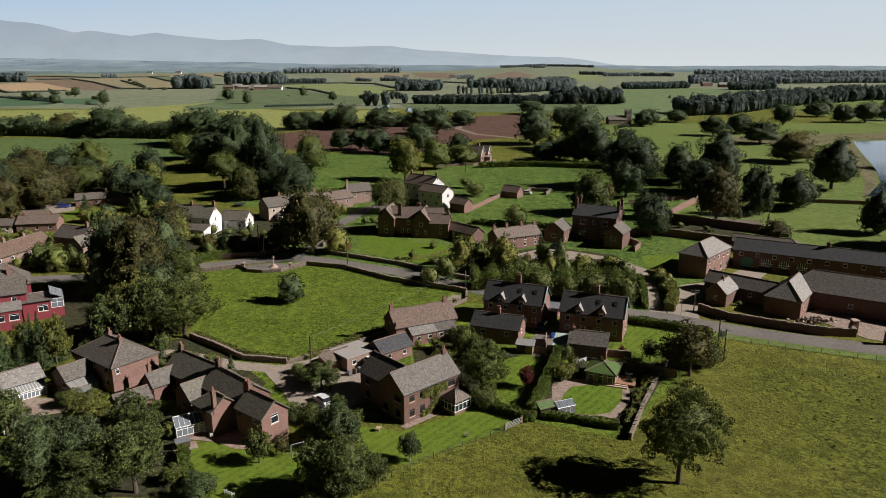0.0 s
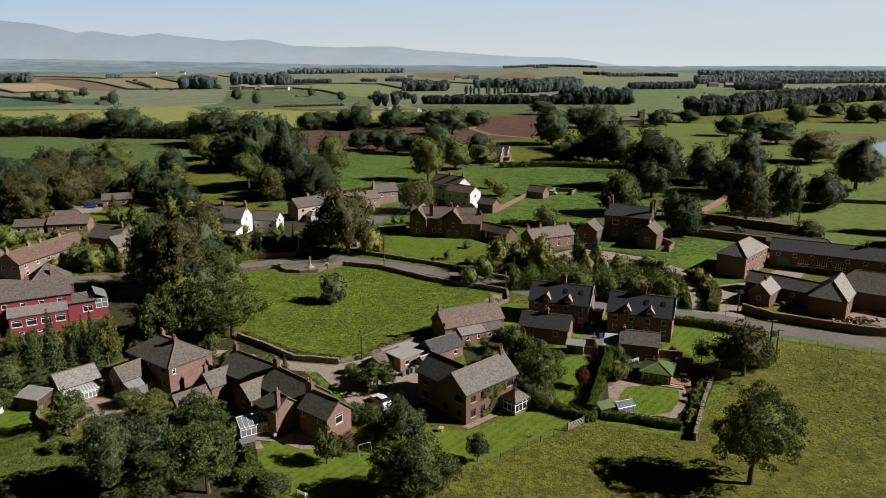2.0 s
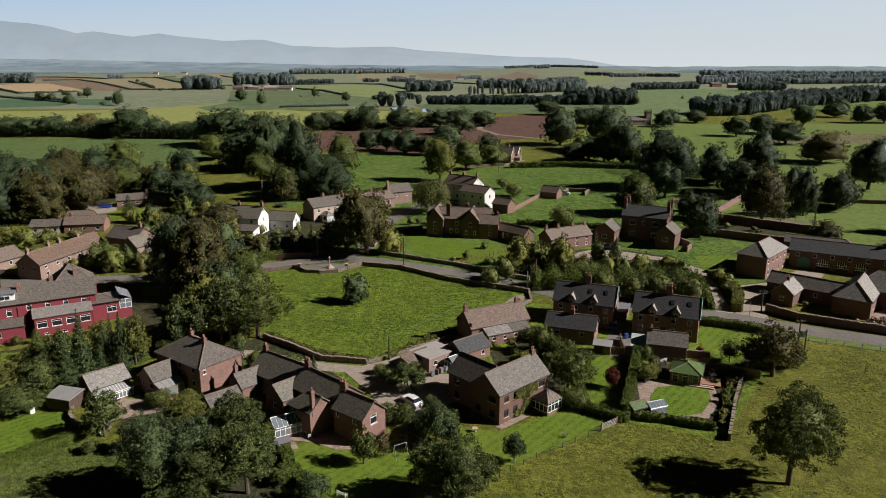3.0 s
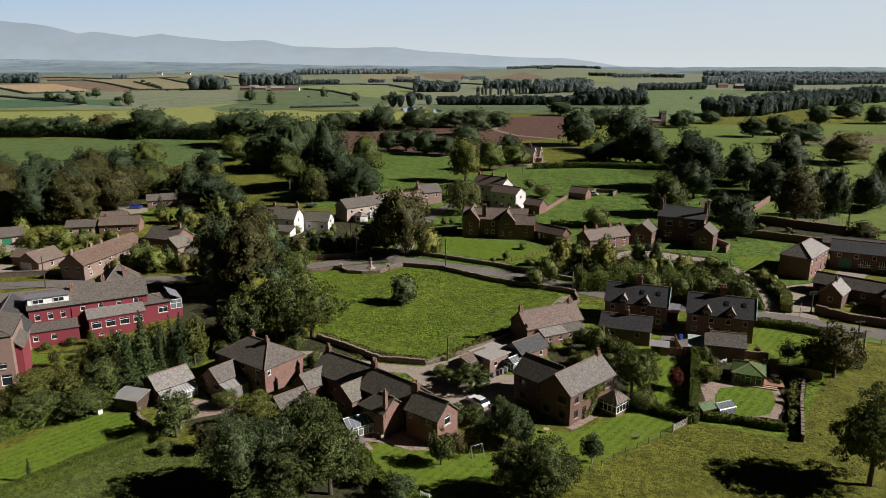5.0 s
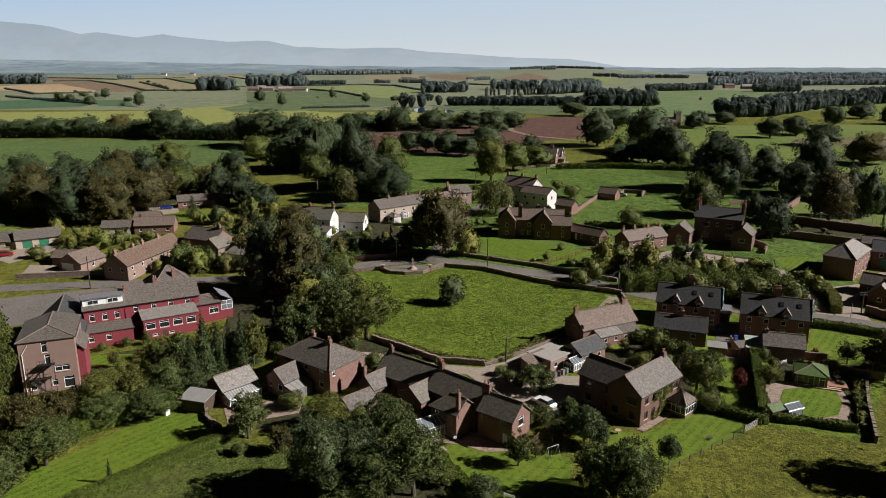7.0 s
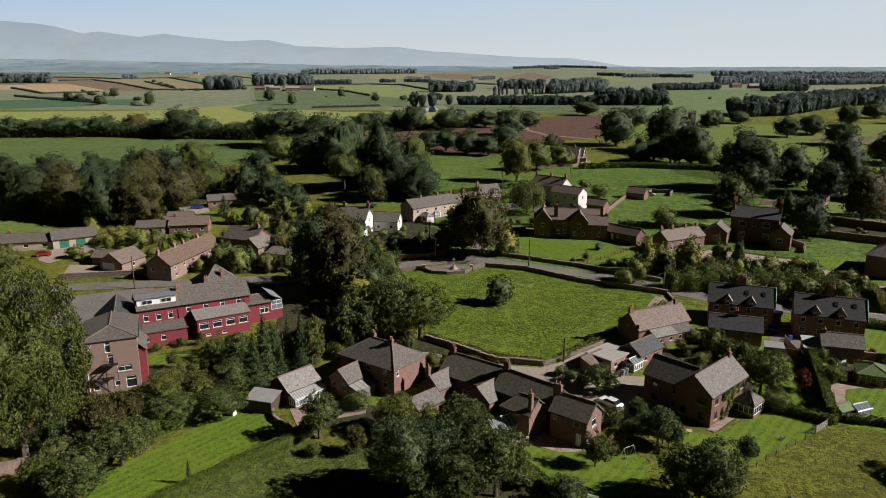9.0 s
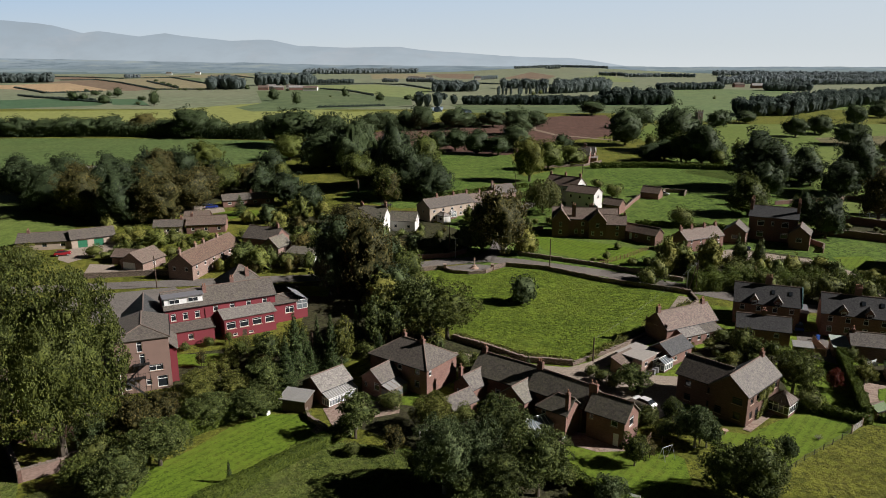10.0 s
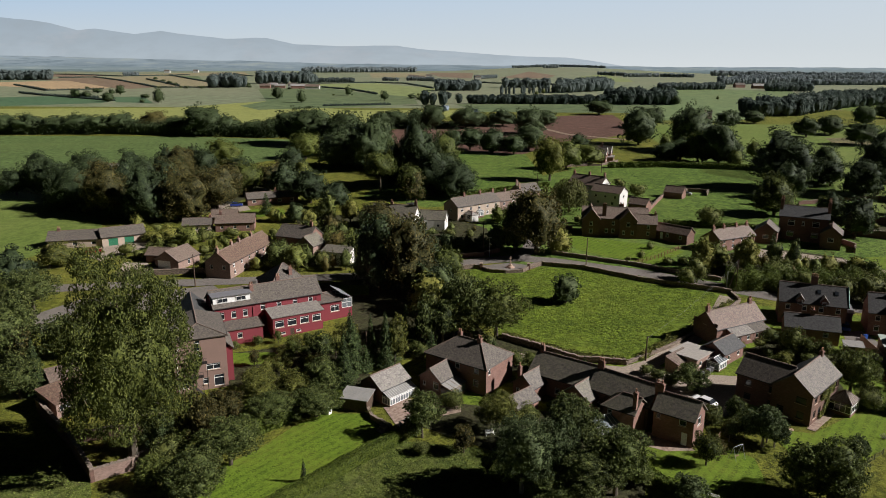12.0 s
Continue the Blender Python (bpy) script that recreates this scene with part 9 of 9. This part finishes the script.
rod(bm, (0, 0, 0.8), (0, 0, 0.9), 2.0, 2.0, 18)
part("mat", bm, RUBBER, tramp)
for k in range(8):
    a = k * math.tau / 8
    bm = bmesh.new()
    rod(bm, (2 * math.cos(a), 2 * math.sin(a), 0), (2 * math.cos(a), 2 * math.sin(a), 2.8), 0.04, 0.04, 5)
    part("pole", bm, IRON, tramp)


# steps down from the patio
steps = thing("garden_steps", pose(-74.2, 102.6, lie(-74.2, 102.6), 0, 0, -42), "sandstone steps from the patio to the lawn", "steps")
for k in range(4):
    bm = bmesh.new()
    box(bm, -0.7, -0.35 * k - 0.36, -0.3, 0.7, -0.35 * k, 0.68 - 0.17 * k)
    part("step", bm, PAVING, steps)

# tussocks of longer grass in the pasture and rough corners
def tussocks(label, pts, count, size, kind="grass"):
    rng = np.random.default_rng(int(abs(pts[0][0] * 7 + pts[0][1])) + 3)
    xs = rng.uniform(min(p[0] for p in pts), max(p[0] for p in pts), count * 3)
    ys = rng.uniform(min(p[1] for p in pts), max(p[1] for p in pts), count * 3)
    lump = [noise.noise((x * 0.12, y * 0.12, 2.0)) > -0.45 for x, y in zip(xs, ys)]
    p = np.array([(x, y, lie(x, y) + 0.07) for x, y, ok in zip(xs, ys, lump) if ok and inside(x, y, pts)][:count])
    d = np.column_stack([rng.normal(0.35, 0.3, len(p)), rng.normal(0, 0.3, len(p)), np.full(len(p), 1.2)])
    me = leaf_mesh("grass_tussocks", p, d, size, LEAF[kind], rng, 1.2, 0.5)
    tagged(new("grass_tussocks", me), label, "grass", kind="stuff")


tussocks("tufts of longer pasture grass", [(-14, 94), (-5, 89), (10, 99.5), (14, 103), (27, 97), (40, 116), (56, 134), (100, 116), (100, 78), (-14, 78)], 22000, 0.10)
tussocks("dark rushes and thistles dotted over the pasture", [(20, 95), (40, 116), (56, 134), (104, 114), (104, 74), (30, 78), (-4, 84)], 420, 0.34, "bush")
tussocks("uneven grazed tufts in the field", [(-64, 179), (-55.8, 183), (-51.5, 179.5), (-42.2, 180.5), (-37.5, 185.5), (-27, 182.5), (-12.7, 171.8), (4.4, 163), (4.4, 159.5), (-8.9, 145), (-20, 135), (-30, 127.3), (-38.7, 129), (-44.1, 133.3), (-52.3, 139.1), (-60, 160)], 36000, 0.15, "meadow")
tussocks("rough long grass and weeds", [(-72, 99), (-60, 97), (-52, 92), (-48, 86), (-58, 76), (-90, 72), (-110, 74), (-93, 81), (-84, 86)], 20000, 0.15, "rough")
tussocks("rough long grass and weeds", [(-150, 100), (-116, 92), (-112, 84), (-112, 76), (-150, 76)], 14000, 0.15, "rough")
